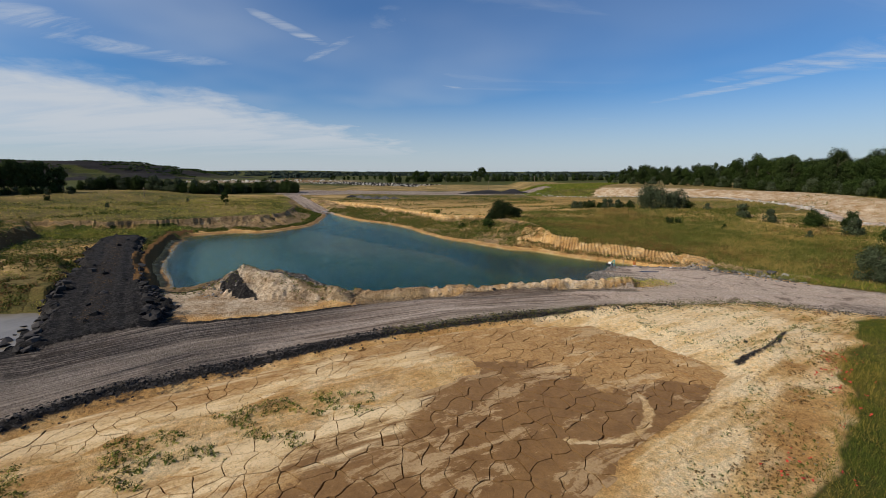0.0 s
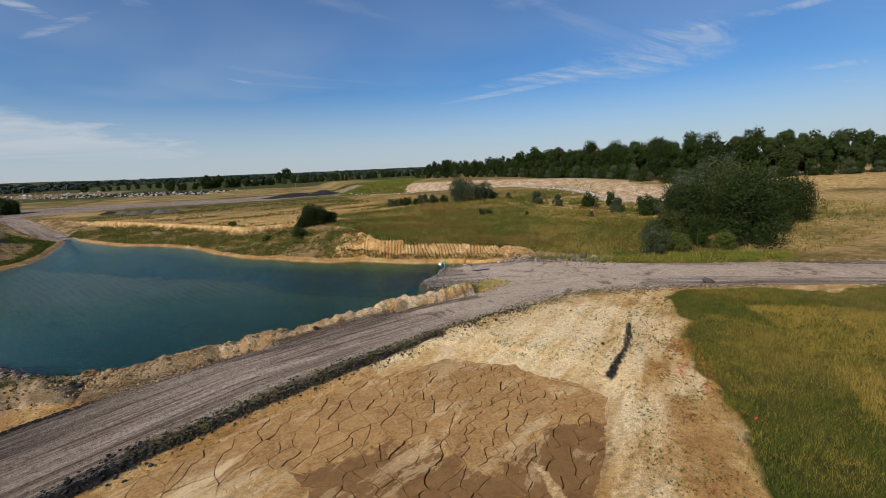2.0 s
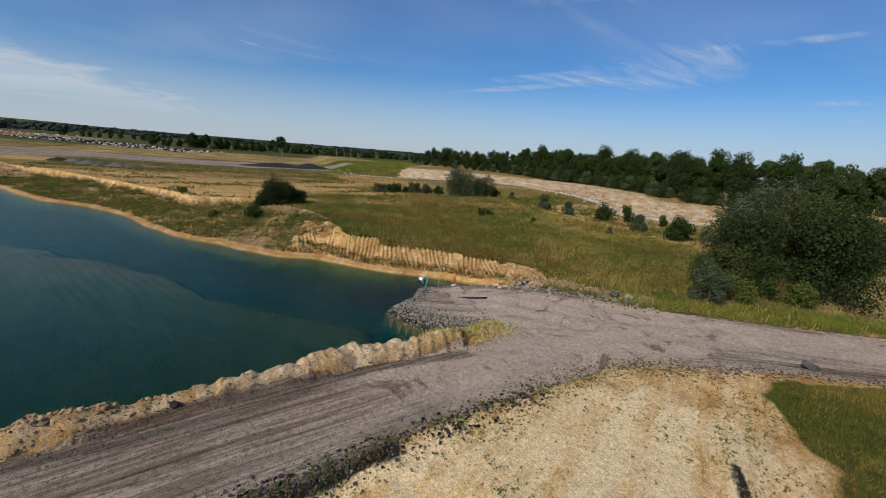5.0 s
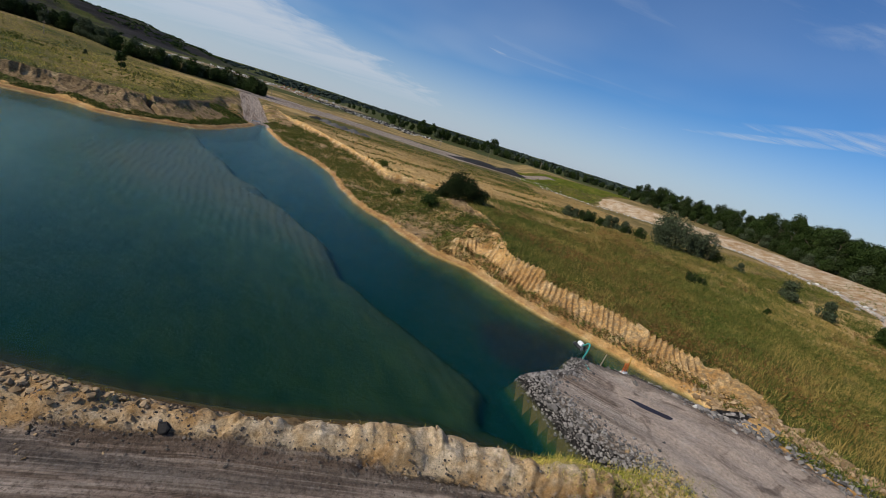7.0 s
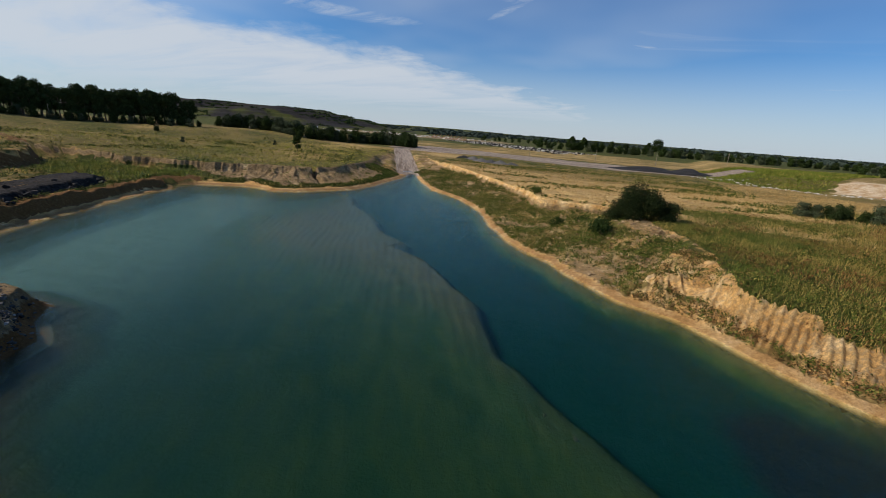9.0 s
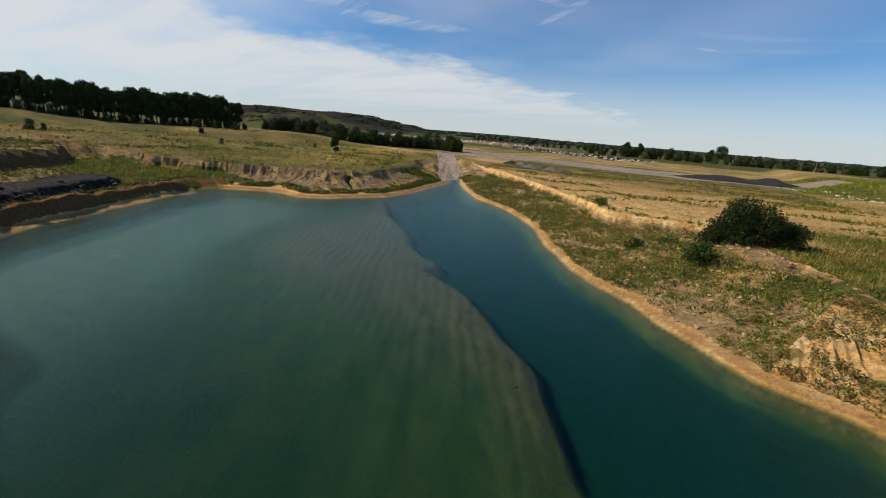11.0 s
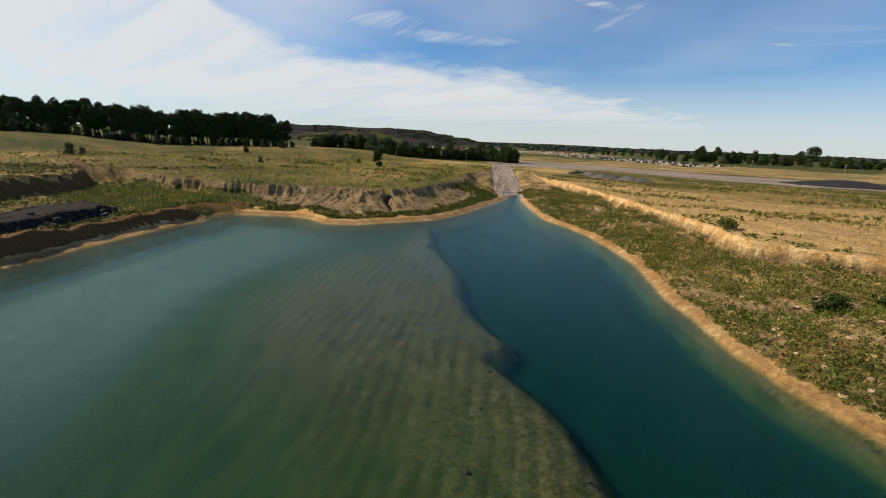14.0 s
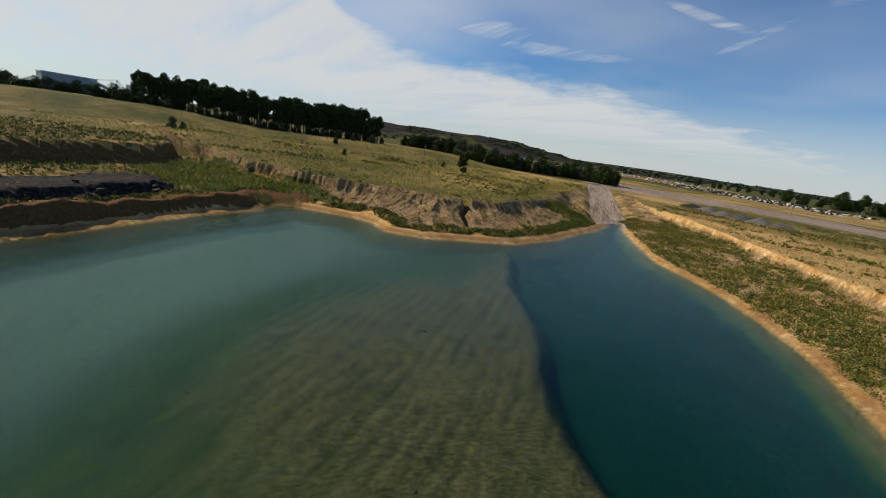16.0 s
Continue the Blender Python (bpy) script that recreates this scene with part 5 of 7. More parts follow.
def tri_mesh(name, verts, material, smooth_faces=False):
    """Loose triangles: verts is (n, 3, 3)."""
    v = verts.reshape(-1, 3)
    return quad_mesh(name, v, np.arange(len(v)).reshape(-1, 3), material, smooth_faces)


def cards(centres, normals, sizes, rng, ratio=0.55):
    """Leaf-shaped quads (n, 4, 3)."""
    n = len(centres)
    ref = rng.normal(size=(n, 3))
    u = np.cross(normals, ref)
    u /= np.linalg.norm(u, axis=1, keepdims=True) + 1e-9
    w = np.cross(normals, u)
    s = sizes[:, None]
    return np.stack([centres - u * s, centres - w * s * ratio, centres + u * s, centres + w * s * ratio], 1)


def crown_mesh(name, rng, h0, h1, radius, lobes, leaves, size, material, droop=0.0, squash=1.0, full=False):
    """Crown of many small leaves, gathered in uneven lobes."""
    mid, half = (h0 + h1) / 2, (h1 - h0) / 2
    cs, rs = [], []
    for _ in range(lobes):
        a, t = rng.uniform(0, 2 * np.pi), rng.uniform(-0.9, 0.95)
        reach = math.sqrt(max(0.05, 1 - (max(t, -0.35) if full else t) ** 2)) * radius * rng.uniform(0.25, 0.8)
        cs.append((math.cos(a) * reach, math.sin(a) * reach * squash, mid + t * half * 0.8))
        rs.append(radius * rng.uniform(0.26, 0.46))
    cs, rs = np.array(cs), np.array(rs)
    which = rng.choice(lobes, leaves, p=rs ** 2 / (rs ** 2).sum())
    d = rng.normal(size=(leaves, 3))
    d /= np.linalg.norm(d, axis=1, keepdims=True)
    r = rs[which][:, None] * rng.uniform(0.55, 1.08, (leaves, 1))
    c = cs[which] + d * r * np.array([1, 1, min(1.15, half / radius * 1.1 + 0.35)])
    c[:, 2] -= droop * rng.uniform(0, 1, leaves) * rs[which]
    c[:, 2] = np.maximum(c[:, 2], 0.12)
    nrm = d + rng.normal(size=(leaves, 3)) * 0.55
    nrm /= np.linalg.norm(nrm, axis=1, keepdims=True)
    q = cards(c, nrm, size * rng.uniform(0.6, 1.3, leaves), rng)
    return quad_mesh(name, q.reshape(-1, 3), np.arange(leaves * 4).reshape(-1, 4), material, False)


def trunk_mesh(rng, h, r, lean=0.05, limbs=6, bare=0.35):
    bm = bmesh.new()
    p, pts = Vector((0, 0, -0.3)), []
    for i in range(5):
        pts.append(p.copy())
        p = p + Vector((rng.normal() * lean * h / 4, rng.normal() * lean * h / 4, (h + 0.3) / 4))
    for i in range(4):
        tube(bm, pts[i], pts[i + 1], r * (1 - i * 0.22), r * (1 - (i + 1) * 0.22), 7)
    for i in range(limbs):
        t = rng.uniform(bare, 0.9)
        k = min(3, int(t * 4))
        base = pts[k].lerp(pts[k + 1], t * 4 - k)
        a = rng.uniform(0, 2 * math.pi)
        tip = base + Vector((math.cos(a), math.sin(a), rng.uniform(0.5, 1.1))) * h * rng.uniform(0.16, 0.28)
        tube(bm, base, tip, r * 0.4, r * 0.1, 5)
    return bm


def tree(name, h, radius, rng, leaves, size, material, label, category, h0=0.3, lobes=16, droop=0.0, squash=1.0, trunk_r=None, full=False):
    ob = thing(name, 0, 0, 0, label, category)
    part("trunk", trunk_mesh(rng, h * 0.82, trunk_r or h * 0.022), M_BARK, ob)
    hang("crown", crown_mesh("crown", rng, h * h0, h, radius, lobes, leaves, size, material, droop, squash, full), ob)
    return ob


def settle(ob, x, y, turn=0.0, scale=1.0, sink=0.0, label="", group=""):
    m = pose(x, y, zat(x, y) - sink, 0, 0, turn)
    ob.matrix_basis = m @ Matrix.Scale(scale, 4)
    return tagged(ob, label, "", group)


def plant(src, x, y, turn, scale, label="", group="", stretch=1.0):
    ob = copy_thing(src, Matrix())
    ob.matrix_basis = pose(x, y, zat(x, y) - 0.05, 0, 0, turn) @ Matrix.Diagonal((scale, scale, scale * stretch, 1))
    return tagged(ob, label, "", group)


rng = np.random.default_rng(7)

# ---- trees and bushes ----
BROAD = [tree("tree", 13, 4.3, rng, 4600, 0.29, M_LEAF_DARK if i % 2 else M_LEAF_MID, "tall dark green broadleaf tree at the wood's edge", "tree", 0.06, 24) for i in range(5)]
SLIM = [tree("tree", 13, 2.7, rng, 3600, 0.27, M_LEAF_ROW, "tall dark slender tree in a close row", "tree", 0.16, 26) for i in range(4)]
BUSHES = [tree("bush", 3.2, 2.1, rng, 2000, 0.16, (M_LEAF_MID, M_LEAF_GREY, M_LEAF_DARK)[i], "dense green bush in rough grass", "bush", 0.02, 12) for i in range(3)]


def wood_edge():
    """The wood along the top of the pale slope in the east."""
    line = [(112, 268), (132, 222), (136, 178), (126, 132), (122, 108), (136, 92), (168, 78), (214, 64), (290, 44)]
    for row in range(3):
        for (ax, ay), (bx, by) in zip(line, line[1:]):
            n = max(3, int(math.hypot(bx - ax, by - ay) / 5.6))
            for k in range(n):
                t = (k + rng.uniform(0.1, 0.9)) / n
                x, y = ax + (bx - ax) * t + row * 8 + rng.uniform(-2, 3), ay + (by - ay) * t + row * 3
                src = BROAD[rng.integers(5)] if rng.random() < (0.72 if x < 150 else 0.3) else SLIM[rng.integers(4)]
                plant(src, x, y, rng.uniform(0, 360), rng.uniform(0.82, 1.04) * (0.80 if y > 200 else 0.98 if x < 130 else 1.02), group="wood along the pale slope", stretch=rng.uniform(0.92, 1.15))
    for k in range(80):
        t = k / 79 * (len(line) - 1)
        i = min(int(t), len(line) - 2)
        x, y = [line[i][c] + (line[i + 1][c] - line[i][c]) * (t - i) for c in (0, 1)]
        plant(BUSHES[k % 3], x - 6 + rng.uniform(-2, 1), y + rng.uniform(-2, 2), rng.uniform(0, 360), rng.uniform(0.9, 1.5), group="undergrowth of the wood")


def west_row():
    """Close row of tall trees on the western plateau, and the scrub after it."""
    for row in range(2):
        for k in range(46):
            t = (k + rng.uniform(0.1, 0.9)) / 52
            x, y = -154 - 38 * t - row * 7, 171 - 84 * t - row * 2
            plant(SLIM[rng.integers(4)], x, y, rng.uniform(0, 360), rng.uniform(0.84, 1.10) * (0.98 - 0.2 * t), group="tree row on the plateau")
    for k in range(40):
        t = k / 39
        plant(BUSHES[k % 3], -151 - 36 * t + rng.uniform(-1, 3), 169 - 84 * t, rng.uniform(0, 360), rng.uniform(0.6, 1.2), "dark bush at the foot of the tree row", "undergrowth of the tree row")
    for k in range(16):
        t = k / 15
        plant(BUSHES[k % 3], -322 + 30 * t, 40 + 75 * t, rng.uniform(0, 360), rng.uniform(2.2, 3.2), "dark tree in front of the works", "far trees before the works")
    for k in range(70):
        t = k / 69
        x, y = -168 + 86 * t, 196 + 30 * t + 10 * math.sin(t * 9)
        plant(BUSHES[k % 3], x + rng.uniform(-3, 3), y + rng.uniform(-4, 4), rng.uniform(0, 360), rng.uniform(1.2, 2.1), "dark hedge bush on the plateau", "scrub hedge")
    for x, y, s in [(-122, 93, 0.75), (-119.5, 94.5, 0.5), (-101, 125, 0.42), (-150, 150, 0.9), (-146, 154, 0.7), (-143, 160, 0.8), (-160, 160, 1.0), (-133, 140, 0.6), (-92, 150, 0.4)]:
        plant(BUSHES[int(x) % 3], x, y, rng.uniform(0, 360), s, "low green bush in plateau grass", "")


def far_trees():
    big = [(-30, 474, 1.15), (-19, 478, 1.2), (-8, 482, 0.95), (6, 488, 1.0), (20, 492, 0.9), (28, 500, 0.7), (38, 510, 0.75)]
    for x, y, s in big:
        plant(BROAD[rng.integers(5)], x, y, rng.uniform(0, 360), s, "tall dark tree beyond the fields", "far field trees", 0.9)
    plant(BROAD[0], 63, 690, 0, 1.9, "huge round dark tree beyond the fields", "far field trees", 0.85)
    plant(BROAD[2], 52, 690, 90, 1.3, "tall dark tree beyond the fields", "far field trees", 0.85)
    for k in range(34):
        plant(BROAD[rng.integers(5)], 75 + k * 8.6 + rng.uniform(-2, 2), 690 - k * 4, rng.uniform(0, 360), rng.uniform(0.7, 1.05), "small round tree in a far row", "far field row", 0.8)
    for k in range(20):
        plant(BROAD[rng.integers(5)], -170 + k * 9 + rng.uniform(-3, 3), 640 + rng.uniform(-25, 25), rng.uniform(0, 360), rng.uniform(0.5, 0.8), "small tree beyond the stone yard", "far yard trees", 0.8)
    for k in range(60):
        x = -60 + k * 6.4
        plant(BUSHES[k % 3], x + rng.uniform(-3, 3), 480 + (x + 60) * 0.55 + rng.uniform(-8, 8), rng.uniform(0, 360), rng.uniform(1.6, 2.8), "dark bush in the far hedge", "far hedge")
    # woods and hedges on the far hills, too many to count
    n = 3000
    az = rng.uniform(-1.15, 1.1, n)
    dist = 900 + 1900 * rng.beta(1.1, 1.6, n)
    strip = np.sin(dist / 95.0 + az * 3) + 0.6 * np.sin(dist / 41.0 - az * 7)
    keep = (strip > 0.1) & (np.hypot((np.sin(az) * dist + 880) / 470, (np.cos(az) * dist - 820) / 380) > 1.15)
    az, dist = az[keep], dist[keep]
    x, y = np.sin(az) * dist, np.cos(az) * dist
    z = ground_z(x, y)
    per = 34
    c = np.repeat(np.stack([x, y, z], 1), per, 0)
    d = rng.normal(size=(len(c), 3))
    d /= np.linalg.norm(d, axis=1, keepdims=True)
    d[:, 2] = np.abs(d[:, 2])
    c = c + d * np.array([22, 16, 9]) * rng.uniform(0.5, 1.0, (len(c), 1))
    nrm = d + rng.normal(size=d.shape) * 0.4
    nrm /= np.linalg.norm(nrm, axis=1, keepdims=True)
    q = cards(c, nrm, rng.uniform(3, 6, len(c)), rng)
    me = quad_mesh("far_woods", q.reshape(-1, 3), np.arange(len(c) * 4).reshape(-1, 4), M_LEAF_FAR_HAZE, False)
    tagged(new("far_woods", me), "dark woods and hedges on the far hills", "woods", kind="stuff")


def field_bushes():
    spec = [("bush", 14.3, 100.7, 4.2, 3.3, 15000, 0.11, M_LEAF_DEEP, "broad dark green bush above the pond bank", 1.0),
            ("bush", 17.0, 100.2, 2.6, 2.2, 6000, 0.10, M_LEAF_DEEP, "low dark bush grown into the broad bush", 1.0),
            ("bush", 11.6, 100.2, 2.0, 1.6, 3500, 0.10, M_LEAF_DEEP, "low dark bush grown into the broad bush", 1.0),
            ("bush", 10.2, 93.2, 1.6, 1.7, 1200, 0.14, M_LEAF_MID, "small green bush on the pond slope", 1.0),
            ("bush", 4.7, 98.8, 1.5, 1.3, 900, 0.13, M_LEAF_MID, "small green bush on the pond slope", 1.0),
            ("bush", 8.2, 99.7, 1.3, 1.4, 900, 0.13, M_LEAF_MID, "small green bush on the pond slope", 1.0),
            ("bush", -1.7, 117.6, 1.0, 1.2, 700, 0.12, M_LEAF_LIGHT, "low yellow-green bush on the pond slope", 1.0),
            ("willow", 57, 113, 7.2, 4.4, 9000, 0.18, M_LEAF_GREY, "grey-green willow in the rough field", 1.0),
            ("willow", 62.8, 112, 5.6, 3.0, 5000, 0.18, M_LEAF_GREY, "narrow grey-green willow in the rough field", 1.0),
            ("tree", 63.8, 43.4, 9.8, 5.2, 15000, 0.15, M_LEAF_DARK, "large dark spreading tree beside the haul road", 1.0),
            ("tree", 69.8, 48.6, 11.0, 5.2, 14000, 0.16, M_LEAF_OLIVE, "tall olive green tree behind the dark tree", 1.0),
            ("tree", 74.0, 55.0, 12.0, 5.8, 12000, 0.17, M_LEAF_GREY, "large grey-green willow behind the dark tree", 1.0),
            ("tree", 60.6, 49.6, 8.6, 3.6, 9000, 0.15, M_LEAF_DARK, "smaller dark green tree beside the haul road", 1.0),
            ("tree", 63.4, 53.0, 9.6, 3.4, 8000, 0.16, M_LEAF_GREY, "pale willow at the edge of the clump", 1.0),
            ("tree", 86.5, 47.6, 7.6, 4.6, 10000, 0.15, M_LEAF_DARK, "round dark tree at the end of the clump", 1.0),
            ("tree", 77.0, 47.0, 8.2, 4.2, 8000, 0.16, M_LEAF_DARK, "dark green tree inside the clump", 1.0),
            ("bush", 55.8, 49.4, 4.8, 2.9, 6000, 0.13, M_LEAF_OLIVE, "dull olive bush beside the haul road", 1.0),
            ("bush", 50.2, 46.9, 3.8, 2.1, 5000, 0.11, M_LEAF_GREY, "round grey-green bush by the road", 1.0),
            ("bush", 57.6, 45.9, 4.4, 2.2, 4500, 0.12, M_LEAF_MID, "fresh green bush under the large tree", 1.0),
            ("bush", 53.8, 46.2, 2.3, 1.7, 2600, 0.11, M_LEAF_LIGHT, "low olive bush beside the road", 1.0),
            ("bush", 58.6, 43.0, 2.2, 1.8, 2600, 0.11, M_LEAF_LIGHT, "low yellow-green bush by the road", 1.0),
            ("tree", -71.5, 136.8, 5.2, 1.35, 2400, 0.16, M_LEAF_MID, "lone slender green tree on the plateau", 1.0)]
    for name, x, y, h, r, n, s, mat, label, sq in spec:
        ob = tree(name, h, r, rng, n, s, mat, label, name, 0.03 if name == "bush" or h > 6.5 else 0.1, 34 if h > 6 else 20, 0.6 if name == "willow" else 0.15, sq, None, True)
        settle(ob, x, y, rng.uniform(0, 360))
    for x, y, s in [(80.7, 90, 1.1), (83, 92, 0.9), (86, 87, 0.8), (79, 79, 1.0), (81, 81, 0.8), (77.6, 70, 1.25), (80, 71, 1.0), (82.5, 72.5, 0.9), (76, 96, 0.9), (73, 101, 1.0), (50.5, 92, 0.55), (53, 93, 0.4), (68.3, 76.4, 0.42), (60, 88, 0.3),
                    (66, 112, 0.7), (70, 110, 0.55), (95, 96, 0.8), (73, 101, 0.5), (90, 82, 0.7)] + [(37.5 + k * 1.05 + 0.5 * math.sin(k * 2.1), 119 - k * 0.28 + math.sin(k * 1.7), 0.62 + 0.14 * math.sin(k * 2.9)) for k in range(15)]:
        plant(BUSHES[int(x * 7) % 3], x, y, rng.uniform(0, 360), s, "green bush in the rough eastern field", "field bushes")


wood_edge()
west_row()
far_trees()
field_bushes()
BROAD[0].matrix_basis = pose(150, 150, zat(150, 150))
BROAD[1].matrix_basis = pose(158, 140, zat(158, 140))
BROAD[2].matrix_basis = pose(162, 160, zat(162, 160))
BROAD[3].matrix_basis = pose(152, 170, zat(152, 170))
BROAD[4].matrix_basis = pose(160, 180, zat(160, 180))
for i, src in enumerate(SLIM):
    src.matrix_basis = pose(-176 - i * 7, 160 - i * 14, zat(-176 - i * 7, 160 - i * 14))
for i, src in enumerate(BUSHES):
    src.matrix_basis = pose(122 + i, 150 + i * 7, zat(122 + i, 150 + i * 7))


# ---- grass, weeds ----
def pick(n, x0, x1, y0, y1, test):
    """Random places in a rectangle where test (a field of LAND) accepts them."""
    x, y = rng.uniform(x0, x1, n), rng.uniform(y0, y1, n)
    k = rng.random(n) < test(x, y)
    return x[k], y[k]


def near_line(n, pts, spread):
    """Random places along a line."""
    seg = [math.hypot(b[0] - a[0], b[1] - a[1]) for a, b in zip(pts, pts[1:])]
    k = rng.choice(len(seg), n, p=np.array(seg) / sum(seg))
    t = rng.random(n)
    p, q = np.array(pts)[k], np.array(pts)[k + 1]
    xy = p + (q - p) * t[:, None] + rng.normal(size=(n, 2)) * spread
    return xy[:, 0], xy[:, 1]


def lf(name):
    return lambda x, y: look_up(LAND[name], x, y)


def tufts(name, x, y, blades, h0, h1, width, material, label, spread=0.16, lean=0.45):
    z = ground_z(x, y)
    n = len(x)
    hh = rng.uniform(h0, h1, n) * (0.7 + 0.9 * (fbm(x, y, 6, 2, 81) + 0.3))
    c = np.repeat(np.stack([x, y, z - 0.03], 1), blades, 0)
    m = len(c)
    c[:, :2] += rng.normal(size=(m, 2)) * spread
    h = np.repeat(hh, blades) * rng.uniform(0.55, 1.15, m)
    a = rng.uniform(0, 2 * np.pi, m)
    side = np.stack([np.cos(a), np.sin(a), np.zeros(m)], 1) * (width * rng.uniform(0.6, 1.4, m))[:, None]
    tip = c + np.stack([rng.normal(size=m) * lean * h, rng.normal(size=m) * lean * h, h], 1)
    v = np.stack([c - side, c + side, tip], 1)
    return tagged(new(name, tri_mesh(name, v, material)), label, "grass", kind="stuff")


def weeds(name, x, y, leaves, h0, h1, size, material, label):
    z = ground_z(x, y)
    n = len(x)
    c = np.repeat(np.stack([x, y, z], 1), leaves, 0)
    m = len(c)
    hh = np.repeat(rng.uniform(h0, h1, n), leaves)
    d = rng.normal(size=(m, 3))
    d /= np.linalg.norm(d, axis=1, keepdims=True)
    d[:, 2] = np.abs(d[:, 2])
    c = c + d * hh[:, None] * np.array([0.75, 0.75, 1.0]) * rng.uniform(0.3, 1.0, (m, 1))
    nrm = d + rng.normal(size=(m, 3)) * 0.5
    nrm /= np.linalg.norm(nrm, axis=1, keepdims=True)
    q = cards(c, nrm, size * rng.uniform(0.6, 1.4, m), rng, 0.45)
    me = quad_mesh(name, q.reshape(-1, 3), np.arange(m * 4).reshape(-1, 4), material, False)
    return tagged(new(name, me), label, "weeds", kind="stuff")


def far_scrub(x, y):
    """Dark scrub that grows over the spoil hill."""
    i, j = np.floor((x + 1400) / 7).astype(int), np.floor((y - 400) / 7).astype(int)
    z = HILL_Z[j, i]
    c = np.repeat(np.stack([x, y, z], 1), 9, 0)
    d = rng.normal(size=c.shape)
    d /= np.linalg.norm(d, axis=1, keepdims=True)
    d[:, 2] = np.abs(d[:, 2])
    q = cards(c + d * np.array([5, 5, 2.6]) * rng.uniform(0.4, 1.0, (len(c), 1)), d, rng.uniform(1.2, 2.6, len(c)), rng)
    me = quad_mesh("hill_scrub", q.reshape(-1, 3), np.arange(len(c) * 4).reshape(-1, 4), M_LEAF_MID, False)
    tagged(new("hill_scrub", me), "dark green scrub over the spoil hill", "scrub", kind="stuff")


def on_land(x, y, lowest=0.05):
    k = ground_z(x, y) > lowest
    return x[k], y[k]


free_g = lambda x, y: look_up(LAND["grass"], x, y) * (look_up(LAND["road"], x, y) < 0.2) * (look_up(LAND["ds"], x, y) > 1.5)
x, y = pick(86000, 10, 70, 6, 38, lambda x, y: lf("near")(x, y) * np.clip(1.25 - np.hypot(x - 18, y - 18) / 60, 0.3, 1))
edge = signed(x, y, NEAR_FIELD) + 7.0 * fbm(x, y, 9, 3, 204) < 6.5
tufts("meadow_grass", x[edge], y[edge], 8, 0.18, 0.42, 0.0085, M_GRASS_NEAR, "tall green meadow grass beside the sand")
tufts("meadow_grass", x[~edge], y[~edge], 8, 0.18, 0.40, 0.010, M_GRASS_GOLD, "golden ripening meadow grass beyond the green edge")
x, y = pick(66000, 13, 75, 50, 112, lambda x, y: free_g(x, y) * ((lf("free")(x, y) > 0.7) | (x > 24)) * (lf("west")(x, y) < 0.1) * np.clip(1.3 - np.hypot(x - 30, y - 68) / 62, 0.25, 1))
tufts("rough_grass", x, y, 5, 0.26, 0.6, 0.024, M_GRASS_EAST, "rough green and brown grass above the toothed bank", 0.14, 0.25)
x, y = pick(17000, 36, 120, 36, 130, free_g)
tufts("rough_grass", x, y, 4, 0.3, 0.7, 0.045, M_GRASS_EAST, "rough green and dry grass in the eastern field")
x, y = pick(30000, -40, 60, 100, 190, lambda x, y: free_g(x, y) * (lf("east")(x, y) > 0.5) * np.clip(1.3 - (y - 110) / 90, 0.3, 1))
tufts("dry_grass", x, y, 4, 0.18, 0.42, 0.04, M_GRASS_DRY, "dry straw-coloured grass above the low cliff")
x, y = pick(30000, -150, -44, 70, 200, lambda x, y: free_g(x, y) * (lf("west")(x, y) > 0.9) * np.clip(1.35 - np.hypot(x + 50, y - 108) / 90, 0.2, 1))
tufts("plateau_grass", x, y, 4, 0.18, 0.45, 0.045, M_GRASS_WEST, "golden green grass on the western plateau")
slope = lambda x, y: (look_up(LAND["ds"], x, y) > 2.0) * (look_up(LAND["free"], x, y) < 0.25) * np.clip(look_up(LAND["grass"], x, y) * 1.2, 0, 1) * (look_up(LAND["road"], x, y) < 0.2)
x, y = pick(84000, -42, 26, 74, 162, lambda x, y: (lf("ds")(x, y) + 0.9 * fbm(x, y, 2.2, 3, 203) > 0.75) * (lf("free")(x, y) < 0.3) * (lf("kind")(x, y) < 0.6) * (lf("h")(x, y) < 3.2) * smooth(fbm(x, y, 5, 3, 51) + 0.54 * fbm(x, y, 1.5, 2, 52), -0.30, -0.02))
k = rng.random(len(x)) < 0.66
brown = ~k & (rng.random(len(x)) < 0.45) & (fbm(x, y, 6, 2, 200) > -0.05)
weeds("dock_weeds", x[brown], y[brown], 9, 0.2, 0.55, 0.06, M_DOCK, "brown seeding weeds on the sandy pond slope")
k2 = ~k & ~brown
weeds("bank_weeds", x[k], y[k], 20, 0.2, 0.85, 0.075, M_WEED, "clumps of green weeds on the sandy pond slope")
tufts("dry_tufts", x[k2], y[k2], 6, 0.2, 0.5, 0.02, M_GRASS_DRY, "dry yellow tufts on the sandy pond slope")
x, y = pick(16000, -110, -36, 50, 146, lambda x, y: slope(x, y) * ((lf("ds")(x, y) > 2.2) & (lf("coal")(x, y) < 0.4)))
k = lf("bench")(x, y) > 0.15
tufts("bench_grass", np.repeat(x[k], 2) + rng.normal(size=2 * k.sum()) * 0.3, np.repeat(y[k], 2) + rng.normal(size=2 * k.sum()) * 0.3, 5, 0.25, 0.6, 0.05, M_BENCH, "yellow-green grass on the low bench", 0.3)
weeds("bank_weeds", x[~k], y[~k], 8, 0.25, 0.6, 0.12, M_WEED, "green weeds below the western cliff")
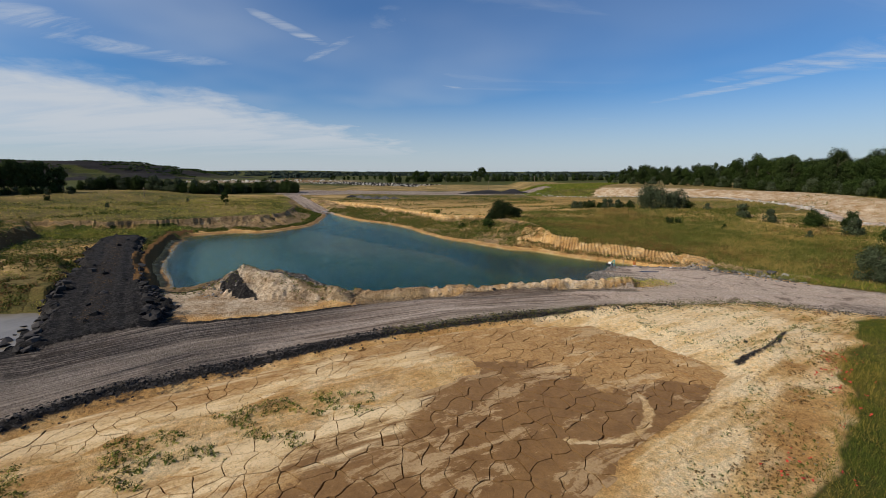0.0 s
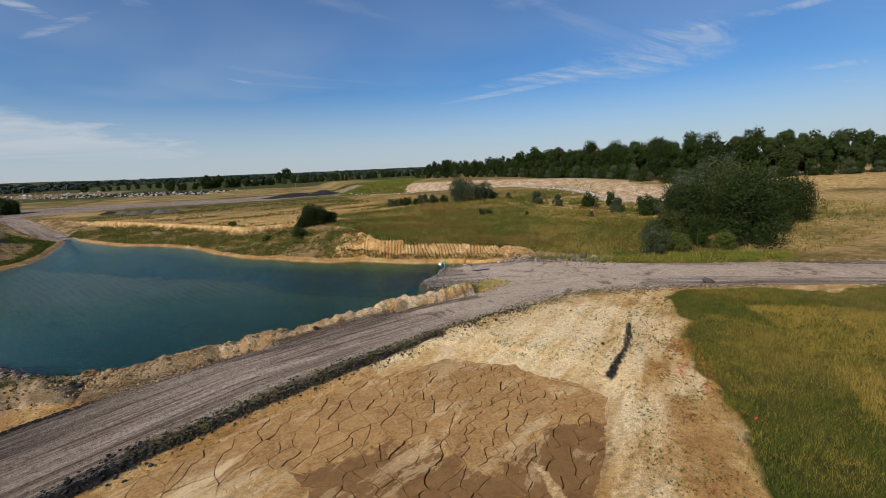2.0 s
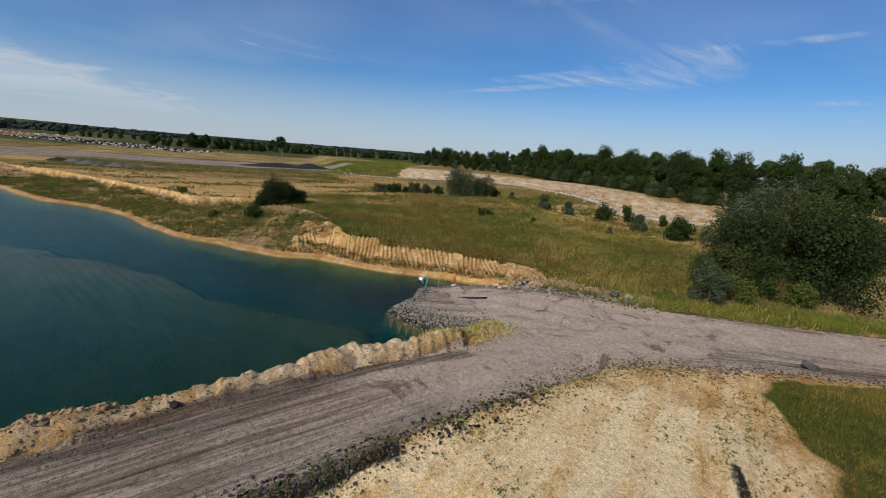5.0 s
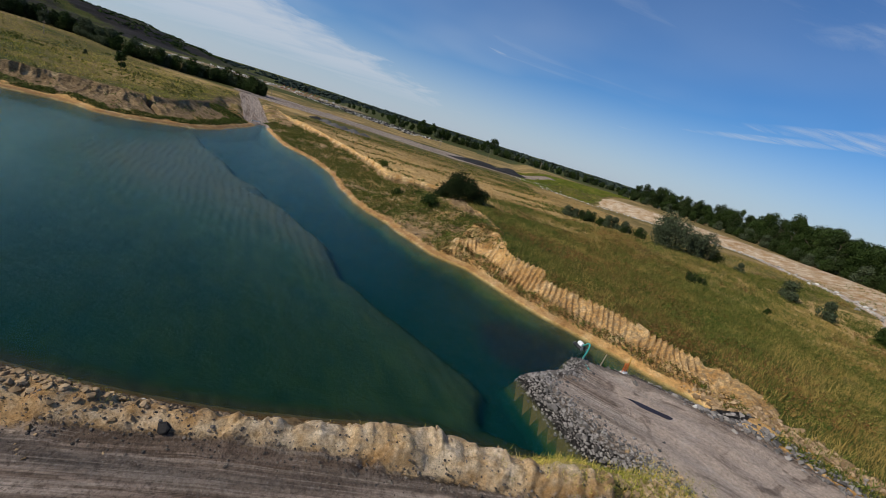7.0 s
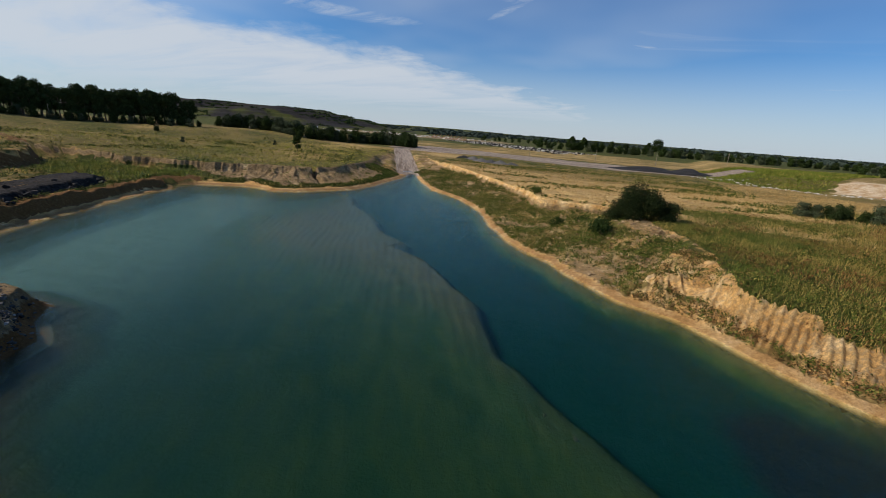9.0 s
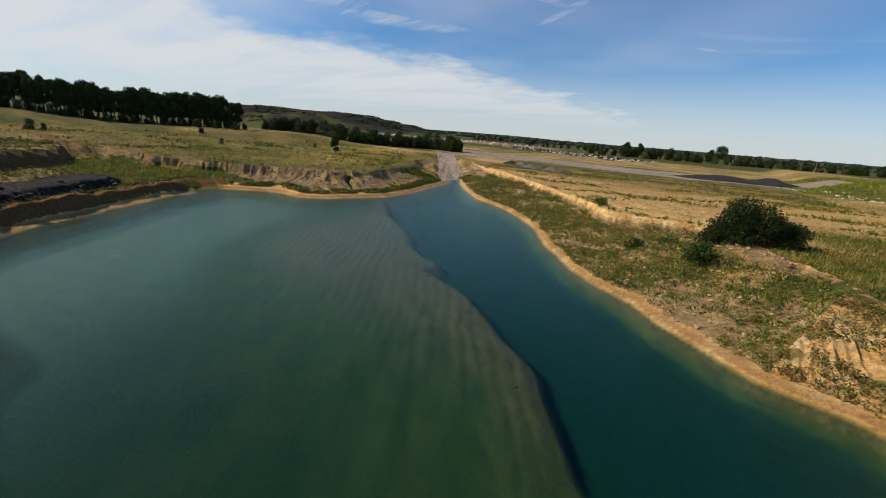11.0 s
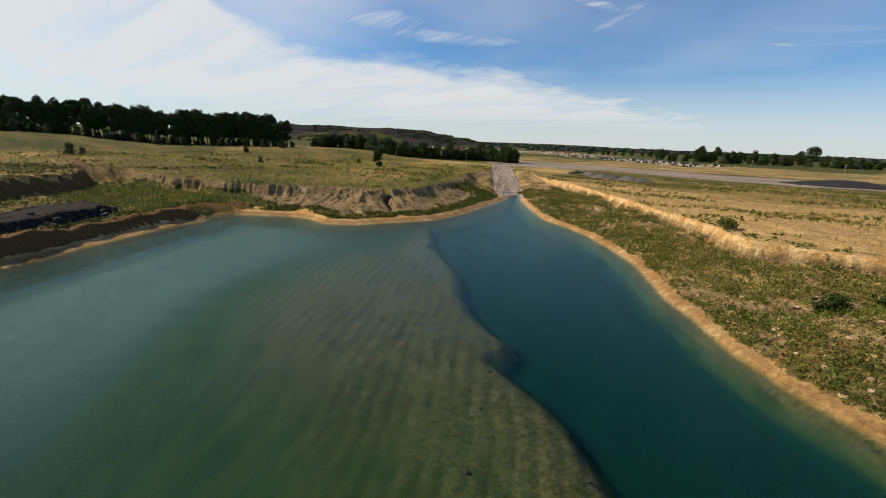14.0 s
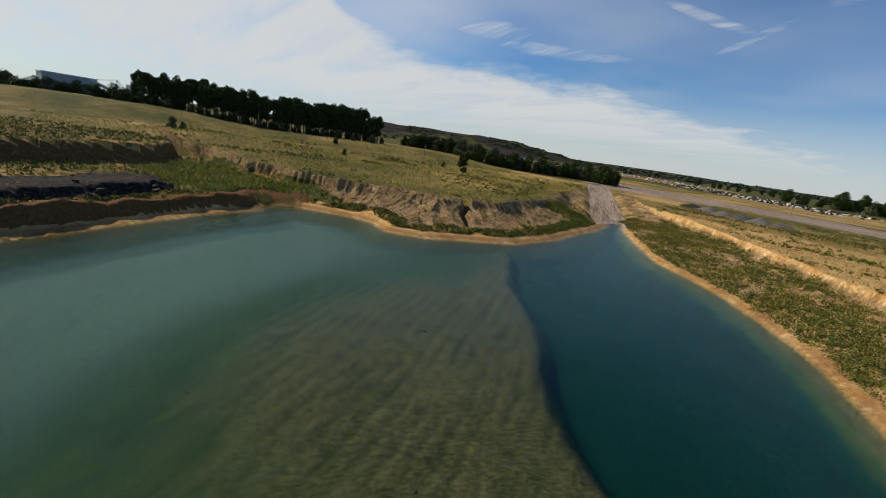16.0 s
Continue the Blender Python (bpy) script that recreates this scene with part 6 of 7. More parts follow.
x, y = pick(60000, -84, -36, 92, 140, lambda x, y: (lf("kind")(x, y) > 5.6) * (lf("ds")(x, y) > 1.2) * (lf("free")(x, y) < 0.3) * (lf("bare")(x, y) < 0.4) * (fbm(x, y, 3, 3, 94) > -0.2))
weeds("bank_weeds", x, y, 8, 0.22, 0.6, 0.10, M_WEED, "green weeds along the foot of the earth cliff")
x, y = pick(9000, 30, 110, 178, 262, lambda x, y: (lf("fb")(x, y) > -2) * (x - 0.6 * y < -47) * (lf("road")(x, y) < 0.2))
tufts("verge_grass", x, y, 5, 0.35, 0.8, 0.14, M_VERGE, "bright green grass on the bank below the wood", 0.5)
x, y = pick(9000, 40, 62, 36, 54, lambda x, y: np.exp(-((line_dist(x, y, [(42, 48.3), (47, 44.8), (51.5, 41.8), (57, 38.4), (62, 35)])[0] - 1.2) / 1.4) ** 2) * (lf("rs")(x, y) < -0.3))
tufts("verge_grass", x, y, 7, 0.2, 0.5, 0.022, M_VERGE, "bright green grass verge beside the haul road")
x, y = pick(24000, 20, 90, 46, 114, lambda x, y: free_g(x, y) * smooth(fbm(x, y, 9, 3, 191) + 0.3 * fbm(x, y, 2, 2, 192), 0.02, 0.14))
weeds("dock_weeds", x, y, 8, 0.25, 0.75, 0.09, M_DOCK, "reddish brown dock standing in the rough field")
x, y = pick(3500, -110, -36, 40, 100, lambda x, y: (lf("coal")(x, y) < 0.3) * (lf("ds")(x, y) > 2.0) * (lf("h")(x, y) > 0.9) * (lf("free")(x, y) < 0.5) * (lf("bench")(x, y) < 0.2) * (fbm(x, y, 4, 3, 193) > -0.05))
tufts("dry_tufts", x, y, 8, 0.2, 0.5, 0.035, M_GRASS_WEST, "olive and straw tufts beside the black ramp")
x, y = pick(8000, -66, -36, 36, 64, lambda x, y: (lf("coal")(x, y) < 0.3) * (lf("ds")(x, y) > 2.0) * (lf("h")(x, y) > 0.74) * (fbm(x, y, 5, 3, 194) > -0.14))
k = rng.random(len(x)) < 0.6
weeds("bank_weeds", x[k], y[k], 9, 0.2, 0.6, 0.10, M_WEED, "rough green weeds beside the black ramp")
weeds("dock_weeds", x[~k], y[~k], 9, 0.2, 0.6, 0.09, M_DOCK, "brown weeds on mounds beside the black ramp")
x, y = on_land(*near_line(700, [(-29, 44), (-24, 46.5), (-19, 47), (-13, 42.5), (-9.5, 42.8)], 1.3))
weeds("bank_weeds", x, y, 8, 0.12, 0.4, 0.07, M_WEED, "thin weeds on the back of the spoil heap")
x, y = pick(3800, -1180, -450, 480, 1000, lambda x, y: smooth(np.hypot((x + 880) / 430, (y - 820) / 350), 1.05, 0.9) * (fbm(x, y, 60, 3, 195) > -0.02))
far_scrub(x, y)
x, y = pick(26000, -84, -36, 90, 150, lambda x, y: (lf("kind")(x, y) > 5.4) * (lf("free")(x, y) > 0.02) * (lf("free")(x, y) < 0.5) * (0.25 + 0.75 * (lf("bare")(x, y) < 0.4)) * (fbm(x, y, 2.5, 3, 199) > -0.02) * (lf("road")(x, y) < 0.2))
weeds("bank_weeds", x, y, 9, 0.15, 0.45, 0.08, M_WEED, "green weeds clinging to the earth cliff")
x, y = pick(14000, -66, -30, 44, 94, lambda x, y: (np.abs(lf("kind")(x, y) - 5) < 0.3) * (np.abs(lf("ds")(x, y) - 3.6) < 0.9) * (lf("coal_on")(x, y) < 0.3))
weeds("bank_weeds", x, y, 10, 0.2, 0.6, 0.09, M_WEED, "olive weeds along the top of the dark bank")
x, y = pick(9000, -150, -44, 84, 190, lambda x, y: free_g(x, y) * (lf("west")(x, y) > 0.9) * smooth(fbm(x, y, 8, 3, 197) + 0.3 * fbm(x, y, 2, 2, 198), 0.02, 0.14) * np.clip(1.35 - np.hypot(x + 50, y - 108) / 90, 0.2, 1))
weeds("field_weeds", x, y, 11, 0.25, 0.75, 0.15, M_WEED, "green weeds scattered over the western plateau")
x, y = pick(15000, 8, 38, 8, 38, lambda x, y: np.exp(-((signed(x, y, NEAR_FIELD) + 1.6) / 1.9) ** 2) * (lf("road")(x, y) < 0.2) * (fbm(x, y, 1.2, 3, 201) > 0.02))
weeds("dock_weeds", x, y, 6, 0.06, 0.2, 0.045, M_DOCK, "low brown weeds between sand and meadow")
x, y = pick(7000, -28, -4, 8, 23, lambda x, y: (np.abs((x + 30) * -0.493 + (y - 9) * 0.87 + 1.2) < 2.6) * (fbm(x * 0.6 + y * 0.3, y, 1.8, 3, 196) > 0.05))
k = rng.random(len(x)) < 0.45
weeds("sand_weeds", x[k], y[k], 14, 0.14, 0.46, 0.06, M_WEED, "clumps of olive weeds in the pale sand drift")
weeds("dock_weeds", x[~k], y[~k], 11, 0.10, 0.34, 0.045, M_BENCH, "yellow olive weeds in the pale sand drift")
x, y = near_line(2600, ROAD[5:13], 0.7)
k = rng.random(len(x)) < 0.6
weeds("verge_weeds", x[k], y[k], 12, 0.06, 0.22, 0.035, M_WEED, "olive weeds among clods beside the haul road")
weeds("dock_weeds", x[~k], y[~k], 9, 0.05, 0.18, 0.03, M_DOCK, "small brown weeds among clods beside the haul road")
x, y = pick(22000, 10, 38, 58, 84, lambda x, y: (lf("kind")(x, y) > 0.5) * (lf("kind")(x, y) < 1.5) * (lf("ds")(x, y) > 0.6) * ((lf("ds")(x, y) < 1.8 + 1.3 * smooth(x, 24, 14)) | (lf("ds")(x, y) > 4.1)) * (fbm(x, y, 1.6, 3, 205) > -0.2) * (lf("free")(x, y) < 0.5) * (lf("road")(x, y) < 0.2) * 0.8)
k = (rng.random(len(x)) < 0.5)
weeds("bank_weeds", x[k], y[k], 9, 0.3, 0.65, 0.08, M_WEED, "small green weeds at the foot of the toothed bank")
weeds("dock_weeds", x[~k], y[~k], 9, 0.3, 0.7, 0.08, M_DOCK, "small brown weeds at the foot of the toothed bank")
x, y = pick(33000, 14, 90, 48, 112, lambda x, y: free_g(x, y) * ((lf("free")(x, y) > 0.7) | (x > 24)) * smooth(fbm(x, y, 7, 3, 91) + 0.6 * fbm(x, y, 2, 2, 92), -0.10, 0.06))
weeds("field_weeds", x, y, 12, 0.3, 0.9, 0.085, M_WEED, "dark green weeds standing in the rough field")
x, y = pick(13000, -45, 40, 108, 200, lambda x, y: free_g(x, y) * (fbm(x * 0.35 + y * 0.1, y, 5, 3, 95) > 0.06))
weeds("field_weeds", x, y, 12, 0.25, 0.6, 0.14, M_WEED, "low dark weeds in the dry field")
x, y = pick(2400, -28, 2, 10, 28, lambda x, y: (lf("band")(x, y) < 2.6) * (fbm(x, y, 3.5, 3, 99) > 0.05))
tufts("dry_tufts", x, y, 6, 0.12, 0.34, 0.014, M_GRASS_DRY, "thin yellow tufts in pale sand beside the mud")
x, y = pick(5200, 10, 38, 14, 38, lambda x, y: (lf("near")(x, y) < 0.5) * (lf("bs")(x, y) < -1.2) * (lf("road")(x, y) < 0.2) * (fbm(x, y, 2.5, 3, 97) > 0.02))
weeds("sand_weeds", x, y, 6, 0.10, 0.26, 0.05, M_WEED, "small weeds scattered over the pale sand")
x, y = pick(1500, -10, 26, 43, 50, lambda x, y: (lf("ds")(x, y) > 0.6) * (lf("road")(x, y) < 0.1) * (fbm(x, y, 2.5, 3, 98) > 0.04))
tufts("dry_tufts", x, y, 9, 0.08, 0.22, 0.008, M_GRASS_WEST, "dry yellow tufts on the bank beside the road")


def poppies():
    x, y = pick(1100, 14, 32, 13, 32, lambda x, y: np.exp(-((signed(x, y, NEAR_FIELD) + 0.5) / 0.9) ** 2) * (fbm(x, y, 3.0, 2, 88) > 0.0))
    z = ground_z(x, y) + rng.uniform(0.15, 0.4, len(x))
    c = np.repeat(np.stack([x, y, z], 1), 3, 0) + rng.normal(size=(len(x) * 3, 3)) * 0.07
    nrm = rng.normal(size=c.shape) * 0.5 + np.array([0, 0, 1.0])
    nrm /= np.linalg.norm(nrm, axis=1, keepdims=True)
    q = cards(c, nrm, rng.uniform(0.035, 0.075, len(c)), rng, 0.9)
    me = quad_mesh("poppies", q.reshape(-1, 3), np.arange(len(c) * 4).reshape(-1, 4), M_RED, False)
    tagged(new("poppies", me), "red poppies along the edge of the meadow", "flowers", kind="stuff")


poppies()


# ---- stones and clods ----
def stone_mesh(name, material, seed, squash=0.7):
    r = np.random.default_rng(seed)
    bm = bmesh.new()
    for p in r.normal(size=(13, 3)):
        p = p / np.linalg.norm(p) * r.uniform(0.75, 1.05)
        bm.verts.new((p[0], p[1], p[2] * squash))
    res = bmesh.ops.convex_hull(bm, input=bm.verts[:])
    bmesh.ops.delete(bm, geom=[v for v in bm.verts if not v.link_faces], context="VERTS")
    me = bpy.data.meshes.new(name)
    bm.to_mesh(me)
    bm.free()
    me.materials.append(material)
    return me


def rubble(name, x, y, s0, s1, material, label, category="rubble", seed=1, power=2.5):
    """Many stones in one mesh."""
    z = ground_z(x, y)
    shapes = []
    for k in range(4):
        me = stone_mesh("shape", material, seed * 10 + k)
        v = np.zeros(len(me.vertices) * 3)
        me.vertices.foreach_get("co", v)
        t = np.zeros(len(me.polygons) * 3, int)
        me.polygons.foreach_get("vertices", t)
        shapes.append((v.reshape(-1, 3), t.reshape(-1, 3)))
        bpy.data.meshes.remove(me)
    vs, fs, off = [], [], 0
    size = s0 + (s1 - s0) * rng.random(len(x)) ** power
    ang = rng.uniform(0, 2 * np.pi, len(x))
    kind = rng.integers(0, 4, len(x))
    for k in range(4):
        sel = np.where(kind == k)[0]
        v, f = shapes[k]
        ca, sa_ = np.cos(ang[sel])[:, None], np.sin(ang[sel])[:, None]
        px = (v[None, :, 0] * ca - v[None, :, 1] * sa_) * size[sel][:, None] + x[sel][:, None]
        py = (v[None, :, 0] * sa_ + v[None, :, 1] * ca) * size[sel][:, None] + y[sel][:, None]
        pz = v[None, :, 2] * size[sel][:, None] + (z[sel] + size[sel] * 0.25)[:, None]
        vs.append(np.stack([px, py, pz], -1).reshape(-1, 3))
        fs.append((f[None] + (np.arange(len(sel)) * len(v))[:, None, None]).reshape(-1, 3) + off)
        off += len(sel) * len(v)
    me = quad_mesh(name, np.concatenate(vs), np.concatenate(fs), material, False)
    return tagged(new(name, me), label, category, kind="stuff")


x, y = pick(15000, -66, -18, 24, 84, lambda x, y: lf("coal_on")(x, y) * (0.03 + 0.97 * (line_dist(x, y, COAL_AXIS)[0] > 3.2)) * np.clip(1.4 - (y - 30) / 50, 0.3, 1))
rubble("coal_lumps", x, y, 0.05, 0.62, M_COALROCK, "black coal waste lumps tipped along the ramp", seed=1, power=3.2)
x, y = near_line(3600, ROAD[1:11], 0.5)
rubble("dark_clods", x, y, 0.025, 0.13, M_COALROCK, "dark clods pushed up along the haul road", seed=2)
x, y = near_line(1500, ROAD[6:14], 0.7)
rubble("grey_clods", x, y, 0.025, 0.11, M_EARTHROCK, "grey clods along the edge of the haul road", seed=3)
x, y = near_line(900, [(31, 39.6), (36, 37.8), (42, 35), (47, 32)], 0.55)
rubble("dark_clods", x, y, 0.03, 0.13, M_EARTHROCK, "dark clods between the haul road and the meadow", seed=14)
x, y = on_land(*near_line(2200, [(24, 45.5), (14.4, 44.6), (5.8, 43.4), (-0.7, 41.8), (-6, 40.6), (-12, 38.2)], 0.42))
rubble("dark_clods", x, y, 0.02, 0.08, M_EARTHROCK, "dark clods along the foot of the bank", seed=4)
x, y = on_land(*near_line(900, [(23, 47.5), (14, 46.8), (6, 45), (-2, 44), (-8, 43.5), (-14, 46)], 0.8))
rubble("sand_clods", x, y, 0.03, 0.13, M_SANDROCK, "sandy clods on the bank above the water", seed=5)
x, y = on_land(*near_line(5200, [(6.5, 45.7), (2, 45.0), (-2.4, 44.6), (-7, 44.4), (-11, 45.8)], 0.75))
rubble("earth_clods", x, y, 0.015, 0.14, M_SOILROCK, "brown clods strewn along the dark near shore", seed=15, power=4.5)
x, y = on_land(*near_line(3600, [(3, 44.2), (-2.4, 43.6), (-7, 43.2), (-12, 42.5)], 1.0))
rubble("sand_clods", x, y, 0.02, 0.17, M_SANDROCK, "tan clods heaped on the broken end of the berm", seed=16, power=3.0)
x, y = on_land(*near_line(5200, [(-12, 46.2), (-16.4, 49.6), (-19.5, 52), (-24.5, 53.2), (-28, 49.5)], 0.8))
rubble("earth_clods", x, y, 0.02, 0.20, M_HEAPROCK, "dark clods along the foot of the spoil heap", seed=17, power=4.5)
x, y = on_land(*near_line(1500, [(34.6, 61.2), (36.4, 58.4), (38.4, 55.2), (41.5, 51.4), (44.5, 48.6)], 0.55))
rubble("sand_clods", x, y, 0.05, 0.30, M_SANDROCK, "tan clods broken from the bank beside the road", seed=18)
x, y = on_land(*near_line(1100, [(21.0, 46.9), (23.4, 47.1), (25.6, 47.6)], 0.7))
rubble("sand_clods", x, y, 0.03, 0.20, M_SANDROCK, "tan clods where the berm runs out at the jetty", seed=19)
x, y = on_land(*near_line(1300, [(19.0, 46.7), (21.5, 47.0), (24.0, 47.4), (26.0, 48.0)], 0.75))
tufts("dry_tufts", x, y, 9, 0.14, 0.38, 0.010, M_GRASS_WEST, "yellow tufts on the low end of the berm")
x, y = on_land(*near_line(1500, [(-10, 44.5), (-15, 48), (-20, 51), (-26, 50), (-24, 44)], 1.6))
rubble("spoil_stones", x, y, 0.03, 0.22, M_ROCK, "grey stones scattered over the spoil heap", seed=6)
x, y = pick(30000, -40, 22, 76, 150, lambda x, y: (lf("ds")(x, y) > 0.9) * (lf("free")(x, y) < 0.4) * (lf("kind")(x, y) < 0.5) * 0.6)
rubble("sand_clods", x, y, 0.04, 0.26, M_SANDROCK, "pale sandy clods lying on the pond slope", seed=7, power=3.5)
x, y = near_line(170, [(20.9, 27.0), (23.5, 28.2), (26.2, 30.3)], 0.22)
rubble("dark_clods", x, y, 0.02, 0.08, M_EARTHROCK, "small dark heap of clods in pale sand", seed=8)
x, y = pick(1500, 14, 36, 16, 40, lambda x, y: (lf("near")(x, y) < 0.3) * (lf("bs")(x, y) < -0.6) * (lf("road")(x, y) < 0.3))
rubble("sand_clods", x, y, 0.03, 0.10, M_SANDROCK, "small crumbs of sand beside the mud flat", seed=9)
x, y = near_line(900, [(31.5, 58.7), (35, 55.5), (38.5, 51.5), (42, 48)], 0.7)
rubble("grey_clods", x, y, 0.05, 0.26, M_ROCK, "grey stones along the road below the bank", seed=10)
x, y = near_line(700, [(40, 216), (56, 190), (78, 176), (103, 152), (95, 106), (93, 93), (107, 83)], 1.6)
rubble("pale_rubble", x, y, 0.12, 0.55, M_PALEROCK, "line of pale rubble along the foot of the slope", seed=11)
x, y = pick(1500, -45, 16, 50, 100, lambda x, y: (lf("ds")(x, y) < -2) * np.clip(0.15 + np.exp(-line_dist(x, y, SHELF[2:21])[0] / 2.0), 0, 1) * (lf("h")(x, y) > -0.85) * (lf("h")(x, y) < -0.35))
rubble("sunken_stones", x, y, 0.04, 0.20, plain("sunken_stone", (0.022, 0.028, 0.013), 0.9), "dark stones lying on the shallow pond bed", seed=12, power=4.0)


def armour():
    """Rocks tipped along the sides of the jetty: the larger ones singly."""
    ob = thing("rock_armour", 22, 53, 0.2, "grey rock armour tipped along the gravel jetty", "rocks")
    shapes = [stone_mesh("rock", M_ROCK, 300 + k) for k in range(6)]
    edge = [(24.2, 60.4), (23.4, 58.3), (20.2, 55.8), (21.0, 53.5), (22.2, 51.4), (24.2, 49.6)]
    x, y = near_line(230, edge, 0.5)
    x2, y2 = near_line(80, [(33.8, 57.6), (30, 59.8), (26.5, 60)], 0.35)
    x, y = on_land(np.append(x, x2), np.append(y, y2), -0.12)
    for px, py in zip(x, y):
        s = 0.06 + 0.15 * rng.random() ** 2.4
        o = hang("rock", shapes[rng.integers(6)], ob)
        o.matrix_local = ob.matrix_world.inverted() @ pose(px, py, max(zat(px, py), -0.05) + s * 0.3, rng.uniform(-20, 20), rng.uniform(-20, 20), rng.uniform(0, 360)) @ Matrix.Scale(s, 4)
    x, y = on_land(*near_line(5200, edge + [(26, 47.5)], 0.75), -0.35)
    rubble("armour_gravel", x, y, 0.03, 0.14, M_ROCK, "grey broken stone along the jetty's edge", seed=13)


armour()
BOULDER = [stone_mesh("boulder", M_ROCK, 400 + k, 0.75) for k in range(4)]
BOULDER_DARK, BOULDER_PALE = stone_mesh("boulder", M_COALROCK, 410, 0.8), stone_mesh("boulder", M_PALEROCK, 411, 0.7)
for me, x, y, s, label in [(BOULDER_DARK, 5.5, 43.1, 0.26, "dark boulder at the edge of the haul road"), (BOULDER_PALE, 32.0, 56.9, 0.22, "pale boulder beside the gravel jetty"),
                           (BOULDER[2], 21.3, 53.0, 0.34, "grey boulder among the jetty rocks"), (BOULDER[0], 28.6, 58.4, 0.26, "grey boulder on the gravel jetty"),
                           (BOULDER[1], 41.0, 50.3, 0.7, "grey boulder heap at the road junction"), (BOULDER[2], 42.2, 49.6, 0.5, "grey boulder heap at the road junction"),
                           (BOULDER[3], 40.3, 51.3, 0.45, "grey boulder heap at the road junction"), (BOULDER_PALE, 3.4, 45.2, 0.16, "pale stone on the bank above the water"),
                           (BOULDER[0], -1.2, 45.1, 0.22, "grey stone on the bank above the water"), (BOULDER[1], 43.5, 35.4, 0.6, "grey stone at the meadow's corner"),
                           (BOULDER_DARK, 23.2, 30.0, 0.16, "small dark stone on pale sand")]:
    ob = tagged(new("boulder", me), label, "boulder")
    ob.matrix_world = pose(x, y, zat(x, y) + s * 0.35, 0, 0, rng.uniform(0, 360)) @ Matrix.Scale(s, 4)


# ---- pump, hose, markers on the jetty ----
def pump():
    ob = thing("floating_pump", 26.3, 63.6, 0.0, "white and black floating pump with teal hose", "pump", turn=20)
    for sx in (-0.45, 0.45):
        bm = bmesh.new()
        tube(bm, (sx, -0.8, 0.08), (sx, 0.8, 0.08), 0.24, 0.24, 14)
        flt = part("float", bm, M_BLACK, ob, "black plastic float", True)
        for sy in (-0.8, 0.8):
            bm = bmesh.new()
            tube(bm, (sx, sy - 0.02, 0.08), (sx, sy + 0.02, 0.08), 0.25, 0.25, 14)
            part("end_cap", bm, M_STEEL, flt)
    bm = bmesh.new()
    tube(bm, (0, -0.35, 0.42), (0, 0.45, 0.42), 0.34, 0.34, 18)
    tube(bm, (0, 0.45, 0.42), (0, 0.6, 0.42), 0.34, 0.2, 18)
    part("housing", bm, M_WHITE, ob, "white pump housing")
    bm = bmesh.new()
    box(bm, 0, 0, 0.22, 1.15, 0.12, 0.08)
    box(bm, 0, 0.5, 0.22, 1.15, 0.12, 0.08)
    part("frame", bm, M_STEEL, ob)
    bm = bmesh.new()
    tube(bm, (0, -0.35, 0.42), (0, -0.62, 0.42), 0.13, 0.13, 12)
    part("outlet", bm, M_BLACK, ob)
    ob.scale = (0.62, 0.62, 0.62)


def hose():
    pts = [(26.2, 63.0, 0.42), (26.35, 62.6, 1.0), (26.3, 62.1, 1.1), (26.0, 61.6, 0.5), (25.6, 61.0, 0.25), (25.3, 60.3, 0.55), (25.1, 59.4, 0.62), (25.2, 58.5, 0.68)]
    cu = bpy.data.curves.new("hose", "CURVE")
    cu.dimensions, cu.bevel_depth, cu.bevel_resolution, cu.resolution_u = "3D", 0.065, 3, 8
    sp = cu.splines.new("NURBS")
    sp.points.add(len(pts) - 1)
    for p, q in zip(sp.points, pts):
        p.co = (*q, 1)
    sp.use_endpoint_u = True
    tmp = bpy.data.objects.new("tmp", cu)
    me = bpy.data.meshes.new_from_object(tmp)
    bpy.data.objects.remove(tmp)
    me.materials.clear()
    me.materials.append(M_TEAL)
    tagged(new("hose", me), "teal rubber hose lying from pump to jetty", "hose")


def markers():
    for x, y, h, lean in [(26.7, 60.3, 1.25, 6), (28.6, 59.9, 1.5, -8)]:
        ob = thing("marker_post", x, y, zat(x, y) - 0.15, "leaning wooden marker post on the gravel jetty" if lean > 0 else "leaning yellow marker post on the gravel jetty", "post")
        bm = bmesh.new()
        v = box(bm, 0, 0, h / 2, 0.07, 0.07, h, pose(0, 0, 0, 0, lean))
        bmesh.ops.bevel(bm, geom=bm.edges[:], offset=0.01, segments=1, affect="EDGES")
        part("post", bm, M_WOOD if lean > 0 else plain("yellow_paint", (0.6, 0.33, 0.06), 0.6), ob)
    ob = thing("safety_barrier", 28.2, 59.7, zat(28.2, 59.7), "orange plastic safety mesh tied to a post", "barrier", turn=35)
    bm = bmesh.new()
    for k in range(9):
        box(bm, -0.3 + 0.075 * k, 0.03 * math.sin(k), 0.45, 0.02, 0.015, 0.86)
    for k in range(8):
        box(bm, 0, 0.02, 0.06 + 0.11 * k, 0.62, 0.015, 0.02)
    part("mesh_panel", bm, M_ORANGE, ob)
    bm = bmesh.new()
    box(bm, 0, 0, 0.05, 0.5, 0.35, 0.1)
    bmesh.ops.bevel(bm, geom=bm.edges[:], offset=0.02, segments=1, affect="EDGES")
    part("foot", bm, M_WHITE, ob, "pale concrete foot")


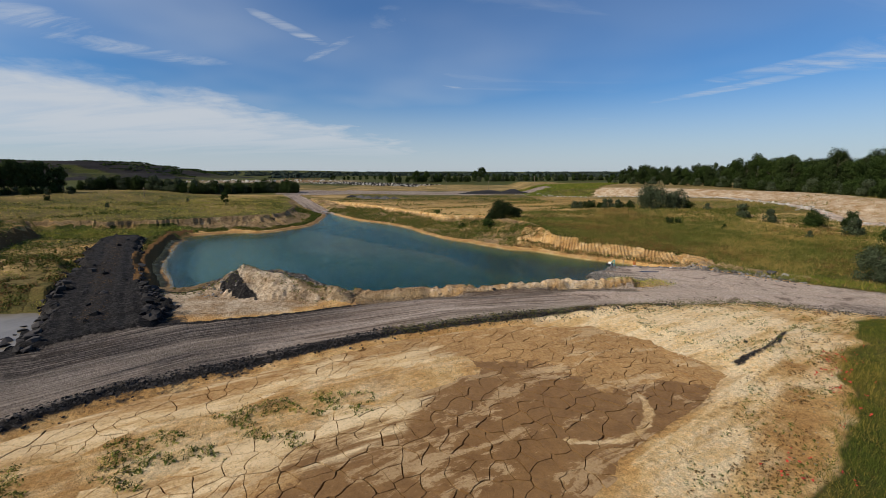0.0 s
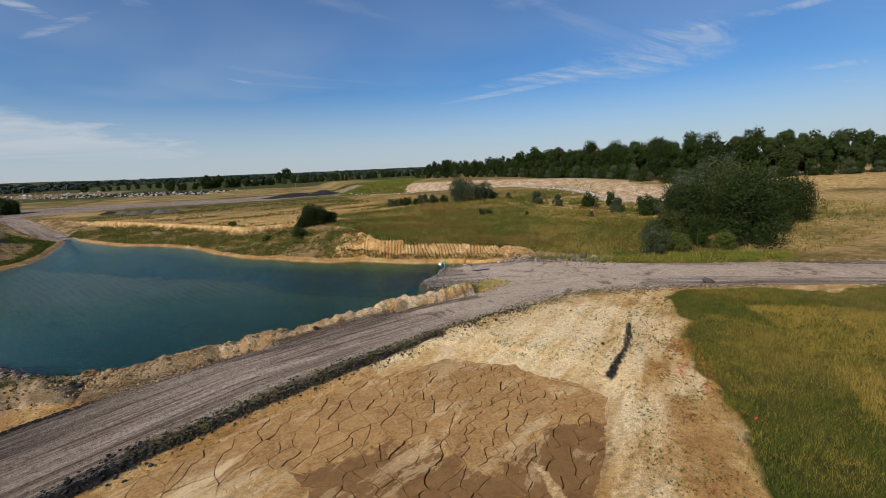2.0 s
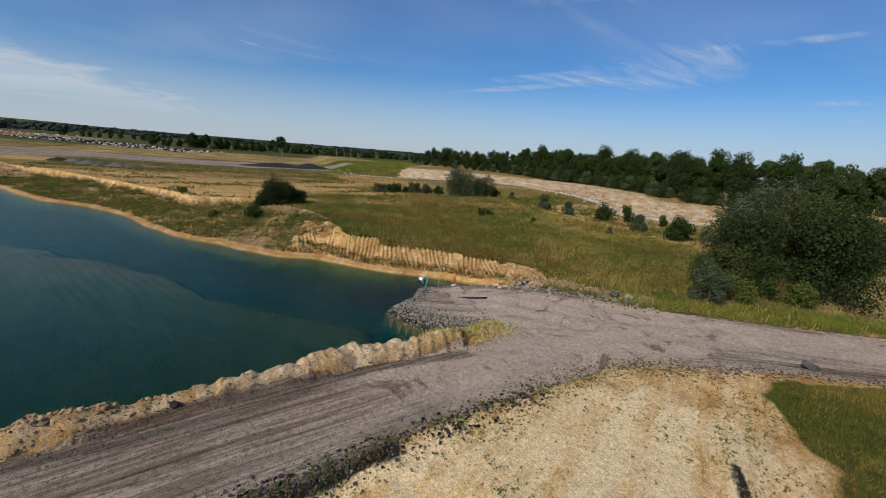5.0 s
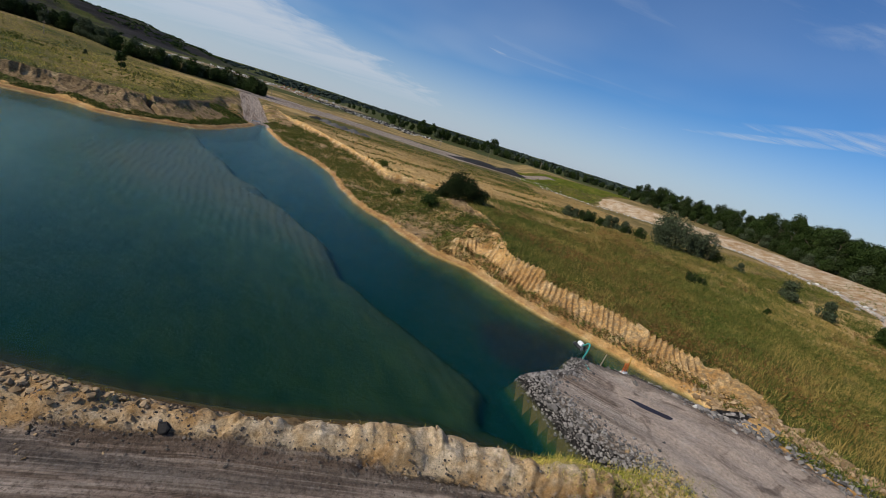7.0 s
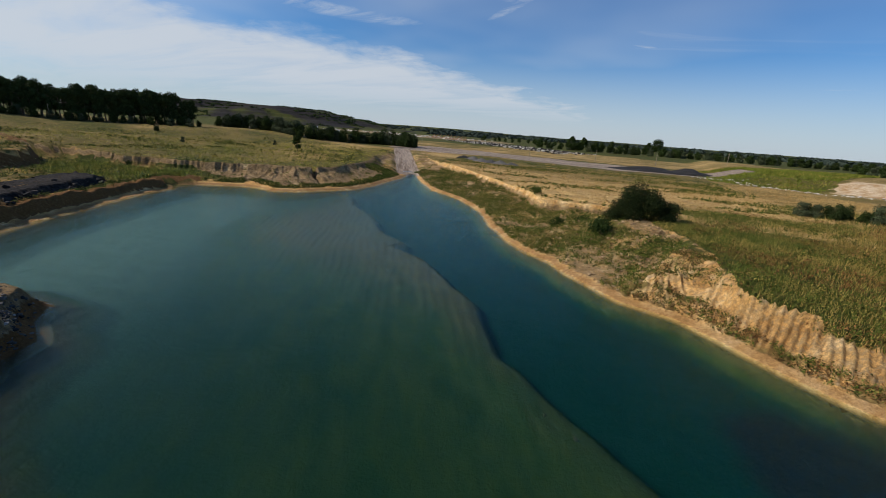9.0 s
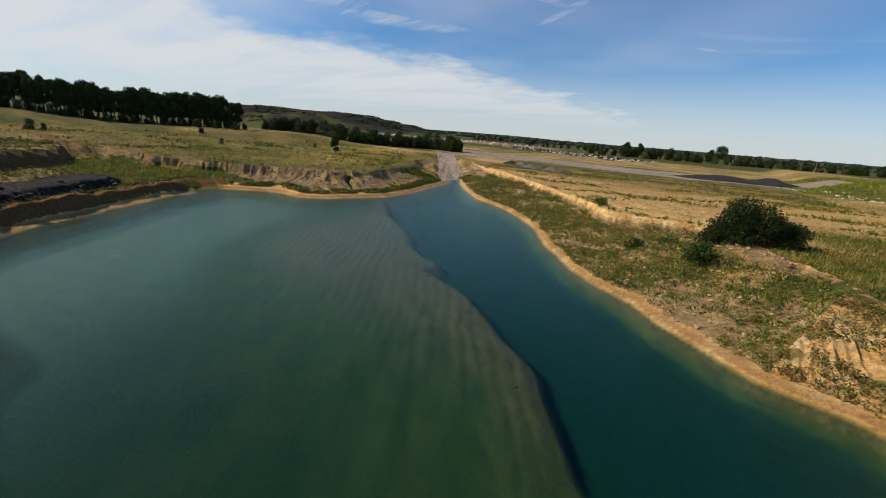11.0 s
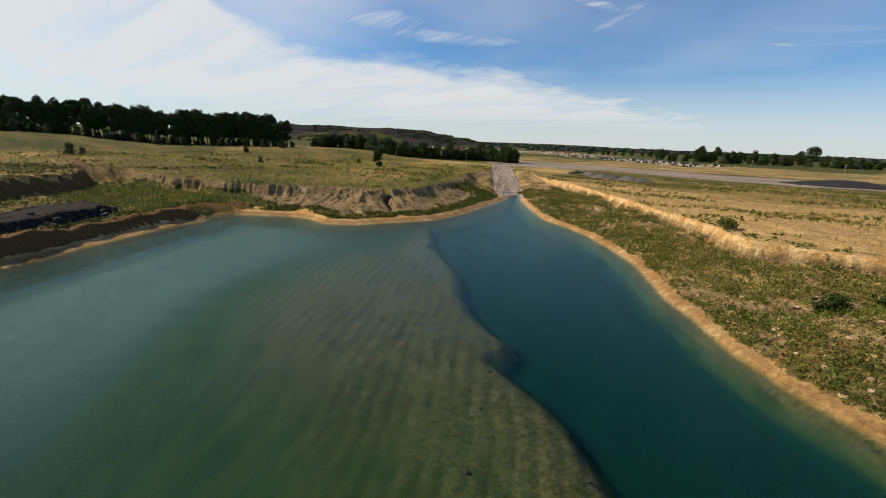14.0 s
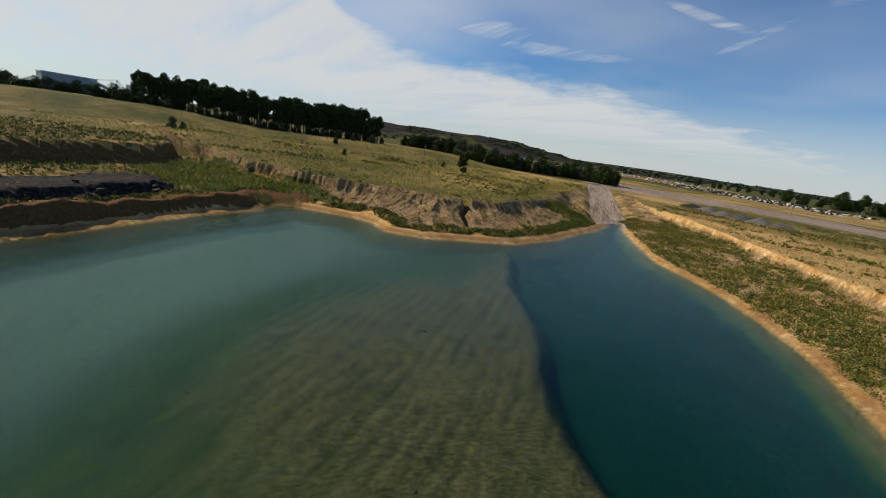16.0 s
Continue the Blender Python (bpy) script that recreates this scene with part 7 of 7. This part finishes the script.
def jetty_puddle():
    pts = []
    for k in range(20):
        a = k / 20 * 2 * math.pi
        pts.append((27.9 + 1.15 * math.cos(a) * (1 + 0.2 * math.sin(3 * a)), 55.1 - 1.0 * math.cos(a) * 0.75 + 0.33 * math.sin(a)))
    bm = bmesh.new()
    bm.faces.new([bm.verts.new((px, py, zat(px, py) + 0.02)) for px, py in pts])
    bmesh.ops.triangulate(bm, faces=bm.faces[:])
    me = bpy.data.meshes.new("puddle")
    bm.to_mesh(me)
    bm.free()
    me.materials.append(plain("wet_dark_mud", (0.03, 0.02, 0.014), 0.15, 0, 0.2))
    tagged(new("puddle", me), "dark wet patch on the gravel jetty", "puddle", kind="structure")


pump()
hose()
markers()
jetty_puddle()


# ---- far works ----
def coal_mound(x, y, lx, ly, h, seed, turn=0, label="small black coal heap beside the gravel yard"):
    n = 22
    u, v = np.meshgrid(np.linspace(-1, 1, n), np.linspace(-1, 1, n))
    r = np.hypot(u, v) + fbm(u + seed, v, 0.5, 3, seed) * 0.5
    z = h * np.clip(1.05 - r, -0.08, 1)
    z = z + fbm(u * 3 + seed, v * 3, 0.6, 3, seed) * h * 0.25 * (r < 1)
    idx = np.arange(n * n).reshape(n, n)
    q = np.stack([idx[:-1, :-1], idx[:-1, 1:], idx[1:, 1:], idx[1:, :-1]], -1).reshape(-1, 4)
    me = quad_mesh("coal_mound", np.stack([u.ravel() * lx, v.ravel() * ly, z.ravel()], 1), q, M_HEAPROCK)
    ob = tagged(new("coal_mound", me), label, "heap", "coal heaps")
    ob.matrix_world = pose(x, y, zat(x, y) - 0.05, 0, 0, turn)


for k, (x, y, lx, ly, h) in enumerate([(-43, 197, 3.2, 2.6, 1.0), (-38, 193, 3.4, 3, 1.3), (-34, 190, 3.2, 3, 1.2), (-30, 188, 3.4, 2.8, 1.3), (-26, 186.5, 3.4, 3, 1.2), (-22, 186, 3, 2.6, 1.0)]):
    coal_mound(x, y, lx, ly, h, k + 1, 20 * k)
coal_mound(24, 226, 17, 7, 1.7, 11, 8, "long black heap beside the gravel yard")
coal_mound(38, 229, 10, 6, 2.3, 12, 15, "tall black heap at the end of the gravel yard")


def pole(x, y, h):
    ob = thing("utility_pole", x, y, zat(x, y) - 0.3, "thin wooden utility pole beside the field", "pole", "poles along the field")
    bm = bmesh.new()
    tube(bm, (0, 0, 0), (0, 0, h), 0.12, 0.08, 8)
    part("shaft", bm, M_WOOD, ob)
    bm = bmesh.new()
    box(bm, 0, 0, h - 0.4, 1.1, 0.09, 0.09)
    part("crossarm", bm, M_WOOD, ob)


for x, y, h in [(-30, 262, 5.5), (2, 268, 6), (30, 275, 6), (62, 285, 6), (-84, 246, 5), (-168, 128, 5.0), (-118, 165, 4)]:
    pole(x, y, h)


def stone_yard():
    """Rows of stored stone and scrap beyond the yard, a few far dots each."""
    x, y = [], []
    for r in range(7):
        n = 150
        t = rng.random(n)
        x.append(-150 + 128 * t + r * 3 + rng.normal(size=n) * 1.5)
        y.append(452 - 120 * t + r * 9 + rng.normal(size=n) * 1.2)
    x, y = np.concatenate(x), np.concatenate(y)
    k = rng.random(len(x)) < 0.5
    rubble("stone_stacks", x[k], y[k], 0.4, 1.2, M_PALEROCK, "rows of pale stored stone in a far yard", seed=21, power=1.2)
    rubble("dark_stacks", x[~k], y[~k], 0.5, 1.5, M_COALROCK, "rows of dark scrap in a far yard", seed=22, power=1.2)
    x, y = rng.uniform(-330, -150, 160), rng.uniform(470, 640, 160)
    rubble("stone_stacks", x, y, 0.8, 2.2, M_PALEROCK, "pale stone stacks on a far bare yard", seed=23, power=1.2)


def orange_frames():
    for k in range(10):
        x, y = -196 + k * 5.2, 520 - k * 2.0
        ob = thing("parked_conveyor", x, y, zat(x, y), "orange parked conveyor frame in a far yard", "conveyor", "row of orange conveyors", turn=-20)
        bm = bmesh.new()
        tube(bm, (-1.5, 0, 0.4), (2.6, 0, 4.6), 0.35, 0.35, 6)
        part("boom", bm, M_RUST, ob)
        bm = bmesh.new()
        for sx in (-1.2, 0.6):
            tube(bm, (sx, -0.9, 0), (sx, 0, 2.2), 0.12, 0.12, 5)
            tube(bm, (sx, 0.9, 0), (sx, 0, 2.2), 0.12, 0.12, 5)
        part("legs", bm, M_RUST, ob)


def plant_works():
    """Pale works buildings, conveyor and white pillars beyond the western trees."""
    ob = thing("works_building", -338, 83.5, zat(-338, 83.5), "grey-blue works building beyond the trees", "building", turn=12)
    bm = bmesh.new()
    box(bm, 0, 0, 6, 10, 24, 12)
    part("wall", bm, M_CLAD, ob)
    bm = bmesh.new()
    box(bm, 0, 0, 12.2, 10.6, 24.6, 0.5)
    part("roof", bm, M_BRIGHTCLAD, ob)
    ob = thing("works_building", -296, 109, zat(-296, 109), "tall grey cladded hopper building beside the row", "building", turn=10)
    bm = bmesh.new()
    box(bm, 0, 0, 5.0, 7, 6, 10)
    part("wall", bm, M_CLAD, ob)
    bm = bmesh.new()
    box(bm, 0, 0, 10.2, 7.5, 6.5, 0.4)
    part("roof", bm, M_BRIGHTCLAD, ob)
    ob = thing("conveyor", -302, 100, zat(-302, 100), "grey steel conveyor with lattice mast", "conveyor", turn=0)
    bm = bmesh.new()
    tube(bm, (0, 9, 2), (0, -9, 10), 0.7, 0.7, 6)
    part("boom", bm, M_STEEL, ob)
    bm = bmesh.new()
    for a, b in [((0, 5, 0), (0, 2, 12)), ((0, -1, 0), (0, 2, 12)), ((0, 2, 12), (0, -9, 10)), ((0, 2, 12), (0, 9, 3)), ((0, 5, 0), (0, -1, 5)), ((0, -1, 0), (0, 5, 5))]:
        tube(bm, a, b, 0.16, 0.16, 5)
    part("mast", bm, M_STEEL, ob)
    for x, y, h in [(-126, 214, 5.2), (-119, 222, 4.6)]:
        ob = thing("white_pillar", x, y, zat(x, y), "thin white pillar standing in dark scrub", "pillar", "white pillars")
        bm = bmesh.new()
        tube(bm, (0, 0, 0), (0, 0, h), 0.45, 0.45, 12)
        part("shaft", bm, M_WHITE, ob)
        bm = bmesh.new()
        tube(bm, (0, 0, h), (0, 0, h + 0.2), 0.55, 0.55, 12)
        part("cap", bm, M_BRIGHTCLAD, ob)


def ramp_gate():
    ob = thing("barrier_board", -41.5, 145.5, zat(-41.5, 145.5), "low white barrier board at the foot of the ramp", "barrier", turn=60)
    for sx in (-1.2, 1.2):
        bm = bmesh.new()
        box(bm, sx, 0, 0.45, 0.1, 0.1, 0.9)
        part("post", bm, M_WOOD, ob)
    bm = bmesh.new()
    box(bm, 0, 0.07, 0.7, 2.8, 0.04, 0.22)
    part("board", bm, M_WHITE, ob)


stone_yard()
orange_frames()
plant_works()
ramp_gate()


def mud_plates():
    """Plates of dried mud, each with its own edge; cracks stay open between them."""
    pts = []
    for step, n, small in ((1.08, 37, False), (0.66, 62, True)):
        for i in range(-n, n):
            for j in range(4, n + 4):
                px, py = i * step + rng.uniform(-0.62, 0.62) * step + (j % 2) * 0.5 * step, j * step * 0.92 + rng.uniform(-0.6, 0.6) * step
                if (px * 0.75 + py * 0.65 + 2.4 * math.sin(px * 0.7) > 25.0) == small and px < 22 and rng.random() < 0.9:
                    pts.append((px, py))
    pts = np.array(pts)
    pair = rng.random(997) ** 2.0 * 0.026 + 0.012
    bsd, bnd, rsd = look_up(LAND["bs"], pts[:, 0], pts[:, 1]), look_up(LAND["band"], pts[:, 0], pts[:, 1]), look_up(LAND["rs"], pts[:, 0], pts[:, 1])
    ok = np.where((bsd > -0.3) & (rsd < -0.8) & (pts[:, 1] > 11))[0]
    ok = sorted(ok, key=lambda i: math.hypot(pts[i][0] - 6, pts[i][1] - 28))
    flat = SET["mud_flat"]
    rest_v, rest_f, off = [], [], 0
    for n, i in enumerate(ok):
        c = pts[i]
        d = np.hypot(*(pts - c).T)
        poly = [c + np.array(q) * 3.2 for q in ((-1, -1), (1, -1), (1, 1), (-1, 1))]
        for j in np.argsort(d)[1:22]:
            nrm = (pts[j] - c) / d[j]
            mid = (c + pts[j]) / 2 - nrm * pair[int(i + j) * 31 % 997]
            out = []
            for p, q in zip(poly, poly[1:] + poly[:1]):
                a, b = np.dot(p - mid, nrm), np.dot(q - mid, nrm)
                if a <= 0:
                    out.append(p)
                if (a < 0) != (b < 0):
                    out.append(p + (q - p) * a / (a - b))
            poly = out
        if len(poly) < 3:
            continue
        ring = []
        for p, q in zip(poly, poly[1:] + poly[:1]):
            ln = np.hypot(*(q - p))
            k = max(1, min(8, int(ln / 0.17)))
            ring += [p + (q - p) * t / k for t in range(k)]
        ring = np.array(ring)
        wv = np.stack([fbm(ring[:, 0], ring[:, 1], 0.9, 2, 131), fbm(ring[:, 0], ring[:, 1], 0.9, 2, 137)], 1) * 0.7
        ring = ring + wv
        cc = ring.mean(0)
        v = ring - cc
        ln = np.hypot(*v.T)[:, None]
        outer = v
        inner = v * (1 - 0.006 / ln)
        m = len(ring)
        top = 0.125 + rng.uniform(-0.012, 0.012)
        co = np.concatenate([np.c_[outer, np.zeros(m)], np.c_[inner, np.full(m, top)]])
        faces = []
        for a in range(m):
            b = (a + 1) % m
            faces.append((a, b, m + b, m + a))
        faces.append(tuple(range(m, 2 * m)))
        z = 1.0
        if n < 300:
            me = bpy.data.meshes.new("mud_plate")
            me.from_pydata(co.tolist(), [], faces)
            me.materials.append(M_MUD)
            o = hang("mud_plate", me, flat)
            o.matrix_world = pose(cc[0], cc[1], z, rng.normal() * 0.35, rng.normal() * 0.35)
        else:
            rest_v += (co + np.array([cc[0], cc[1], z])).tolist()
            rest_f += [tuple(q + off for q in f) for f in faces]
            off += len(co)
    if rest_v:
        me = bpy.data.meshes.new("mud_plates")
        me.from_pydata(rest_v, [], rest_f)
        me.materials.append(M_MUD)
        tagged(hang("mud_plates", me, flat), kind="stuff")
    return len(ok)


mud_plates()
